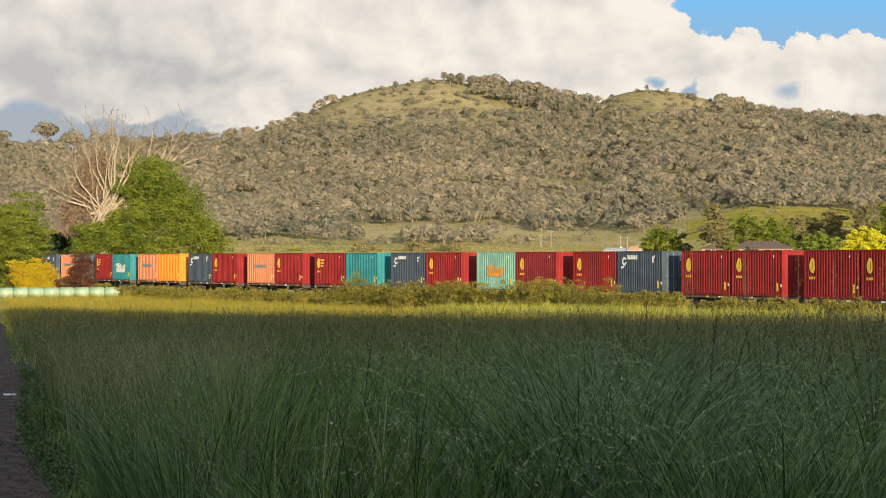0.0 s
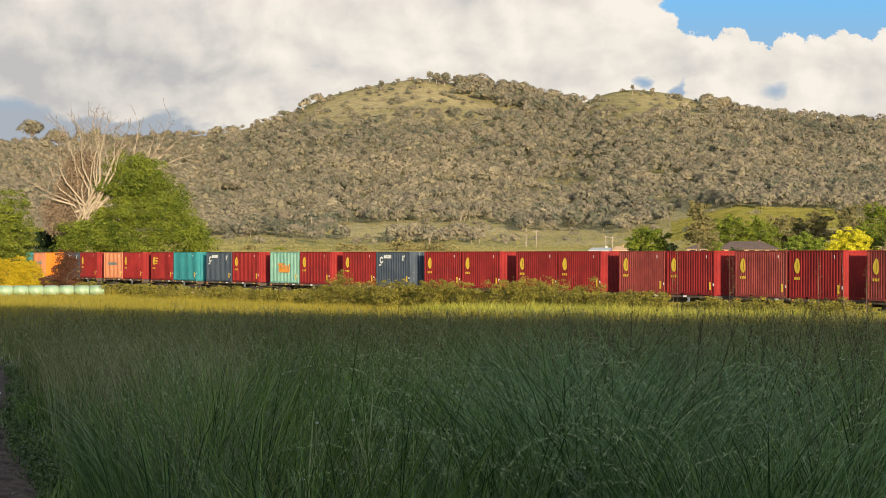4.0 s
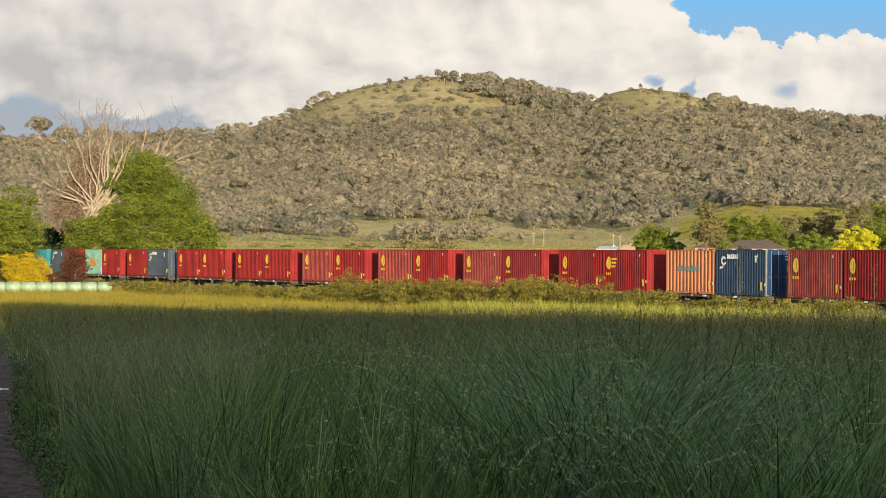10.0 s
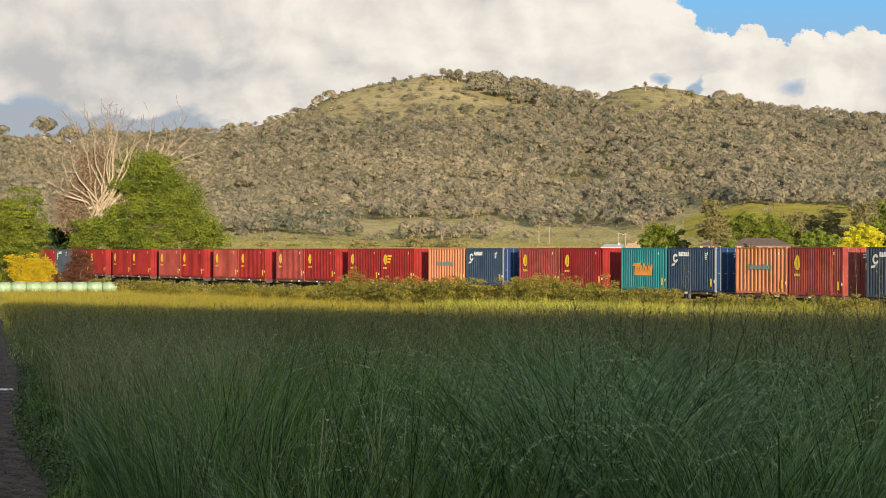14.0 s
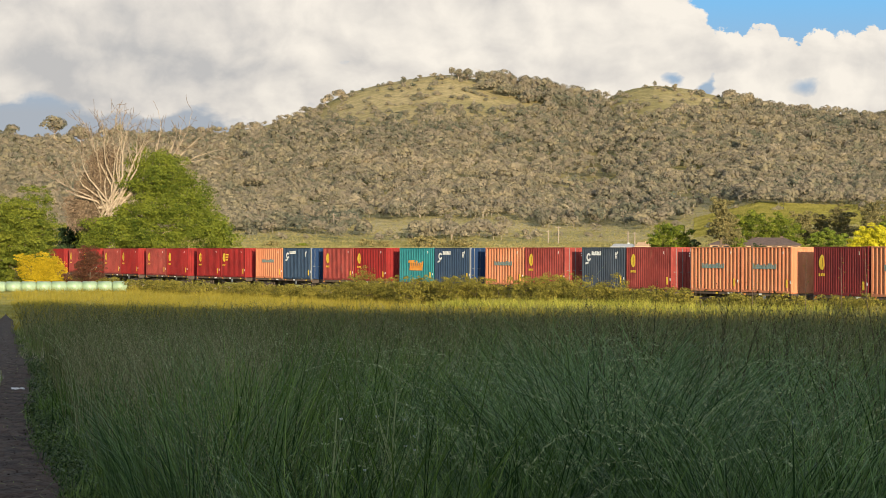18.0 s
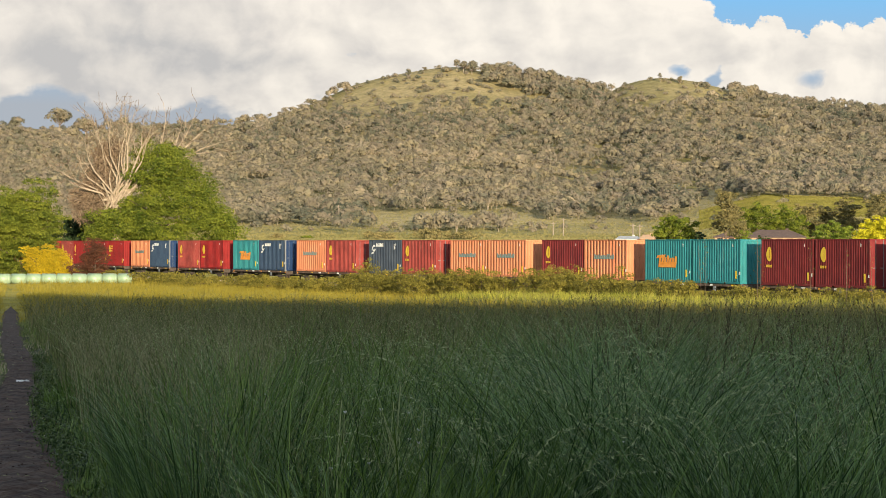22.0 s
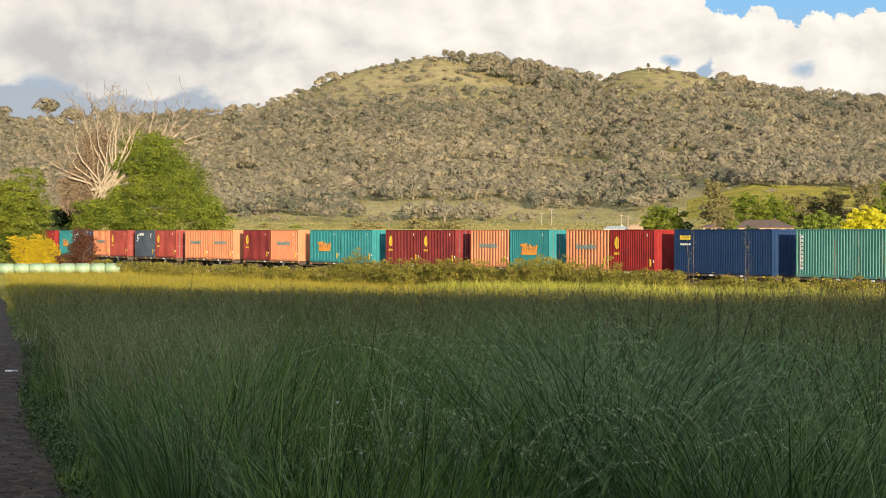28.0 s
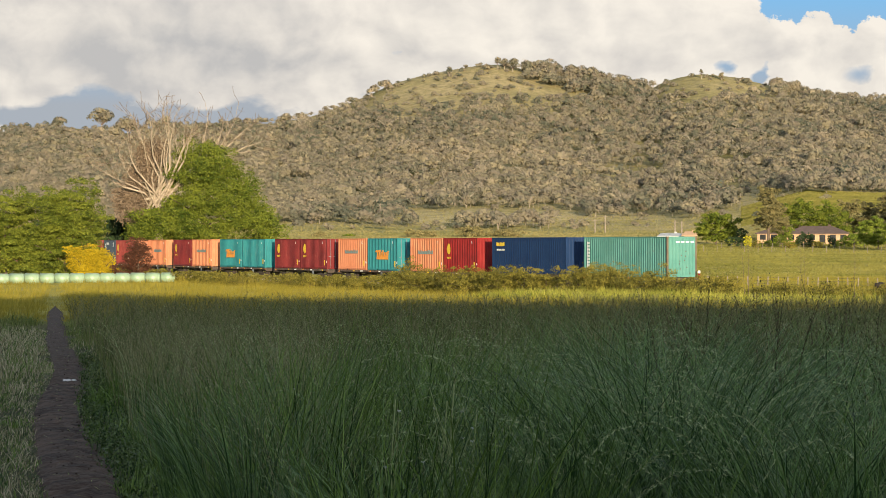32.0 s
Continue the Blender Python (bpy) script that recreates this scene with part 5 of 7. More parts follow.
FARM = (
    # bearing, range, width, top, leaf, leaves, leaf size, label, base
    (1170, 540, 70, 54, LEAF_GREEN, 3200, 0.42, "round dark green garden tree", 0.05),
    (1208, 560, 34, 30, LEAF_DARK, 900, 0.42, "dark green garden tree", 0.03),
    (1262, 520, 54, 110, LEAF_PALE_GUM, 2200, 0.45, "tall thin-leaved brown-green gum tree", 0.2),
    (1282, 535, 40, 70, LEAF_PALE_GUM, 1200, 0.45, "tall thin-leaved brown-green gum tree", 0.2),
    (1226, 470, 16, 16, LEAF_GOLD, 350, 0.25, "small golden garden tree", 0.15),
    (1292, 520, 30, 34, LEAF_LIGHT, 800, 0.35, "light green garden tree", 0.05),
    (1328, 500, 34, 20, LEAF_DARK, 900, 0.32, "dark rounded garden shrub", 0.0),
    (1374, 490, 18, 14, LEAF_DARK, 400, 0.3, "small dark round shrub", 0.0),
    (1412, 500, 40, 20, LEAF_LIGHT, 900, 0.32, "light green garden shrub", 0.0),
    (1318, 640, 84, 74, LEAF_GREEN, 2400, 0.5, "dark green tree behind the farmhouse", 0.05),
    (1372, 640, 76, 72, LEAF_GREEN, 2200, 0.5, "dark green tree behind the farmhouse", 0.05),
    (1405, 660, 50, 84, LEAF_PALE_GUM, 1500, 0.5, "thin-leaved gum tree behind the farmhouse", 0.15),
    (1438, 670, 50, 78, LEAF_PALE_GUM, 1500, 0.5, "thin-leaved gum tree behind the farmhouse", 0.15),
    (1470, 660, 56, 88, LEAF_PALE_GUM, 1700, 0.5, "thin-leaved gum tree behind the farmhouse", 0.15),
    (1455, 470, 70, 44, LEAF_LIGHT, 2200, 0.36, "light green spreading garden tree", 0.08),
    (1532, 440, 80, 50, LEAF_GOLD, 3400, 0.30, "golden-leaved spreading tree in a paddock", 0.18),
    (1545, 640, 80, 105, LEAF_PALE_GUM, 2300, 0.5, "tall thin-leaved gum tree", 0.12),
    (1590, 600, 80, 100, LEAF_GREEN, 2200, 0.5, "tall dark green tree", 0.08),
    (1560, 520, 60, 62, LEAF_GREEN, 1600, 0.45, "dark green broad-leaved paddock tree", 0.05),
    (1240, 480, 22, 8, LEAF_OLIVE, 400, 0.25, "low olive-green garden shrub", 0.0),
    (1350, 485, 26, 4, LEAF_OLIVE, 500, 0.25, "low olive-green garden shrub", 0.0),
    (1300, 485, 26, 4, LEAF_OLIVE, 500, 0.25, "low olive-green garden shrub", 0.0),
    (1500, 480, 40, 6, LEAF_LIGHT, 700, 0.28, "low olive-green garden shrub", 0.0),
    (1640, 500, 80, 70, LEAF_GREEN, 1500, 0.5, "dark green broad-leaved paddock tree", 0.05),
    (1312, 505, 40, 6, LEAF_LIGHT, 500, 0.25, "clipped light green garden hedge bush", 0.0),
    (1342, 505, 36, 5, LEAF_GREEN, 500, 0.25, "clipped dark green garden hedge bush", 0.0),
    (1390, 505, 36, 7, LEAF_LIGHT, 500, 0.25, "clipped light green garden hedge bush", 0.0),
    (1262, 505, 36, 6, LEAF_GREEN, 500, 0.25, "clipped dark green garden hedge bush", 0.0),
    (1205, 505, 40, 14, LEAF_DARK, 500, 0.25, "dark rounded garden shrub", 0.0),
    (1282, 498, 30, 16, LEAF_GREEN, 500, 0.25, "round dark green garden tree", 0.0),
    # single trees on the foot slopes
    (1150, 760, 22, 30, LEAF_GREEN, 400, 0.45, "green tree on the foot slope", 0.05),
    (470, 820, 26, 22, LEAF_GUM, 400, 0.5, "shrubby tree on the foot slope", 0.0),
    (640, 800, 40, 26, LEAF_GUM, 600, 0.5, "shrubby tree on the foot slope", 0.0),
    (665, 805, 30, 24, LEAF_GUM, 500, 0.5, "shrubby tree on the foot slope", 0.0),
    (520, 830, 24, 18, LEAF_GREEN, 400, 0.5, "shrubby tree on the foot slope", 0.0),
    (740, 810, 60, 32, LEAF_GUM, 900, 0.5, "shrubby tree on the foot slope", 0.0),
    (800, 815, 60, 28, LEAF_GUM, 900, 0.5, "shrubby tree on the foot slope", 0.0),
)
def round_lobes(seed, u, r, w, top, base):
    """Lobes over a rounded dome, for a full garden crown."""
    rng = np.random.default_rng(900 + seed)
    x, y = bearing(u, r)
    h, wid = EYE + top / FOCAL * r - on_ground(x, y), w * 1.1 / FOCAL * r
    out = [(0, 0, h * 0.5, wid * 0.34, wid * 0.34, h * 0.34)]
    for k in range(18):
        t = (k + 0.5) / 18
        rad = wid * 0.36 * math.sqrt(max(0.02, 1 - (1.55 * t - 0.6) ** 2)) * rng.uniform(0.75, 1.0)
        a = k * 2.4 + rng.uniform(-0.4, 0.4)
        s = wid * rng.uniform(0.18, 0.25)
        out.append((rad * math.cos(a), rad * math.sin(a), h * (base + 0.1 + (0.80 - base) * t), s, s, min(s * 0.75, h * 0.16)))
    return out


for i, (u, r, w, top, leaf, n, size, label, base) in enumerate(FARM):
    tree_at("farm_tree" if top > 15 else "farm_shrub", label, "tree" if top > 15 else "shrub", u, r, w * 1.12, top, leaf, int(n * (7.5 if leaf is LEAF_PALE_GUM else 5.5)), size * 0.42, 300 + i, base=base, taper=0.4, group="farm trees", nl=20, fat=1.25, lobes=round_lobes(i, u, r, w, top, base) if leaf is not LEAF_PALE_GUM else None, tuft=0.065, per=110)


def fence(u0, u1, r0, r1, n, h, label, wires=3):
    ob = tagged(new("paddock_fence"), label, "fence", "paddock fences")
    ps = []
    post_mesh = None
    for i in range(n):
        t = i / (n - 1)
        x, y = bearing(u0 + (u1 - u0) * t, r0 + (r1 - r0) * t)
        z = on_ground(x, y)
        ps.append(Vector((x, y, z)))
        hh = h * (1.25 if i % 6 == 0 else 1.0)
        if post_mesh is None:
            post_mesh = bpy.data.meshes.new("post")
            bm = bmesh.new()
            rod(bm, (0, 0, -0.4), (0, 0, h), 0.055, 0.05, 7)
            bm.to_mesh(post_mesh)
            bm.free()
            post_mesh.materials.append(TIMBER)
        part_of("post", post_mesh, ob, pose(x, y, z, _r.uniform(-3, 3), _r.uniform(-3, 3)))
    for k in range(wires):
        v, f = tube([p + Vector((0, 0, h * (0.3 + 0.6 * k / max(wires - 1, 1)))) for p in ps], [0.012] * n, 3)
        part_of("wire", mesh("wire", v, f, STEEL), ob)


fence(1120, 1700, 205, 178, 34, 0.95, "weathered timber post and wire fence beyond the line")
fence(1100, 1700, 440, 410, 26, 1.2, "pale timber post and wire paddock fence")
fence(560, 1100, 470, 440, 22, 1.2, "timber post and wire paddock fence")
fence(1180, 1700, 490, 470, 30, 1.1, "timber garden fence before the farmhouse")

for u, r, h in ((577, 1050, 8.2), (424, 1080, 7.5), (690, 1150, 7.0), (680, 1160, 5.5), (957, 900, 5.6), (975, 900, 7.2), (1098, 820, 6.0), (1110, 820, 5.5), (1325, 1500, 9.5)):
    x, y = bearing(u, r)
    ob = tagged(new("power_pole"), "grey timber power pole on the foot slope", "utility pole", "power poles")
    ob.location = (x, y, on_ground(x, y))
    part("pole", rod(bmesh.new(), (0, 0, -0.5), (0, 0, h), 0.30, 0.22), TIMBER, ob)
    part("crossarm", boxes((-1.1, 1.1, -0.08, 0.08, h - 0.7, h - 0.5)), TIMBER, ob)


def calf(u, r, turn, hides, label):
    """A grazing calf: barrel body, lowered head, four legs, tail."""
    ob = tagged(new("calf"), label, "calf", "grazing calves")
    x, y = bearing(u, r)
    ob.matrix_basis = pose(x, y, on_ground(x, y), 0, 0, turn)
    k = 0.85
    bm = bmesh.new()
    bmesh.ops.create_uvsphere(bm, u_segments=16, v_segments=10, radius=1.0)
    for v in bm.verts:
        v.co = Vector((v.co.x * 0.62 * k, v.co.y * 0.25 * k, 0.68 * k + v.co.z * 0.27 * k + 0.05 * math.cos(v.co.x * 3)))
    for f in bm.faces:
        f.smooth = True
    part("body", bm, hides[0], ob)
    bm = bmesh.new()
    bmesh.ops.create_uvsphere(bm, u_segments=12, v_segments=8, radius=1.0)
    for v in bm.verts:
        v.co = Vector((-0.44 * k + v.co.x * 0.18 * k, v.co.y * 0.262 * k, 0.72 * k + v.co.z * 0.24 * k))
    part("shoulder", bm, hides[1], ob)
    bm = bmesh.new()
    rod(bm, (0.52 * k, 0, 0.72 * k), (0.85 * k, 0, 0.36 * k), 0.15 * k, 0.10 * k, 10)
    part("neck", bm, hides[0], ob)
    bm = bmesh.new()
    rod(bm, (0.80 * k, 0, 0.42 * k), (0.98 * k, 0, 0.12 * k), 0.11 * k, 0.06 * k, 10)
    part("head", bm, hides[1], ob)
    for sx in (-0.42, 0.42):
        for sy in (-0.13, 0.13):
            part("leg", rod(bmesh.new(), (sx * k, sy * k, 0.6 * k), (sx * k * 1.05, sy * k, 0.0), 0.075 * k, 0.045 * k, 8), hides[0], ob)
    part("tail", rod(bmesh.new(), (-0.6 * k, 0, 0.8 * k), (-0.68 * k, 0, 0.35 * k), 0.025 * k, 0.02 * k, 6), hides[1], ob)
    return ob


calf_pied = calf(1518, 168, 10, (HIDE_BLACK, HIDE_WHITE), "black and white calf grazing in the paddock")
calf_dark = calf(1449, 172, 170, (HIDE_BLACK, HIDE_BLACK), "black calf grazing in the paddock")


# a blue drum by the scrub, and slender saplings standing up out of the trackside scrub
DRUM = material("faded_blue_plastic", (0.14, 0.19, 0.27), (0.20, 0.26, 0.35), 2.0, 0.5)
x, y = bearing(281, 214)
drum = tagged(new("plastic_drum"), "faded blue plastic drum lying in the grass", "drum")
drum.location = (x, y, on_ground(x, y) + 0.35)
bm = bmesh.new()
bmesh.ops.create_cone(bm, cap_ends=True, segments=18, radius1=0.29, radius2=0.29, depth=0.62, matrix=pose(0, 0, 0, 0, 90, 20))
for k in (-0.14, 0.14):
    bmesh.ops.create_cone(bm, cap_ends=True, segments=18, radius1=0.305, radius2=0.305, depth=0.04, matrix=pose(0, 0, 0, 0, 90, 20) @ pose(0, 0, k))
bmesh.ops.bevel(bm, geom=[e for e in bm.edges if len(e.link_faces) == 2 and e.calc_face_angle(0) > 1.0], offset=0.015, segments=1, affect="EDGES")
part("barrel", bm, DRUM, drum)
part("cap", shifted(boxes((-0.05, 0.05, -0.05, 0.05, 0.31, 0.34)), pose(0, 0, 0, 0, 90, 20)), WHITE, drum)


def sapling(u, r, top, seed):
    """A thin weedy stem with sparse leafy shoots."""
    rng = np.random.default_rng(seed)
    x, y = bearing(u, r)
    h = EYE + top / FOCAL * r - on_ground(x, y)
    ob = tagged(new("tall_weed"), "slender tall weed with sparse leafy shoots", "weed", "tall weeds in the scrub")
    ob.location = (x, y, on_ground(x, y) - 0.05)
    lean = rng.normal(0, 0.05, 2)
    v, f = tube([(0, 0, 0), (lean[0] * h * 0.4, lean[1] * h * 0.4, h * 0.5), (lean[0] * h, lean[1] * h, h)], [0.012, 0.010, 0.005], 5)
    part_of("stem", mesh("stem", v, f, BARK), ob)
    tufts = []
    for k in range(8):
        t = 0.35 + 0.62 * k / 8
        a = rng.uniform(0, 2 * math.pi)
        p = Vector((lean[0] * h * t, lean[1] * h * t, h * t))
        e = p + Vector((math.cos(a), math.sin(a), 0.9)) * 0.34 * (1.15 - t)
        v, f = tube([p, (p + e) / 2 + Vector((0, 0, -0.02)), e], [0.006, 0.005, 0.003], 4)
        part_of("shoot", mesh("shoot", v, f, BARK), ob)
        tufts.append((*e, 0.09, 0.09, 0.07))
    pts, out = lobes_points(tufts, 46, rng, 0.1)
    v, q = cards(pts, 0.024, rng, out, three=True)
    part_of("leaves", strip_mesh("leaves", v, q, LEAF_OLIVE), ob)


for i, (u, r, top) in enumerate(((1226, 118, 24), (1318, 112, 23), (1220, 122, 6), (1324, 118, 14), (1412, 105, 12), (1476, 108, 8), (1522, 104, 16), (1560, 100, 2))):
    sapling(u, r, top, 810 + i)


# ---- grass ----
def blades(x, y, z, h, w, lean, bend, rng, segs=4, a=None):
    """Curved tapering blades as strips, leaning towards angle a."""
    n = len(x)
    a = rng.uniform(0, 2 * np.pi, n) if a is None else a
    dx, dy = np.cos(a) * lean, np.sin(a) * lean
    f = rng.uniform(0, 2 * np.pi, n)
    wx, wy = np.cos(f) * w, np.sin(f) * w
    vs = []
    for i in range(segs + 1):
        t = i / segs
        out = t * 0.5 + bend * t * t * 0.8
        px, py = x + dx * h * out, y + dy * h * out
        pz = z + h * (t - 0.55 * np.minimum(lean * bend, 1.3) * t ** 3)
        k = 1 - 0.9 * t ** 1.5
        vs.append(np.stack([px - wx * k, py - wy * k, pz], 1))
        vs.append(np.stack([px + wx * k, py + wy * k, pz], 1))
    v = np.stack(vs, 1)
    m = 2 * (segs + 1)
    base = (np.arange(n) * m)[:, None, None]
    q = np.array([[2 * i, 2 * i + 1, 2 * i + 3, 2 * i + 2] for i in range(segs)])[None]
    return v.reshape(-1, 3), (base + q).reshape(-1, 4)


def arc_blades(x, y, z, length, w, tilt, curl, az, rng, segs=5, power=1.6):
    """Tapering blades that rise at a tilt and curl over towards az."""
    n = len(x)
    f = az + math.pi / 2 + rng.normal(0, 0.8, n)
    wx, wy = np.cos(f) * w, np.sin(f) * w
    px, py, pz = x.copy(), y.copy(), z.copy()
    vs = []
    for i in range(segs + 1):
        t = i / segs
        k = (1 - 0.92 * t ** 1.7) * (0.75 + 0.25 * min(1.0, t * 4))
        vs.append(np.stack([px - wx * k, py - wy * k, pz], 1))
        vs.append(np.stack([px + wx * k, py + wy * k, pz], 1))
        th = np.minimum(tilt + curl * (t + 0.5 / segs) ** power, 2.75)
        px = px + np.sin(th) * np.cos(az) * length / segs
        py = py + np.sin(th) * np.sin(az) * length / segs
        pz = pz + np.cos(th) * length / segs
    v = np.stack(vs, 1)
    base = (np.arange(n) * 2 * (segs + 1))[:, None, None]
    q = np.array([[2 * i, 2 * i + 1, 2 * i + 3, 2 * i + 2] for i in range(segs)])[None]
    return v.reshape(-1, 3), (base + q).reshape(-1, 4)


PATH_SLOPE, PATH_X = -0.2045, -0.03


def path_mid(y):
    return PATH_SLOPE * y + PATH_X + 0.12 * np.sin(y * 0.21) * np.clip((62 - y) / 30, 0, 1) + 0.17 * np.clip((70 - y) / 48, 0, 1)


def path_offset(x, y):
    """Signed distance across the worn wheel track."""
    return (x - path_mid(y)) * 0.98


def scatter(r0, r1, count, rng, a0=-14.6, a1=13.2, power=2.0):
    r = (rng.uniform(r0 ** power, r1 ** power, count)) ** (1 / power)
    a = np.radians(rng.uniform(a0, a1, count))
    return r * np.sin(a), r * np.cos(a)


def clump(x, y, scale, seed):
    rng = np.random.default_rng(seed)
    g = rng.uniform(0, 1, (96, 96))
    i, j = (np.floor(x / scale).astype(int)) % 96, (np.floor(y / scale).astype(int)) % 96
    fx, fy = (x / scale) % 1, (y / scale) % 1
    i2, j2 = (i + 1) % 96, (j + 1) % 96
    return (g[i, j] * (1 - fx) + g[i2, j] * fx) * (1 - fy) + (g[i, j2] * (1 - fx) + g[i2, j2] * fx) * fy


def hollow(x, y):
    """Lower, thinner growth in the hollow where the long nodding grass stands."""
    u = 784 + FOCAL * x / np.maximum(y, 1)
    d = ((u - 1130) / 330) ** 2 + ((y - 10.5) / 5.0) ** 2
    return 1 - 0.36 * np.exp(-d)


def grow(name, label, r0, r1, count, mat, hmin, hmax, width, seed, segs=4, power=2.0, keep=1.0, droop=0.25, tuft=30, even=0.0, a0=-14.6):
    """Grass in tufts that share a sway; some blades stand, some curl over."""
    rng = np.random.default_rng(seed)
    k = count // tuft
    cx, cy = scatter(r0, r1, k, rng, a0, power=power)
    tall = rng.uniform(0.42, 1.22, k)
    size = rng.uniform(0.04, 0.13, k) + 0.0020 * np.hypot(cx, cy)
    pick = rng.integers(0, k, count)
    ox, oy = rng.normal(0, 1, count), rng.normal(0, 1, count)
    x, y = cx[pick] + ox * size[pick], cy[pick] + oy * size[pick]
    off = path_offset(x, y)
    ok = (np.abs(off) > 0.16 + 0.22 * rng.uniform(size=count) ** 2) | (y > 106 + 8 * rng.uniform(size=count))
    if keep < 1:
        ok &= clump(x, y, 1.3, seed) < keep
    x, y, off, ox, oy, pick = x[ok], y[ok], off[ok], ox[ok], oy[ok], pick[ok]
    n = len(x)
    c = np.clip((0.5 * clump(x, y, 2.1, 9) + 0.5 * clump(x, y, 0.75, 10) - 0.5) * 2.0 + 0.5, 0, 1)
    c = c * (1 - even) + 0.6 * even
    length = rng.uniform(hmin, hmax, n) * (0.34 + 0.88 * c) * tall[pick]
    edge = np.clip((np.abs(off) - 0.10) / 0.75, 0.28, 1)
    length = length * edge * np.where(off < 0, 0.20 + (0.25 + 0.45 * np.clip((y - 70) / 20, 0, 1)) * np.clip((y - 45) / 25, 0, 1), 1.0) * hollow(x, y)
    sway = math.pi * (0.1 + 2.2 * (clump(x, y, 1.1, 21) - 0.5))
    reach = np.hypot(ox, oy) + 1e-6
    ax = 0.25 + 0.5 * np.cos(sway) + 0.8 * ox / reach * np.minimum(reach, 1.2) + rng.normal(0, 0.35, n)
    ay = 0.5 * np.sin(sway) + 0.8 * oy / reach * np.minimum(reach, 1.2) + rng.normal(0, 0.35, n)
    if droop > 0.85:
        ax, ay = ax * 1.6, ay * 0.4
    tilt = np.abs(rng.normal(0, 0.10, n)) + 0.07 * np.minimum(reach, 2)
    curl = np.where(rng.uniform(size=n) < droop, rng.uniform(1.2, 2.5, n), rng.uniform(0.15, 1.0, n))
    v, q = arc_blades(x, y, ground(x, y) - 0.02, length, width * rng.uniform(0.6, 1.3, n), tilt, curl, np.arctan2(ay, ax), rng, segs)
    return tagged(new(name, strip_mesh(name, v, q, mat)), label, "grass", kind="stuff")


def plumes(name, label, r0, r1, count, hmin, hmax, seed, mat, a0=-14.6, a1=13.2, curl=(1.4, 2.6), beads=14, fat=1.0, power=2.6):
    """Flowering stems that nod over, beaded with spikelets along the last third."""
    rng = np.random.default_rng(seed)
    x, y = scatter(r0, r1, count, rng, a0, a1, 1.6)
    ok = path_offset(x, y) > 0.6
    x, y = x[ok], y[ok]
    n = len(x)
    length = rng.uniform(hmin, hmax, n)
    az = math.pi * rng.choice((1.0, 1.0, 0.0), n) + rng.normal(0, 0.5, n)
    bend = rng.uniform(*curl, n)
    tilt = np.abs(rng.normal(0, 0.09, n))
    z = ground(x, y) - 0.02
    wid = (0.0009 + 0.00009 * np.hypot(x, y)) * fat
    v, q = arc_blades(x, y, z, length, wid, tilt, bend, az, rng, 9, power)
    rows = v.reshape(n, 10, 2, 3).mean(2)
    vs, qs, k = [v], [q], len(v)
    for j in range(beads):
        t = 0.62 + 0.38 * (j + 0.5) / beads
        i0 = min(int(t * 9), 8)
        fr = t * 9 - i0
        c = rows[:, i0] * (1 - fr) + rows[:, i0 + 1] * fr
        along = rows[:, i0 + 1] - rows[:, i0]
        along = along / np.linalg.norm(along, axis=1)[:, None]
        d = along + rng.normal(0, 0.45, (n, 3))
        d = d / np.linalg.norm(d, axis=1)[:, None] * (0.030 * (1.2 - 0.6 * j / beads) * rng.uniform(0.6, 1.3, n) * 0.75)[:, None]
        s = np.cross(d, rng.normal(size=(n, 3)))
        s = s / np.linalg.norm(s, axis=1)[:, None] * (wid * 1.5 / max(1.0, fat * 0.75))[:, None]
        vs.append(np.stack([c, c + d * 0.45 - s, c + d, c + d * 0.45 + s], 1).reshape(-1, 3))
        qs.append(k + np.arange(4 * n).reshape(-1, 4))
        k += 4 * n
    tagged(new(name, strip_mesh(name, np.vstack(vs), np.vstack(qs), mat)), label, "grass", kind="stuff")


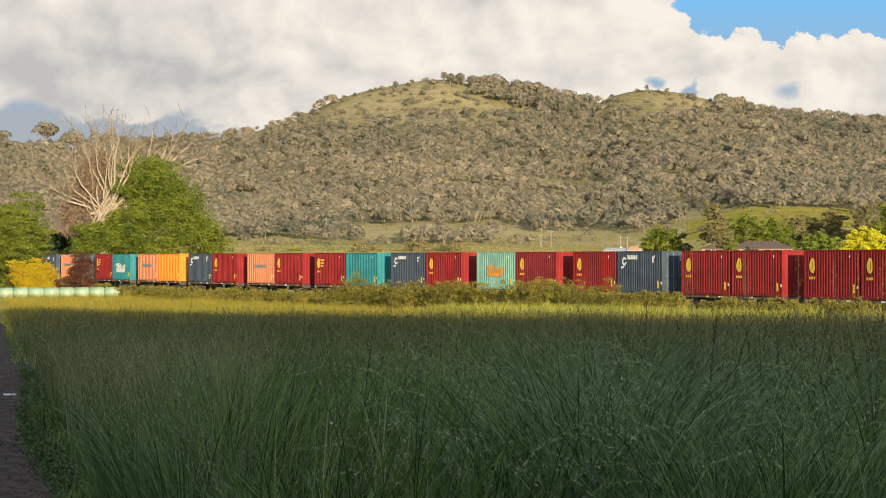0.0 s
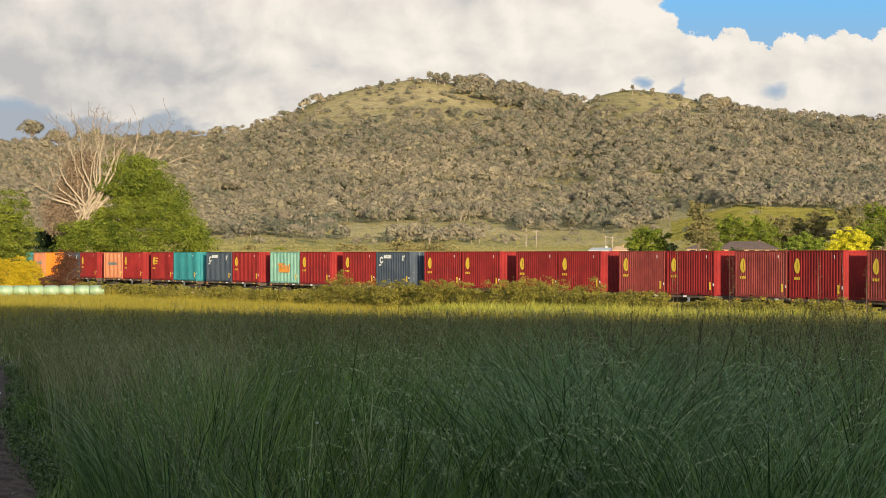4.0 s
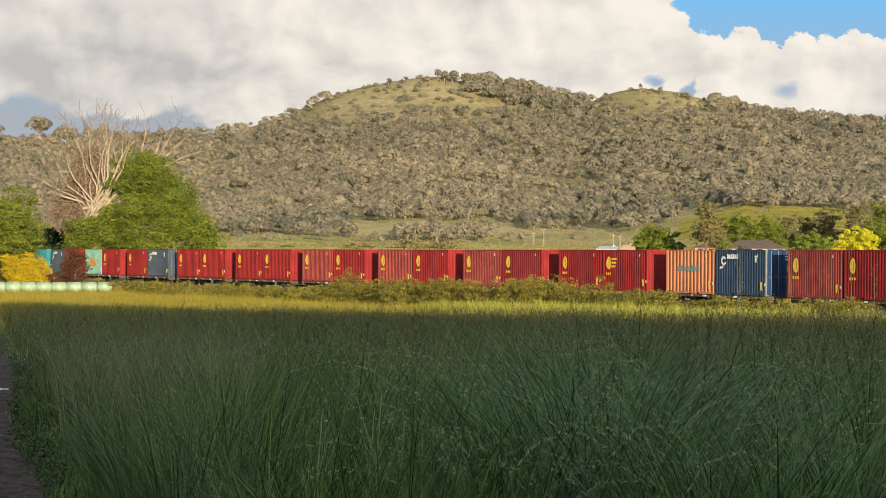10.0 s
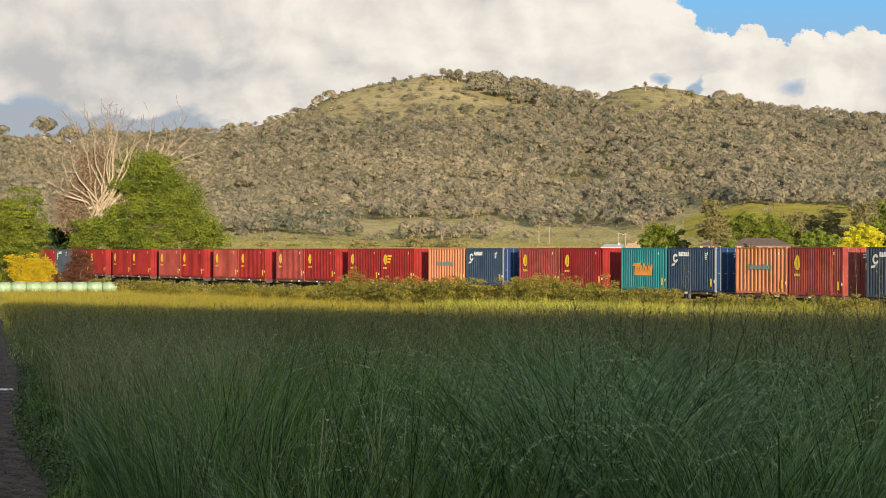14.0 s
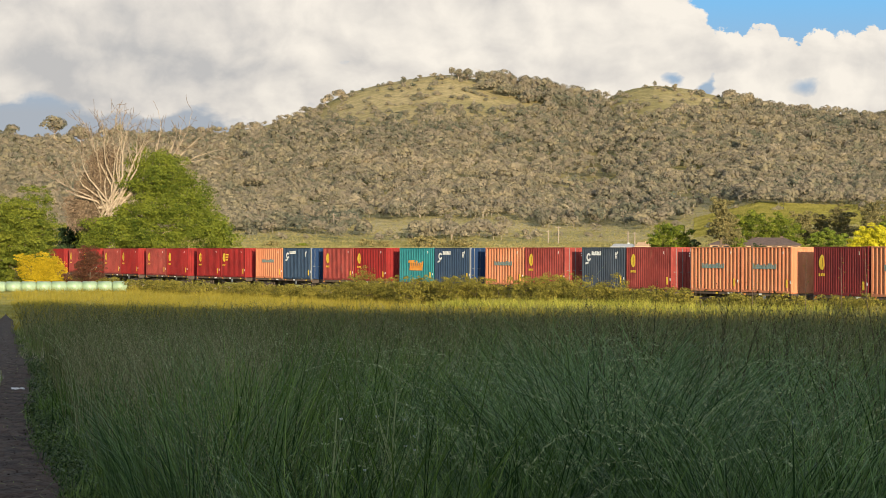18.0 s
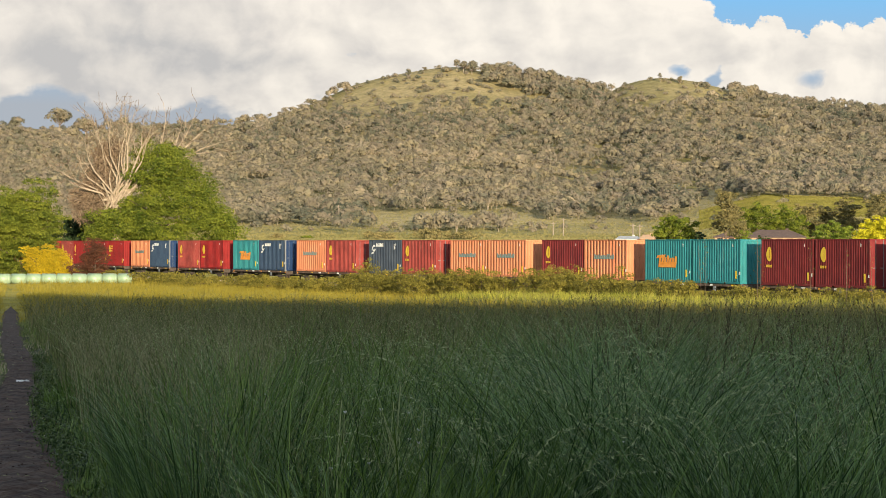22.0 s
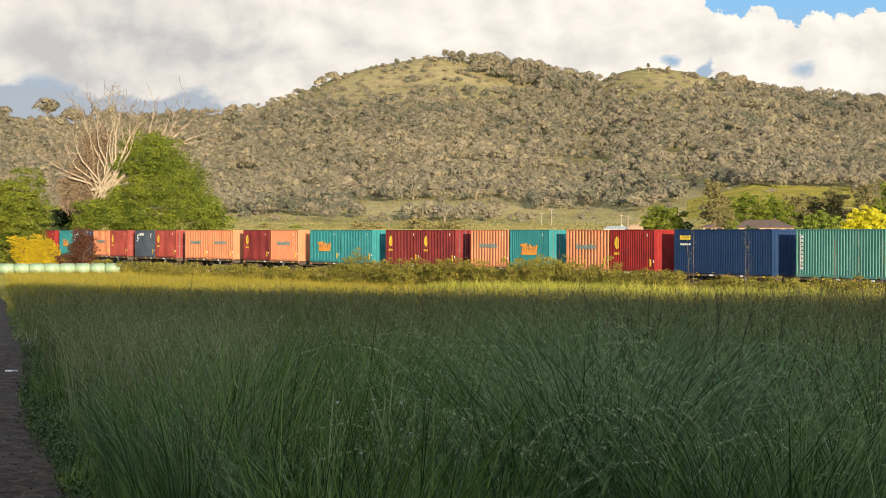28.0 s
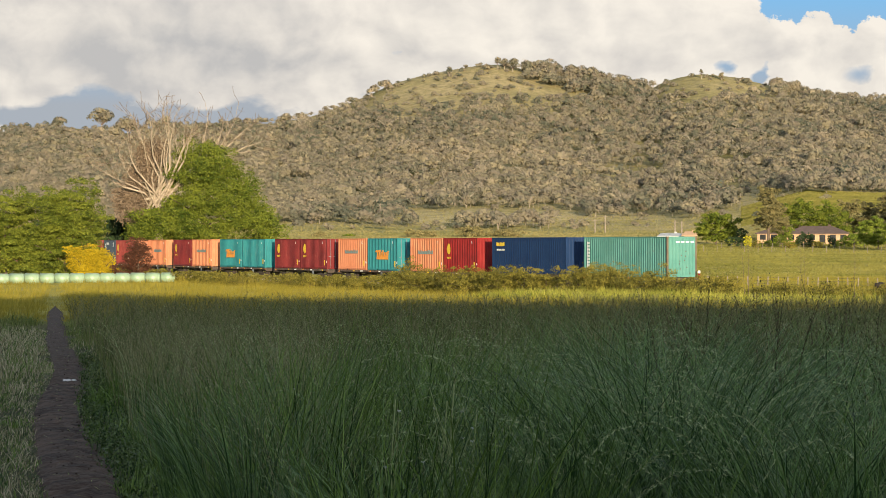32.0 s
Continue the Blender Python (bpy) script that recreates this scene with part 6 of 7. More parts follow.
def heads(r0, r1, count, hmin, hmax, seed, a0=-14.6, a1=13.2, bow=1.3):
    """Tall stems with feathery seed heads."""
    rng = np.random.default_rng(seed)
    x, y = scatter(r0, r1, count, rng, a0, a1, 1.6)
    ok = path_offset(x, y) > 0.5
    x, y = x[ok], y[ok]
    n = len(x)
    h = rng.uniform(hmin, hmax, n) * (0.7 + 0.5 * clump(x, y, 1.6, 9))
    a = rng.uniform(0, 2 * np.pi, n)
    lean = rng.uniform(0.02, 0.5, n)
    droop = rng.uniform(0.0, 1.0, n) * bow
    z = ground(x, y) - 0.02
    vs, qs = [], []
    k = 0
    def centre(t):
        o = lean * h * t ** 2 + droop * h * np.maximum(t - 0.6, 0) ** 2 * 2
        return np.stack([x + np.cos(a) * o, y + np.sin(a) * o, z + h * (t - 0.9 * droop * np.maximum(t - 0.6, 0) ** 1.5)], 1)
    wid = 0.0008 + 0.00010 * np.hypot(x, y)
    f = rng.uniform(0, np.pi, n)
    side = np.stack([np.cos(f), np.sin(f), np.zeros(n)], 1)
    ts = (0.0, 0.35, 0.65, 0.85)
    strips = []
    for t in ts:
        c = centre(t)
        strips += [c - side * wid[:, None], c + side * wid[:, None]]
    v = np.stack(strips, 1)
    base = (np.arange(n) * 8)[:, None, None]
    q = np.array([[2 * i, 2 * i + 1, 2 * i + 3, 2 * i + 2] for i in range(3)])[None]
    vs.append(v.reshape(-1, 3))
    qs.append((base + q).reshape(-1, 4))
    k = n * 8
    for j in range(9):
        t = 0.72 + 0.28 * j / 8
        c = centre(t)
        f2 = rng.uniform(0, 2 * np.pi, n)
        ln = (0.032 * (1.15 - 0.8 * j / 8) * rng.uniform(0.6, 1.4, n))[:, None]
        d = np.stack([np.cos(f2) * 0.55, np.sin(f2) * 0.55, np.full(n, 0.85)], 1) * ln
        s2 = np.stack([-np.sin(f2), np.cos(f2), np.zeros(n)], 1) * (wid[:, None] * 2.0)
        v = np.stack([c - s2 * 0.3, c + d * 0.5 - s2, c + d, c + d * 0.5 + s2], 1)
        vs.append(v.reshape(-1, 3))
        qs.append(k + np.arange(4 * n).reshape(-1, 4))
        k += 4 * n
    tagged(new("seed_grass", strip_mesh("seed_grass", np.vstack(vs), np.vstack(qs), SEED)), "tall grass stems with feathery seed heads", "grass", kind="stuff")


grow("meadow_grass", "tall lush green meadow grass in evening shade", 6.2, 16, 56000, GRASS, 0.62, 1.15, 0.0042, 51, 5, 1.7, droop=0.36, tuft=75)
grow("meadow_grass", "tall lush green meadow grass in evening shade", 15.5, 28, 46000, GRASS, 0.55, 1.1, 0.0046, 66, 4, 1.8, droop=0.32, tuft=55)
grow("arching_grass", "long arching green grass blades", 6.4, 24, 7500, TUSSOCK, 0.85, 1.35, 0.0042, 58, 7, 1.4, 0.6, 0.9, 14)
grow("arching_grass", "long arching green grass blades", 6.5, 15, 3200, TUSSOCK, 0.95, 1.45, 0.0040, 67, 8, 1.5, 0.75, 1.0, 22, a0=0.6)
grow("lush_grass", "broad bright green grass blades in bunches", 7.6, 15, 10500, LUSH, 0.85, 1.25, 0.0038, 80, 6, 1.6, 0.8, 0.45, 45)
grow("lush_grass", "broad bright green grass blades in bunches", 14, 26, 5000, LUSH, 0.75, 1.15, 0.0050, 81, 4, 1.6, 0.6, 0.25, 30)
grow("pale_grass", "thin pale dry grass among the green", 6.4, 32, 6500, GRASS_PALE, 0.6, 1.1, 0.0015, 52, 5, 1.4, 0.35, 0.5, 12)
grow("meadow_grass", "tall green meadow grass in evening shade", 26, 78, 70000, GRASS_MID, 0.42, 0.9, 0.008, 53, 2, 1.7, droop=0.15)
grow("far_meadow_grass", "far meadow grass in a sunlit yellow-green colour", 75, 240, 150000, GRASS_LIT, 0.45, 0.75, 0.021, 54, 1, 1.7, tuft=10, even=0.5)
def worn_grass():
    """Short trodden grass where the camera stands."""
    rng = np.random.default_rng(68)
    n = 9000
    r, a = np.sqrt(rng.uniform(0.3, 44, n)), rng.uniform(-math.pi, math.pi, n)
    x, y = r * np.sin(a), r * np.cos(a)
    ok = np.abs(path_offset(x, y)) > 0.3
    x, y = x[ok], y[ok]
    m = len(x)
    v, q = arc_blades(x, y, ground(x, y) - 0.01, rng.uniform(0.10, 0.32, m), np.full(m, 0.004), rng.uniform(0, 0.4, m), rng.uniform(0.2, 1.6, m), rng.uniform(0, 2 * np.pi, m), rng, 3)
    tagged(new("trodden_grass", strip_mesh("trodden_grass", v, q, GRASS)), "short trodden green grass at the meadow's edge", "grass", kind="stuff")


worn_grass()
heads(12, 30, 700, 0.80, 1.16, 55, -12.5, 12, 0.9)
heads(30, 80, 8000, 0.75, 1.05, 56)
heads(80, 120, 1500, 0.7, 0.95, 71)
plumes("nodding_grass", "pale seed heads nodding on long arching stems", 7.8, 13.5, 210, 1.20, 1.70, 59, PLUME, 0.4, 12.0, (1.8, 2.7), 52, 1.5, 2.6)
plumes("nodding_grass", "pale seed heads nodding on long arching stems", 13, 28, 260, 1.10, 1.45, 72, PLUME, -2, 12.5, (1.5, 2.5), 26, 0.8, 3.0)
plumes("nodding_grass", "pale seed heads nodding on long arching stems", 7.5, 22, 230, 1.1, 1.45, 63, PLUME, -11, 1.0, (0.6, 2.4), 22, 0.9, 3.0)
plumes("straw_stems", "fine straw-green stems with thin seed heads", 9, 30, 3000, 0.85, 1.25, 73, STEM, -12.5, -4.5, (0.1, 0.9), 12, 0.7)
plumes("straw_stems", "fine straw-green stems with thin seed heads", 8.5, 34, 1100, 0.85, 1.2, 74, STEM, -4, 12.5, (0.1, 1.2), 12, 0.7)
plumes("bleached_stems", "a few bleached straw stems standing over the grass", 8, 26, 130, 0.95, 1.3, 76, STRAW, -11, 12, (0.1, 1.6), 14, 0.7)
plumes("ripe_grass", "tall ripe grass stems with upright heads, darkened as shaded silhouettes", 10.5, 18, 70, 1.30, 1.60, 82, SEED_DARK, 4.0, 12.2, (0.0, 0.5), 26, 2.4)
plumes("ripe_grass", "tall ripe grass stems with upright heads, darkened as shaded silhouettes", 10, 30, 110, 1.15, 1.5, 57, SEED_DARK, 3.0, 12.0, (0.0, 0.6), 22, 1.2)
plumes("ripe_grass", "tall ripe grass stems with upright heads, darkened as shaded silhouettes", 14, 45, 180, 1.05, 1.40, 64, SEED_DARK, -10.5, 5.0, (0.0, 0.7), 18, 0.9)
plumes("ripe_grass", "tall ripe grass stems with upright heads, darkened as shaded silhouettes", 45, 82, 330, 1.05, 1.45, 75, SEED_DARK, -11.2, 12.5, (0.1, 1.4), 12, 0.55)


def paddock_grass():
    rng = np.random.default_rng(61)
    n = 80000
    u, r = rng.uniform(1000, 1660, n), rng.uniform(165 ** 0.6, 560 ** 0.6, n) ** (1 / 0.6)
    a = np.arctan((u - 784) / FOCAL)
    x, y = r * np.sin(a), r * np.cos(a)
    c = clump(x * 0.3, y, 9.0, 77)
    v, q = blades(x, y, ground(x, y) - 0.03, rng.uniform(0.08, 0.20, n) * (0.6 + 0.8 * c) * (1 + 1.2 * (r < 215)), 0.06 + 0.0004 * r, rng.uniform(0.1, 0.6, n), rng.uniform(0.2, 0.8, n), rng, 1)
    tagged(new("paddock_grass", strip_mesh("paddock_grass", v, q, PADDOCK)), "short sunlit green paddock grass", "grass", kind="stuff")


paddock_grass()


def hill_pasture():
    """Tussocky pasture over the foot slopes, the open shoulder and the bald hilltops."""
    rng = np.random.default_rng(78)
    for n, lo, hi, label in ((70000, 0.0, 0.34, "pale straw-green pasture on the foot slopes"), (40000, 0.34, 0.62, "pale straw-green pasture in the clearings"), (46000, 0.62, 1.0, "pale straw-green pasture on the hilltops")):
        u = rng.uniform(-130, 1640, n)
        f = rng.uniform(lo, hi, n)
        r = R_BASE * 0.62 + f * (R_RIDGE - R_BASE * 0.62)
        a = np.arctan((u - 784) / FOCAL)
        x, y = r * np.sin(a), r * np.cos(a)
        v, q = blades(x, y, ground(x, y) - 0.05, rng.uniform(0.18, 0.45, n), rng.uniform(0.3, 0.8, n), rng.uniform(0.1, 0.5, n), rng.uniform(0.2, 0.8, n), rng, 1)
        tagged(new("hill_pasture", strip_mesh("hill_pasture", v, q, HILL_GRASS)), label, "grass", kind="stuff")


hill_pasture()


def green_field():
    """The brighter green field on the foot slope beyond the farmhouse."""
    rng = np.random.default_rng(79)
    n = 40000
    u, t = rng.uniform(1215, 1520, n), rng.uniform(0.0, 0.20, n)
    r = R_BASE * 0.93 + t * (R_RIDGE - R_BASE)
    a = np.arctan((u - 784) / FOCAL)
    x, y = r * np.sin(a), r * np.cos(a)
    v, q = blades(x, y, ground(x, y) - 0.05, rng.uniform(0.22, 0.5, n), rng.uniform(0.3, 0.8, n), rng.uniform(0.1, 0.5, n), rng.uniform(0.2, 0.8, n), rng, 1)
    tagged(new("hill_field", strip_mesh("hill_field", v, q, PADDOCK)), "sunlit green field on the foot slope", "grass", kind="stuff")


green_field()


def verge_grass():
    """Pale thin grass along the wheel track, short and matted on its far side."""
    rng = np.random.default_rng(62)
    for mat, n, lo, hi, tangle in ((STRAW, 16000, 0.10, 0.42, 1.5), (GRASS, 11000, 0.10, 0.40, 0.9)):
        y = rng.uniform(8.5 ** 0.7, 60 ** 0.7, n) ** (1 / 0.7)
        side = rng.choice((-1, -1, 1) if mat is GRASS else (-1, -1, -1, -1, -1, 1), n)
        off = side * (0.24 + rng.exponential(0.5, n))
        x = path_mid(y) + off
        h = rng.uniform(lo, hi, n) * np.clip(np.abs(off) * 1.0 - 0.05, 0.16, 1.2) * (0.15 + 1.5 * clump(x, y, 0.9, 33) ** 1.5)
        v, q = arc_blades(x, y, ground(x, y) - 0.01, h, 0.0018 + 0.00011 * y, rng.uniform(0, 0.6, n) * tangle, rng.uniform(0.3, 2.2, n), rng.uniform(0, 2 * np.pi, n), rng, 3)
        tagged(new("verge_grass", strip_mesh("verge_grass", v, q, mat)), "pale thin grass along the wheel track", "grass", kind="stuff")


verge_grass()


def rank_grass():
    """Tall bright grass and weeds between the meadow and the line."""
    rng = np.random.default_rng(65)
    n = 22000
    s, off = rng.uniform(98, 142, n), rng.uniform(4.5, 19, n)
    px = np.array([line_at(a) for a in np.arange(86, 145, 1.0)])
    g = np.arange(86, 145, 1.0)
    x0, y0, hd = np.interp(s, g, px[:, 0]), np.interp(s, g, px[:, 1]), np.interp(s, g, px[:, 2])
    x, y = x0 - np.sin(hd) * off, y0 - np.cos(hd) * off
    c = 0.5 * clump(x, y, 3.0, 41) + 0.5 * clump(x, y, 1.0, 42)
    h = rng.uniform(0.45, 1.05, n) * (0.45 + 0.9 * c) * np.clip((s - 84) / 18, 0.4, 1)
    v, q = arc_blades(x, y, ground(x, y) - 0.02, h, rng.uniform(0.012, 0.024, n), rng.uniform(0, 0.25, n), rng.uniform(0.1, 1.5, n), rng.uniform(0, 2 * np.pi, n), rng, 3)
    tagged(new("rank_grass", strip_mesh("rank_grass", v, q, GRASS_RANK)), "tall bright green rank grass beside the railway", "grass", kind="stuff")


rank_grass()


def tussock(u, r, n, h, seed):
    """A dense clump of long arching blades."""
    rng = np.random.default_rng(seed)
    x, y = bearing(u, r)
    d, a = 0.24 * np.sqrt(rng.uniform(0, 1, n)), rng.uniform(0, 2 * np.pi, n)
    az = np.arctan2(0.5 * np.sin(a), np.cos(a)) + rng.normal(0, 0.4, n)
    v, q = arc_blades(d * np.cos(a), d * np.sin(a), np.zeros(n), h * rng.uniform(0.75, 1.35, n), 0.0030 + 0.0016 * rng.uniform(size=n), 0.02 + 0.16 * d / 0.24 * rng.uniform(0.5, 1, n), rng.uniform(0.9, 2.6, n), az, rng, 8, 3.0)
    ob = tagged(new("grass_tussock", strip_mesh("grass_tussock", v, q, TUSSOCK)), "dense tussock of long arching blue-green blades", "grass tussock", "tussocks in the meadow", "stuff")
    ob.location = (x, y, on_ground(x, y) - 0.02)


for i, (u, r, n, h) in enumerate(((1000, 9.4, 560, 1.25), (1085, 8.8, 560, 1.25), (1175, 10.0, 520, 1.25), (905, 8.6, 420, 1.1), (850, 10.5, 380, 1.1), (1330, 11.5, 400, 1.15), (1500, 9.0, 440, 1.15), (560, 8.5, 300, 0.95), (330, 10, 340, 0.95), (250, 13, 320, 0.95),
                                 (1060, 12.5, 420, 1.2), (1240, 13.5, 420, 1.15), (1420, 14.5, 420, 1.15), (950, 15, 360, 1.1), (700, 14, 340, 1.0), (1550, 13, 360, 1.1), (1265, 8.0, 420, 1.15), (1400, 7.8, 360, 1.15), (430, 16, 340, 1.0), (380, 12, 340, 0.95), (960, 19, 360, 1.15), (1120, 18, 360, 1.15))):
    tussock(u, r, n, h, 500 + i)


def weed(u, r, h, seed):
    """A pale upright stalk with a few side shoots and small white flower heads."""
    rng = np.random.default_rng(seed)
    x, y = bearing(u, r)
    ob = tagged(new("flowering_weed"), "tall pale weed stalk with small white flowers", "weed", "weeds in the meadow")
    ob.location = (x, y, on_ground(x, y) - 0.02)
    v, f = tube([(0, 0, 0), (0.01, 0, h * 0.4), (-0.01, 0.01, h * 0.75), (0.01, 0, h)], [0.0048, 0.0044, 0.0038, 0.0028], 5)
    part_of("stalk", mesh("stalk", v, f, STALK), ob)
    for k in range(5):
        z = h * rng.uniform(0.5, 0.8)
        a = rng.uniform(0, 2 * math.pi)
        tip = Vector((math.cos(a) * 0.09, math.sin(a) * 0.09, min(h * 1.02, z + rng.uniform(0.18, 0.34))))
        v, f = tube([(0, 0, z), tip * 0.5 + Vector((0, 0, z * 0.5)), tip], [0.0030, 0.0026, 0.0018], 4)
        part_of("shoot", mesh("shoot", v, f, STALK), ob)
        if k < 2:
            bm = bmesh.new()
            bmesh.ops.create_cone(bm, cap_ends=True, segments=8, radius1=0.003, radius2=0.008, depth=0.008, matrix=Matrix.Translation(tip))
            part("flower", bm, WHITE, ob, "small white flower head")


for i, (u, r, h) in enumerate(((576, 8.6, 1.10), (680, 8.6, 1.16), (668, 8.8, 1.08), (722, 9.2, 1.02), (1052, 9.5, 1.05), (1415, 12, 0.9), (860, 14, 0.85), (430, 15, 0.8))):
    weed(u, r, h, 540 + i)


def low_weeds():
    """Dark broad-leaved weeds crowding the edge of the track."""
    rng = np.random.default_rng(83)
    n = 230
    y = rng.uniform(8.5 ** 0.6, 40 ** 0.6, n) ** (1 / 0.6)
    y = np.round(y / 1.7) * 1.7 + rng.normal(0, 0.35, n)
    off = 0.22 + np.abs(rng.normal(0, 0.24, n))
    x = path_mid(y) + off
    z = ground(x, y)
    k = 40
    a, lift = rng.uniform(0, 2 * np.pi, (n, k)), rng.uniform(0.05, 1.0, (n, k))
    size = rng.uniform(0.04, 0.11, n)[:, None]
    c = np.stack([x[:, None] + np.cos(a) * size * rng.uniform(0.3, 1.1, (n, k)), y[:, None] + np.sin(a) * size * rng.uniform(0.3, 1.1, (n, k)), z[:, None] + 0.02 + lift * size * 1.9], -1)
    d = np.stack([np.cos(a) * 0.5, np.sin(a) * 0.5, np.full((n, k), 0.8)], -1)
    v, q = cards(c.reshape(-1, 3), 0.010, rng, d.reshape(-1, 3), 0.6, 1.7)
    tagged(new("low_weeds", strip_mesh("low_weeds", v, q, WEED)), "dark broad-leaved weeds beside the wheel track", "weed", kind="stuff")


low_weeds()


def litter():
    x, y = bearing(18, 31.0)
    bm = bmesh.new()
    bmesh.ops.create_grid(bm, x_segments=7, y_segments=5, size=0.5)
    for v in bm.verts:
        v.co = Vector((v.co.x * 0.17, v.co.y * 0.13, 0.035 + 0.035 * noise.noise(Vector((v.co.x * 5, v.co.y * 5, 2)))))
    ob = tagged(new("plastic_scrap", bpy.data.meshes.new("plastic_scrap")), "crumpled white plastic scrap on the earth", "litter")
    bmesh.ops.solidify(bm, geom=bm.faces[:], thickness=0.004)
    bm.to_mesh(ob.data)
    bm.free()
    ob.data.materials.append(WHITE)
    ob.location = (x, y, on_ground(x, y) + 0.02)


litter()


def soil_track():
    vs, fs = [], []
    ys = np.concatenate([np.arange(1.0, 40, 0.12), np.arange(40, 118, 0.6)])
    rng = np.random.default_rng(60)
    for y in ys:
        half = 0.32 + 0.07 * noise.noise(Vector((3 * math.log(y + 1), 0, 5)))
        half *= min(1.0, max(0.05, (118 - y) / 20))
        for k in range(11):
            t = (k - 5) / 5
            x = float(path_mid(y)) + t * half
            clod = 0.022 * noise.noise(Vector((x * 9, y * 5, 1))) + 0.012 * noise.noise(Vector((x * 25, y * 14, 3)))
            vs.append((x, y, on_ground(x, y) + 0.05 - 0.075 * t ** 4 + 0.0003 * max(0.0, y - 40) * (1 - t ** 4) + clod * 1.3))
    for i in range(len(ys) - 1):
        for k in range(10):
            fs.append((i * 11 + k, i * 11 + k + 1, (i + 1) * 11 + k + 1, (i + 1) * 11 + k))
    tagged(new("wheel_track", mesh("wheel_track", vs, fs, SOIL)), "bare brown earth wheel track through grass", "dirt track", kind="structure")
    # clods, straws and small weeds on the track
    n = 2600
    y = rng.uniform(9 ** 0.6, 70 ** 0.6, n) ** (1 / 0.6)
    x = path_mid(y) + rng.normal(0, 0.17, n)
    z = ground(x, y) + 0.055
    c = np.stack([x, y, z], 1)
    v, q = cards(c, 0.009, rng, np.tile((0.0, 0.0, 1.0), (n, 1)), 0.3, 1.4)
    v2, q2 = cards((c + rng.normal(0, 0.12, (n, 3)) * (1, 1, 0.02) + (0, 0, 0.01))[:320], 0.0040, rng, np.tile((0.0, 0.0, 1.0), (320, 1)), 0.2, 10.0)
    tagged(new("earth_clods", strip_mesh("earth_clods", v, q, SOIL)), "small clods of dry brown earth", "soil", kind="stuff")
    tagged(new("fallen_straw", strip_mesh("fallen_straw", v2, q2, GRASS_PALE)), "pale dry straw lying on the earth", "straw", kind="stuff")


soil_track()


# ---- unseen tree row behind the camera, added to shade the field ----
def windbreak():
    rng = np.random.default_rng(70)
    for x0, y0, x1, y1, h, wid in ((9.2, -28.5, 110, -105, 15.2, 5.0), (-60, -28.5, 7.8, -28.5, 12.2, 4.0)):
        n = int(math.hypot(x1 - x0, y1 - y0) / 3.2)
        for i in range(n):
            t = (i + 0.5) / n
            x, y = x0 + (x1 - x0) * t, y0 + (y1 - y0) * t
            ob = tagged(new("cypress_tree"), "unseen dense dark clipped cypress, added in a row for its shadow", "tree", "windbreak row")
            ob.location = (x, y, on_ground(x, y) - 0.05)
            bm = bmesh.new()
            rod(bm, (0, 0, -0.2), (0, 0, h * 0.9), 0.25, 0.08)
            part("trunk", bm, BARK, ob)
            bm = bmesh.new()
            bmesh.ops.create_icosphere(bm, subdivisions=3, radius=1.0)
            zz = h - on_ground(x, y) + (5.2 * max(0.0, 1 - (x - 9.2) / 34) if h > 12 else 0)
            for v in bm.verts:
                c = v.co
                k = 1 + 0.08 * noise.noise(c * 3 + Vector((i, 0, 0)))
                q = max(abs(c.z), 1e-3)
                v.co = Vector((math.copysign(abs(c.x) ** 0.5, c.x) * 3.0 * k, math.copysign(abs(c.y) ** 0.5, c.y) * wid * 0.5 * k, zz * 0.5 + math.copysign(abs(c.z) ** 0.12, c.z) * zz * 0.5))
            part("crown", bm, LEAF_DARK, ob)


windbreak()


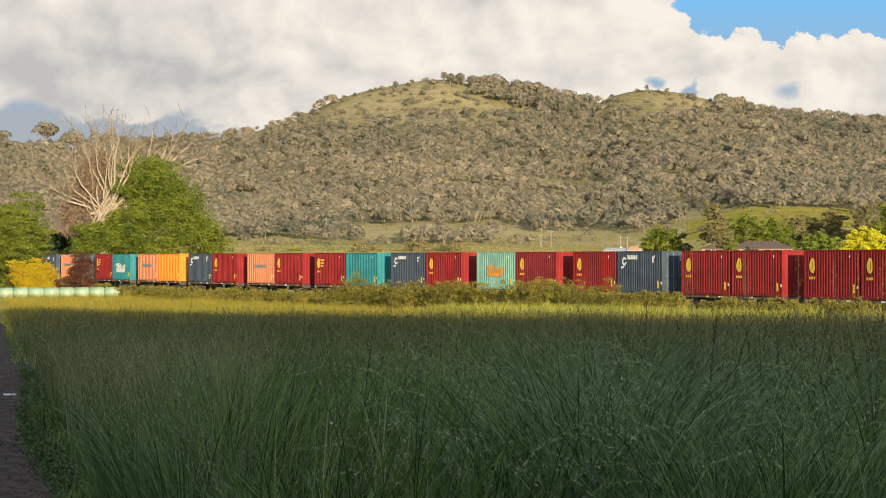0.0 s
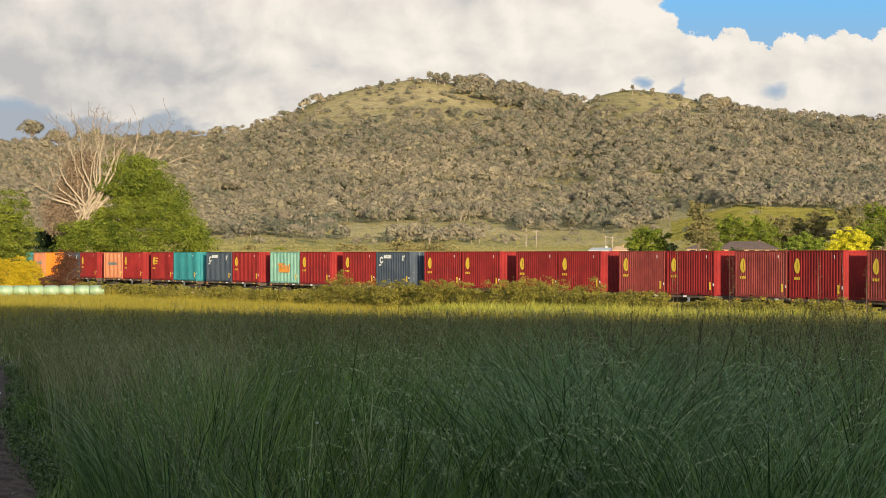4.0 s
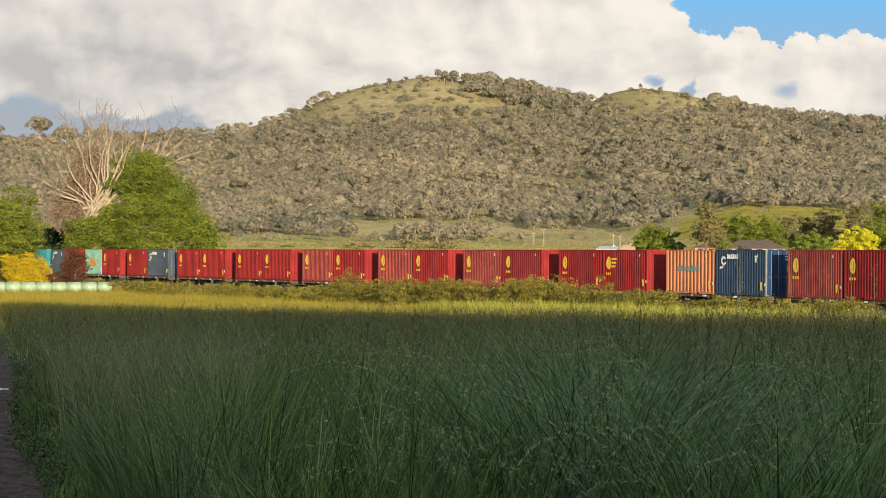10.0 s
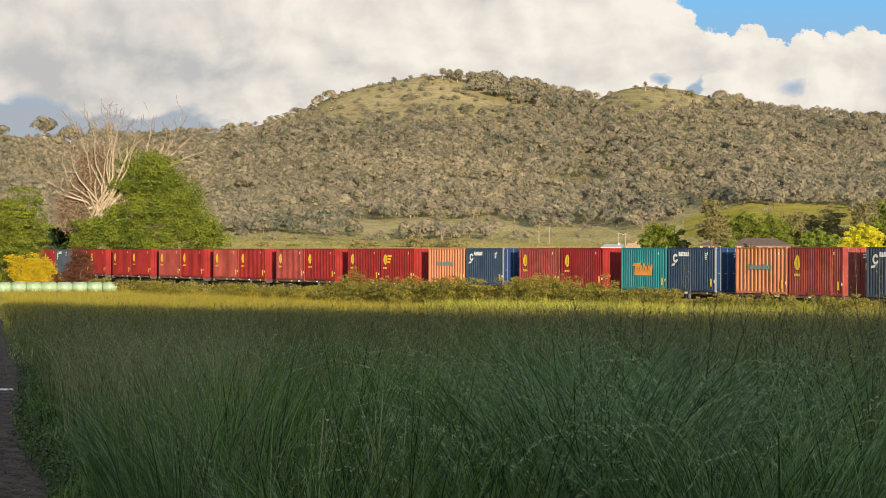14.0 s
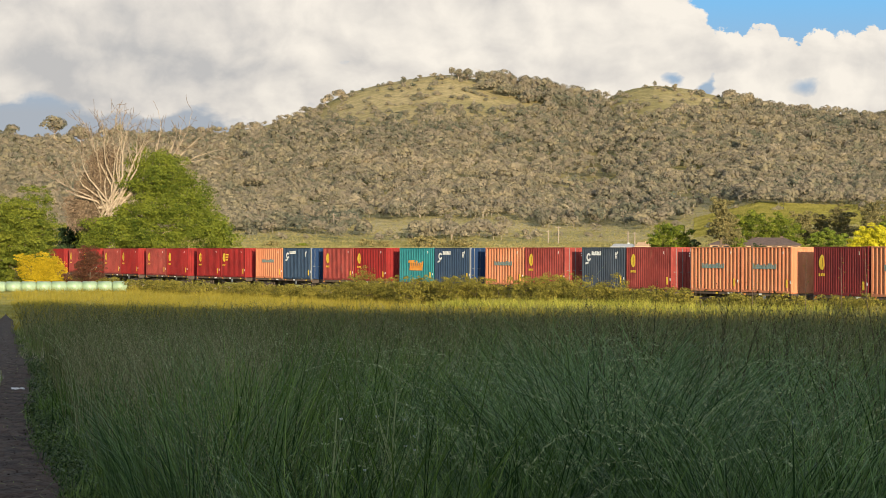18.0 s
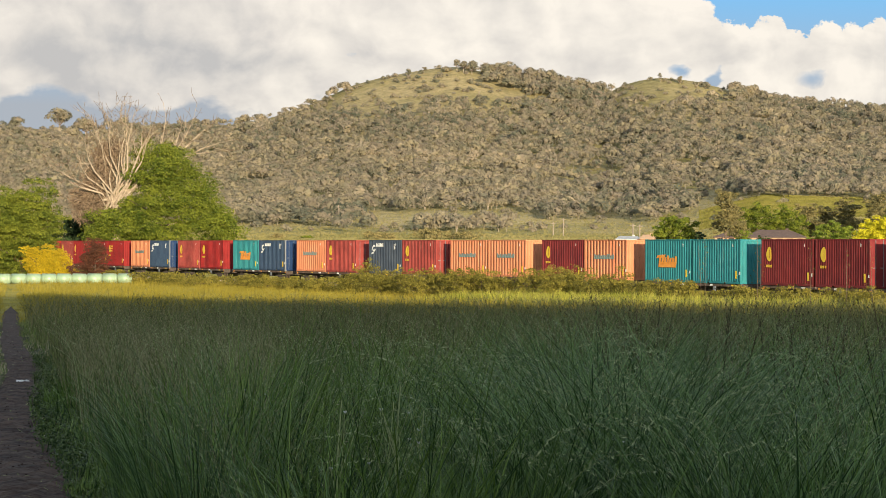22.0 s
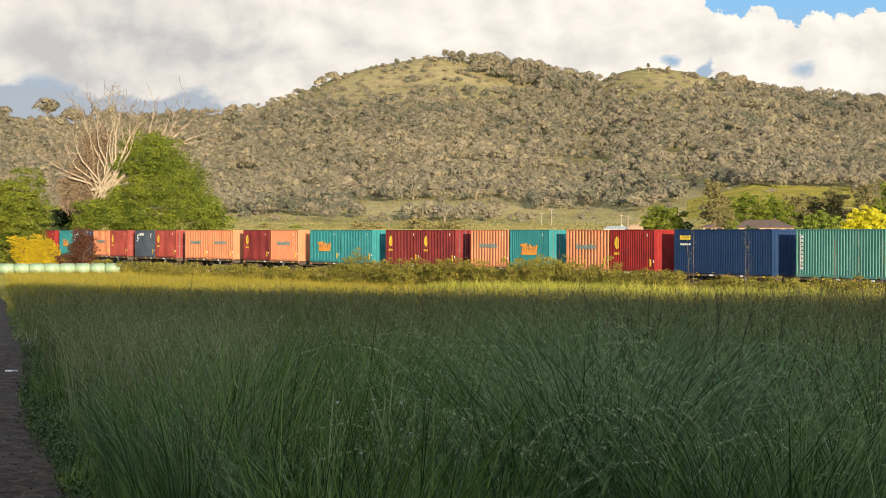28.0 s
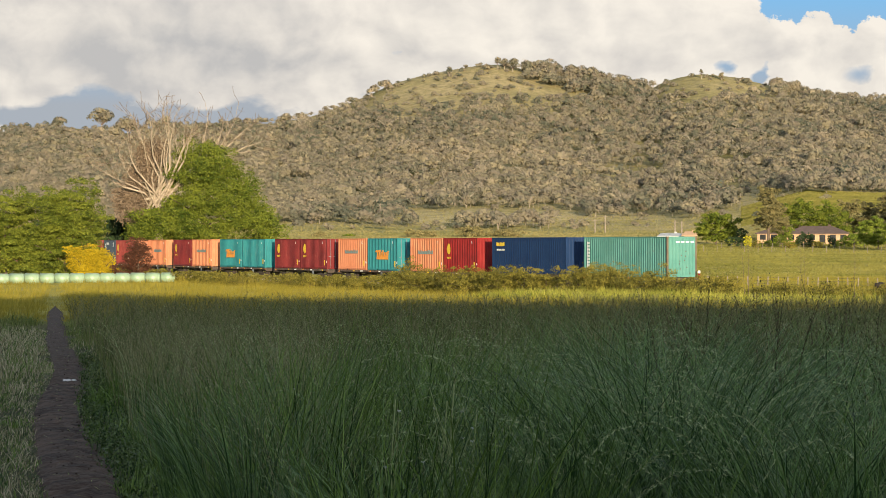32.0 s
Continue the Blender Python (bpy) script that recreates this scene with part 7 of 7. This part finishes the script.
# ---- clouds: a far backdrop that drifts slowly ----
def cloud_bank():
    m = bpy.data.materials.new("sunlit_cloud")
    m.use_nodes = True
    nt = m.node_tree
    nt.nodes.remove(nt.nodes["Principled BSDF"])
    co = nd(nt, "TexCoord")
    mp = nd(nt, "Mapping")
    mp.inputs["Scale"].default_value = (1 / 400, 1, 1 / 300)
    nt.links.new(co.outputs["Object"], mp.inputs["Vector"])
    warp = nd(nt, "TexNoise", Scale=1.1, Detail=3.0)
    nt.links.new(mp.outputs[0], warp.inputs["Vector"])
    wm = nd(nt, "VectorMath")
    wm.operation = "MULTIPLY_ADD"
    nt.links.new(warp.outputs["Color"], wm.inputs[0])
    wm.inputs[1].default_value = (0.35, 0, 0.35)
    nt.links.new(mp.outputs[0], wm.inputs[2])
    body = nd(nt, "TexNoise", Scale=2.3, Detail=8.0, Roughness=0.52)
    nt.links.new(wm.outputs[0], body.inputs["Vector"])
    sep = nd(nt, "SeparateXYZ")
    nt.links.new(co.outputs["Object"], sep.inputs[0])

    def lin(ax, az, c):
        """ax * x + az * z + c"""
        a = nd(nt, "Math")
        a.operation = "MULTIPLY_ADD"
        nt.links.new(sep.outputs["X"], a.inputs[0])
        a.inputs[1].default_value, a.inputs[2].default_value = ax, c
        b = nd(nt, "Math")
        b.operation = "MULTIPLY_ADD"
        nt.links.new(sep.outputs["Z"], b.inputs[0])
        b.inputs[1].default_value = az
        nt.links.new(a.outputs[0], b.inputs[2])
        return b.outputs[0]

    def op(kind, a, b):
        n = nd(nt, "Math")
        n.operation = kind
        for i, v in enumerate((a, b)):
            if isinstance(v, (int, float)):
                n.inputs[i].default_value = v
            else:
                nt.links.new(v, n.inputs[i])
        return n.outputs[0]

    def smooth(v, lo, hi):
        n = nd(nt, "MapRange")
        n.interpolation_type = "SMOOTHSTEP"
        n.inputs["From Min"].default_value, n.inputs["From Max"].default_value = lo, hi
        nt.links.new(v, n.inputs["Value"])
        return n.outputs[0]

    # relief: the noise against itself moved towards the light
    mv = nd(nt, "VectorMath")
    mv.operation = "ADD"
    mv.inputs[1].default_value = (0.07, 0, 0.10)
    nt.links.new(wm.outputs[0], mv.inputs[0])
    lit = nd(nt, "TexNoise", Scale=2.3, Detail=8.0, Roughness=0.52)
    nt.links.new(mv.outputs[0], lit.inputs["Vector"])
    relief = op("MULTIPLY", op("SUBTRACT", body.outputs["Fac"], lit.outputs["Fac"]), 0.95)

    def blob(u, yy, su, sy, k):
        """A soft patch by bearing and height over the eye."""
        k1 = 4400 / FOCAL
        a = op("MULTIPLY", op("ADD", wx, -(u - 784) * k1), 1 / (su * k1))
        b = op("MULTIPLY", op("ADD", wz, -(1.65 + (458 - yy) * k1)), 1 / (sy * k1))
        d = op("ADD", op("MULTIPLY", a, a), op("MULTIPLY", b, b))
        return op("MULTIPLY", op("EXPONENT", op("MULTIPLY", d, -1.0), 0.0), k)

    wsep = nd(nt, "SeparateXYZ")
    nt.links.new(body.outputs["Color"], wsep.inputs[0])
    wx = op("ADD", sep.outputs["X"], op("MULTIPLY", op("SUBTRACT", wsep.outputs["X"], 0.5), 190))
    wz = op("ADD", sep.outputs["Z"], op("MULTIPLY", op("SUBTRACT", wsep.outputs["Y"], 0.5), 130))
    tone = op("ADD", relief, op("MULTIPLY", body.outputs["Fac"], 0.34))
    tone = op("ADD", tone, 0.465)
    for args in ((170, 120, 260, 90, -0.27), (60, 210, 300, 45, -0.10), (330, 90, 120, 60, -0.06), (590, 125, 40, 26, -0.22), (640, 60, 160, 60, 0.10), (560, 190, 130, 50, 0.05), (1080, 60, 240, 70, 0.10),
                 (1450, 150, 160, 60, 0.06), (1210, 90, 50, 40, -0.10), (820, 10, 50, 26, -0.18)):
        tone = op("ADD", tone, blob(*args))
    shade = nd(nt, "ValToRGB")
    cr = shade.color_ramp
    cr.elements[0].position, cr.elements[0].color = 0.28, (0.53, 0.52, 0.51, 1)
    cr.elements[1].position, cr.elements[1].color = 0.82, (0.93, 0.865, 0.77, 1)
    e = cr.elements.new(0.52)
    e.color = (0.715, 0.675, 0.625, 1)
    em = nd(nt, "Emission", Strength=0.46)
    # cover: full but for the low band over the ridge and a few gaps
    cover = op("ADD", 0.75, op("MULTIPLY", op("SUBTRACT", body.outputs["Fac"], 0.5), 1.3))
    for args in ((120, 239, 340, 41, -1.28), (1090, 12, 26, 22, -0.5), (1160, 138, 30, 12, -0.62), (1216, 150, 15, 26, -0.8), (1394, 163, 52, 26, -0.55), (575, 128, 24, 20, -0.42), (100, 160, 14, 12, -0.3)):
        cover = op("ADD", cover, blob(*args))
    # billowing heads against the blue towards the top corner
    fine_noise = nd(nt, "TexNoise", Scale=9.0, Detail=6.0, Roughness=0.6)
    nt.links.new(mp.outputs[0], fine_noise.inputs["Vector"])
    k1 = 4400 / FOCAL
    fsep = nd(nt, "SeparateXYZ")
    nt.links.new(fine_noise.outputs["Color"], fsep.inputs[0])
    bx1 = op("ADD", sep.outputs["X"], op("MULTIPLY", op("SUBTRACT", fsep.outputs["X"], 0.5), 60))
    bz1 = op("ADD", sep.outputs["Z"], op("MULTIPLY", op("SUBTRACT", fsep.outputs["Y"], 0.5), 60))
    billow, glow = None, None
    for u, yy, rad in ((1148, 72, 80), (1128, 8, 66), (1070, 40, 90), (1050, -20, 90), (1196, 84, 44), (1236, 106, 34), (1258, 98, 42), (1285, 104, 32), (1322, 90, 38), (1352, 102, 34), (1385, 112, 32), (1422, 94, 38), (1464, 100, 38), (1494, 100, 32), (1518, 88, 36), (1556, 98, 34), (1598, 90, 40), (1660, 100, 50),
                       (1240, 190, 90), (1330, 180, 80), (1420, 180, 85), (1510, 170, 90), (1610, 180, 100), (1150, 180, 100), (1080, 150, 100)):
        dx = op("MULTIPLY", op("ADD", bx1, -(u - 784) * k1), 1 / (rad * k1))
        dz = op("MULTIPLY", op("ADD", bz1, -(1.65 + (458 - yy) * k1)), 1 / (rad * k1))
        d2 = op("ADD", op("MULTIPLY", dx, dx), op("MULTIPLY", dz, dz))
        head = op("SUBTRACT", 1.0, d2)
        # each head is brighter on its upper side
        side = op("MULTIPLY", op("MAXIMUM", head, 0.0), op("ADD", op("MULTIPLY", dx, 0.35), op("MULTIPLY", dz, 0.8)))
        billow = head if billow is None else op("MAXIMUM", billow, head)
        glow = side if glow is None else op("ADD", glow, side)
    corner = op("MULTIPLY", smooth(sep.outputs["X"], (1060 - 784) * k1, (1120 - 784) * k1), smooth(sep.outputs["Z"], 1.65 + (458 - 128) * k1, 1.65 + (458 - 108) * k1))
    rest = op("SUBTRACT", 1.0, corner)
    cover = op("ADD", op("MULTIPLY", cover, rest), op("MULTIPLY", op("ADD", op("MULTIPLY", billow, 1.5), 0.2), corner))
    zone = smooth(sep.outputs["X"], (1020 - 784) * k1, (1180 - 784) * k1)
    tone = op("ADD", tone, op("MULTIPLY", op("MULTIPLY", glow, zone), 0.16))
    nt.links.new(tone, shade.inputs["Fac"])
    alpha = nd(nt, "MapRange")
    alpha.inputs["From Min"].default_value, alpha.inputs["From Max"].default_value = 0.14, 0.38
    nt.links.new(cover, alpha.inputs["Value"])
    mix = nd(nt, "MixRGB")
    blue = nd(nt, "ValToRGB")
    blue.color_ramp.elements[0].color, blue.color_ramp.elements[1].color = (0.40, 0.44, 0.49, 1), (0.21, 0.52, 0.86, 1)
    nt.links.new(lin(0.0, 0.0042, -1.2), blue.inputs["Fac"])
    nt.links.new(alpha.outputs[0], mix.inputs["Fac"])
    nt.links.new(blue.outputs[0], mix.inputs["Color1"])
    nt.links.new(shade.outputs[0], mix.inputs["Color2"])
    nt.links.new(mix.outputs[0], em.inputs["Color"])
    nt.links.new(em.outputs[0], nt.nodes["Material Output"].inputs["Surface"])
    vs, fs = [], []
    for i in range(21):
        for z in (-60, 900):
            vs.append((-1900 + i * 190, 0, z))
    for i in range(20):
        fs.append((i * 2, i * 2 + 2, i * 2 + 3, i * 2 + 1))
    return tagged(new("cloud_bank", mesh("cloud_bank", vs, fs, m)), "bank of sunlit cream and grey cumulus cloud", "cloud", kind="structure")


clouds = cloud_bank()


# ---- what moves ----
def motions():
    times = [0, 2, 4, 6, 8, 10, 12, 14, 16, 18, 20, 22, 24, 26, 28, 30, 32]
    for thing, s, z in MOVERS:
        walk(thing, [(t, line_pose(s - float(np.interp(t, TRAVEL_T, TRAVEL_D)), z)) for t in times])
    walk(calf_dark, [(t, pose(*(Vector(bearing(1441 + 0.55 * t, 172)).to_3d() + Vector((0, 0, on_ground(*bearing(1449, 172))))), 0, 0, 0)) for t in (0, 8, 16, 24, 32)])
    walk(clouds, [(0, pose(0, 4400, 0)), (16, pose(16, 4400, 0)), (32, pose(32, 4400, 0))])


motions()
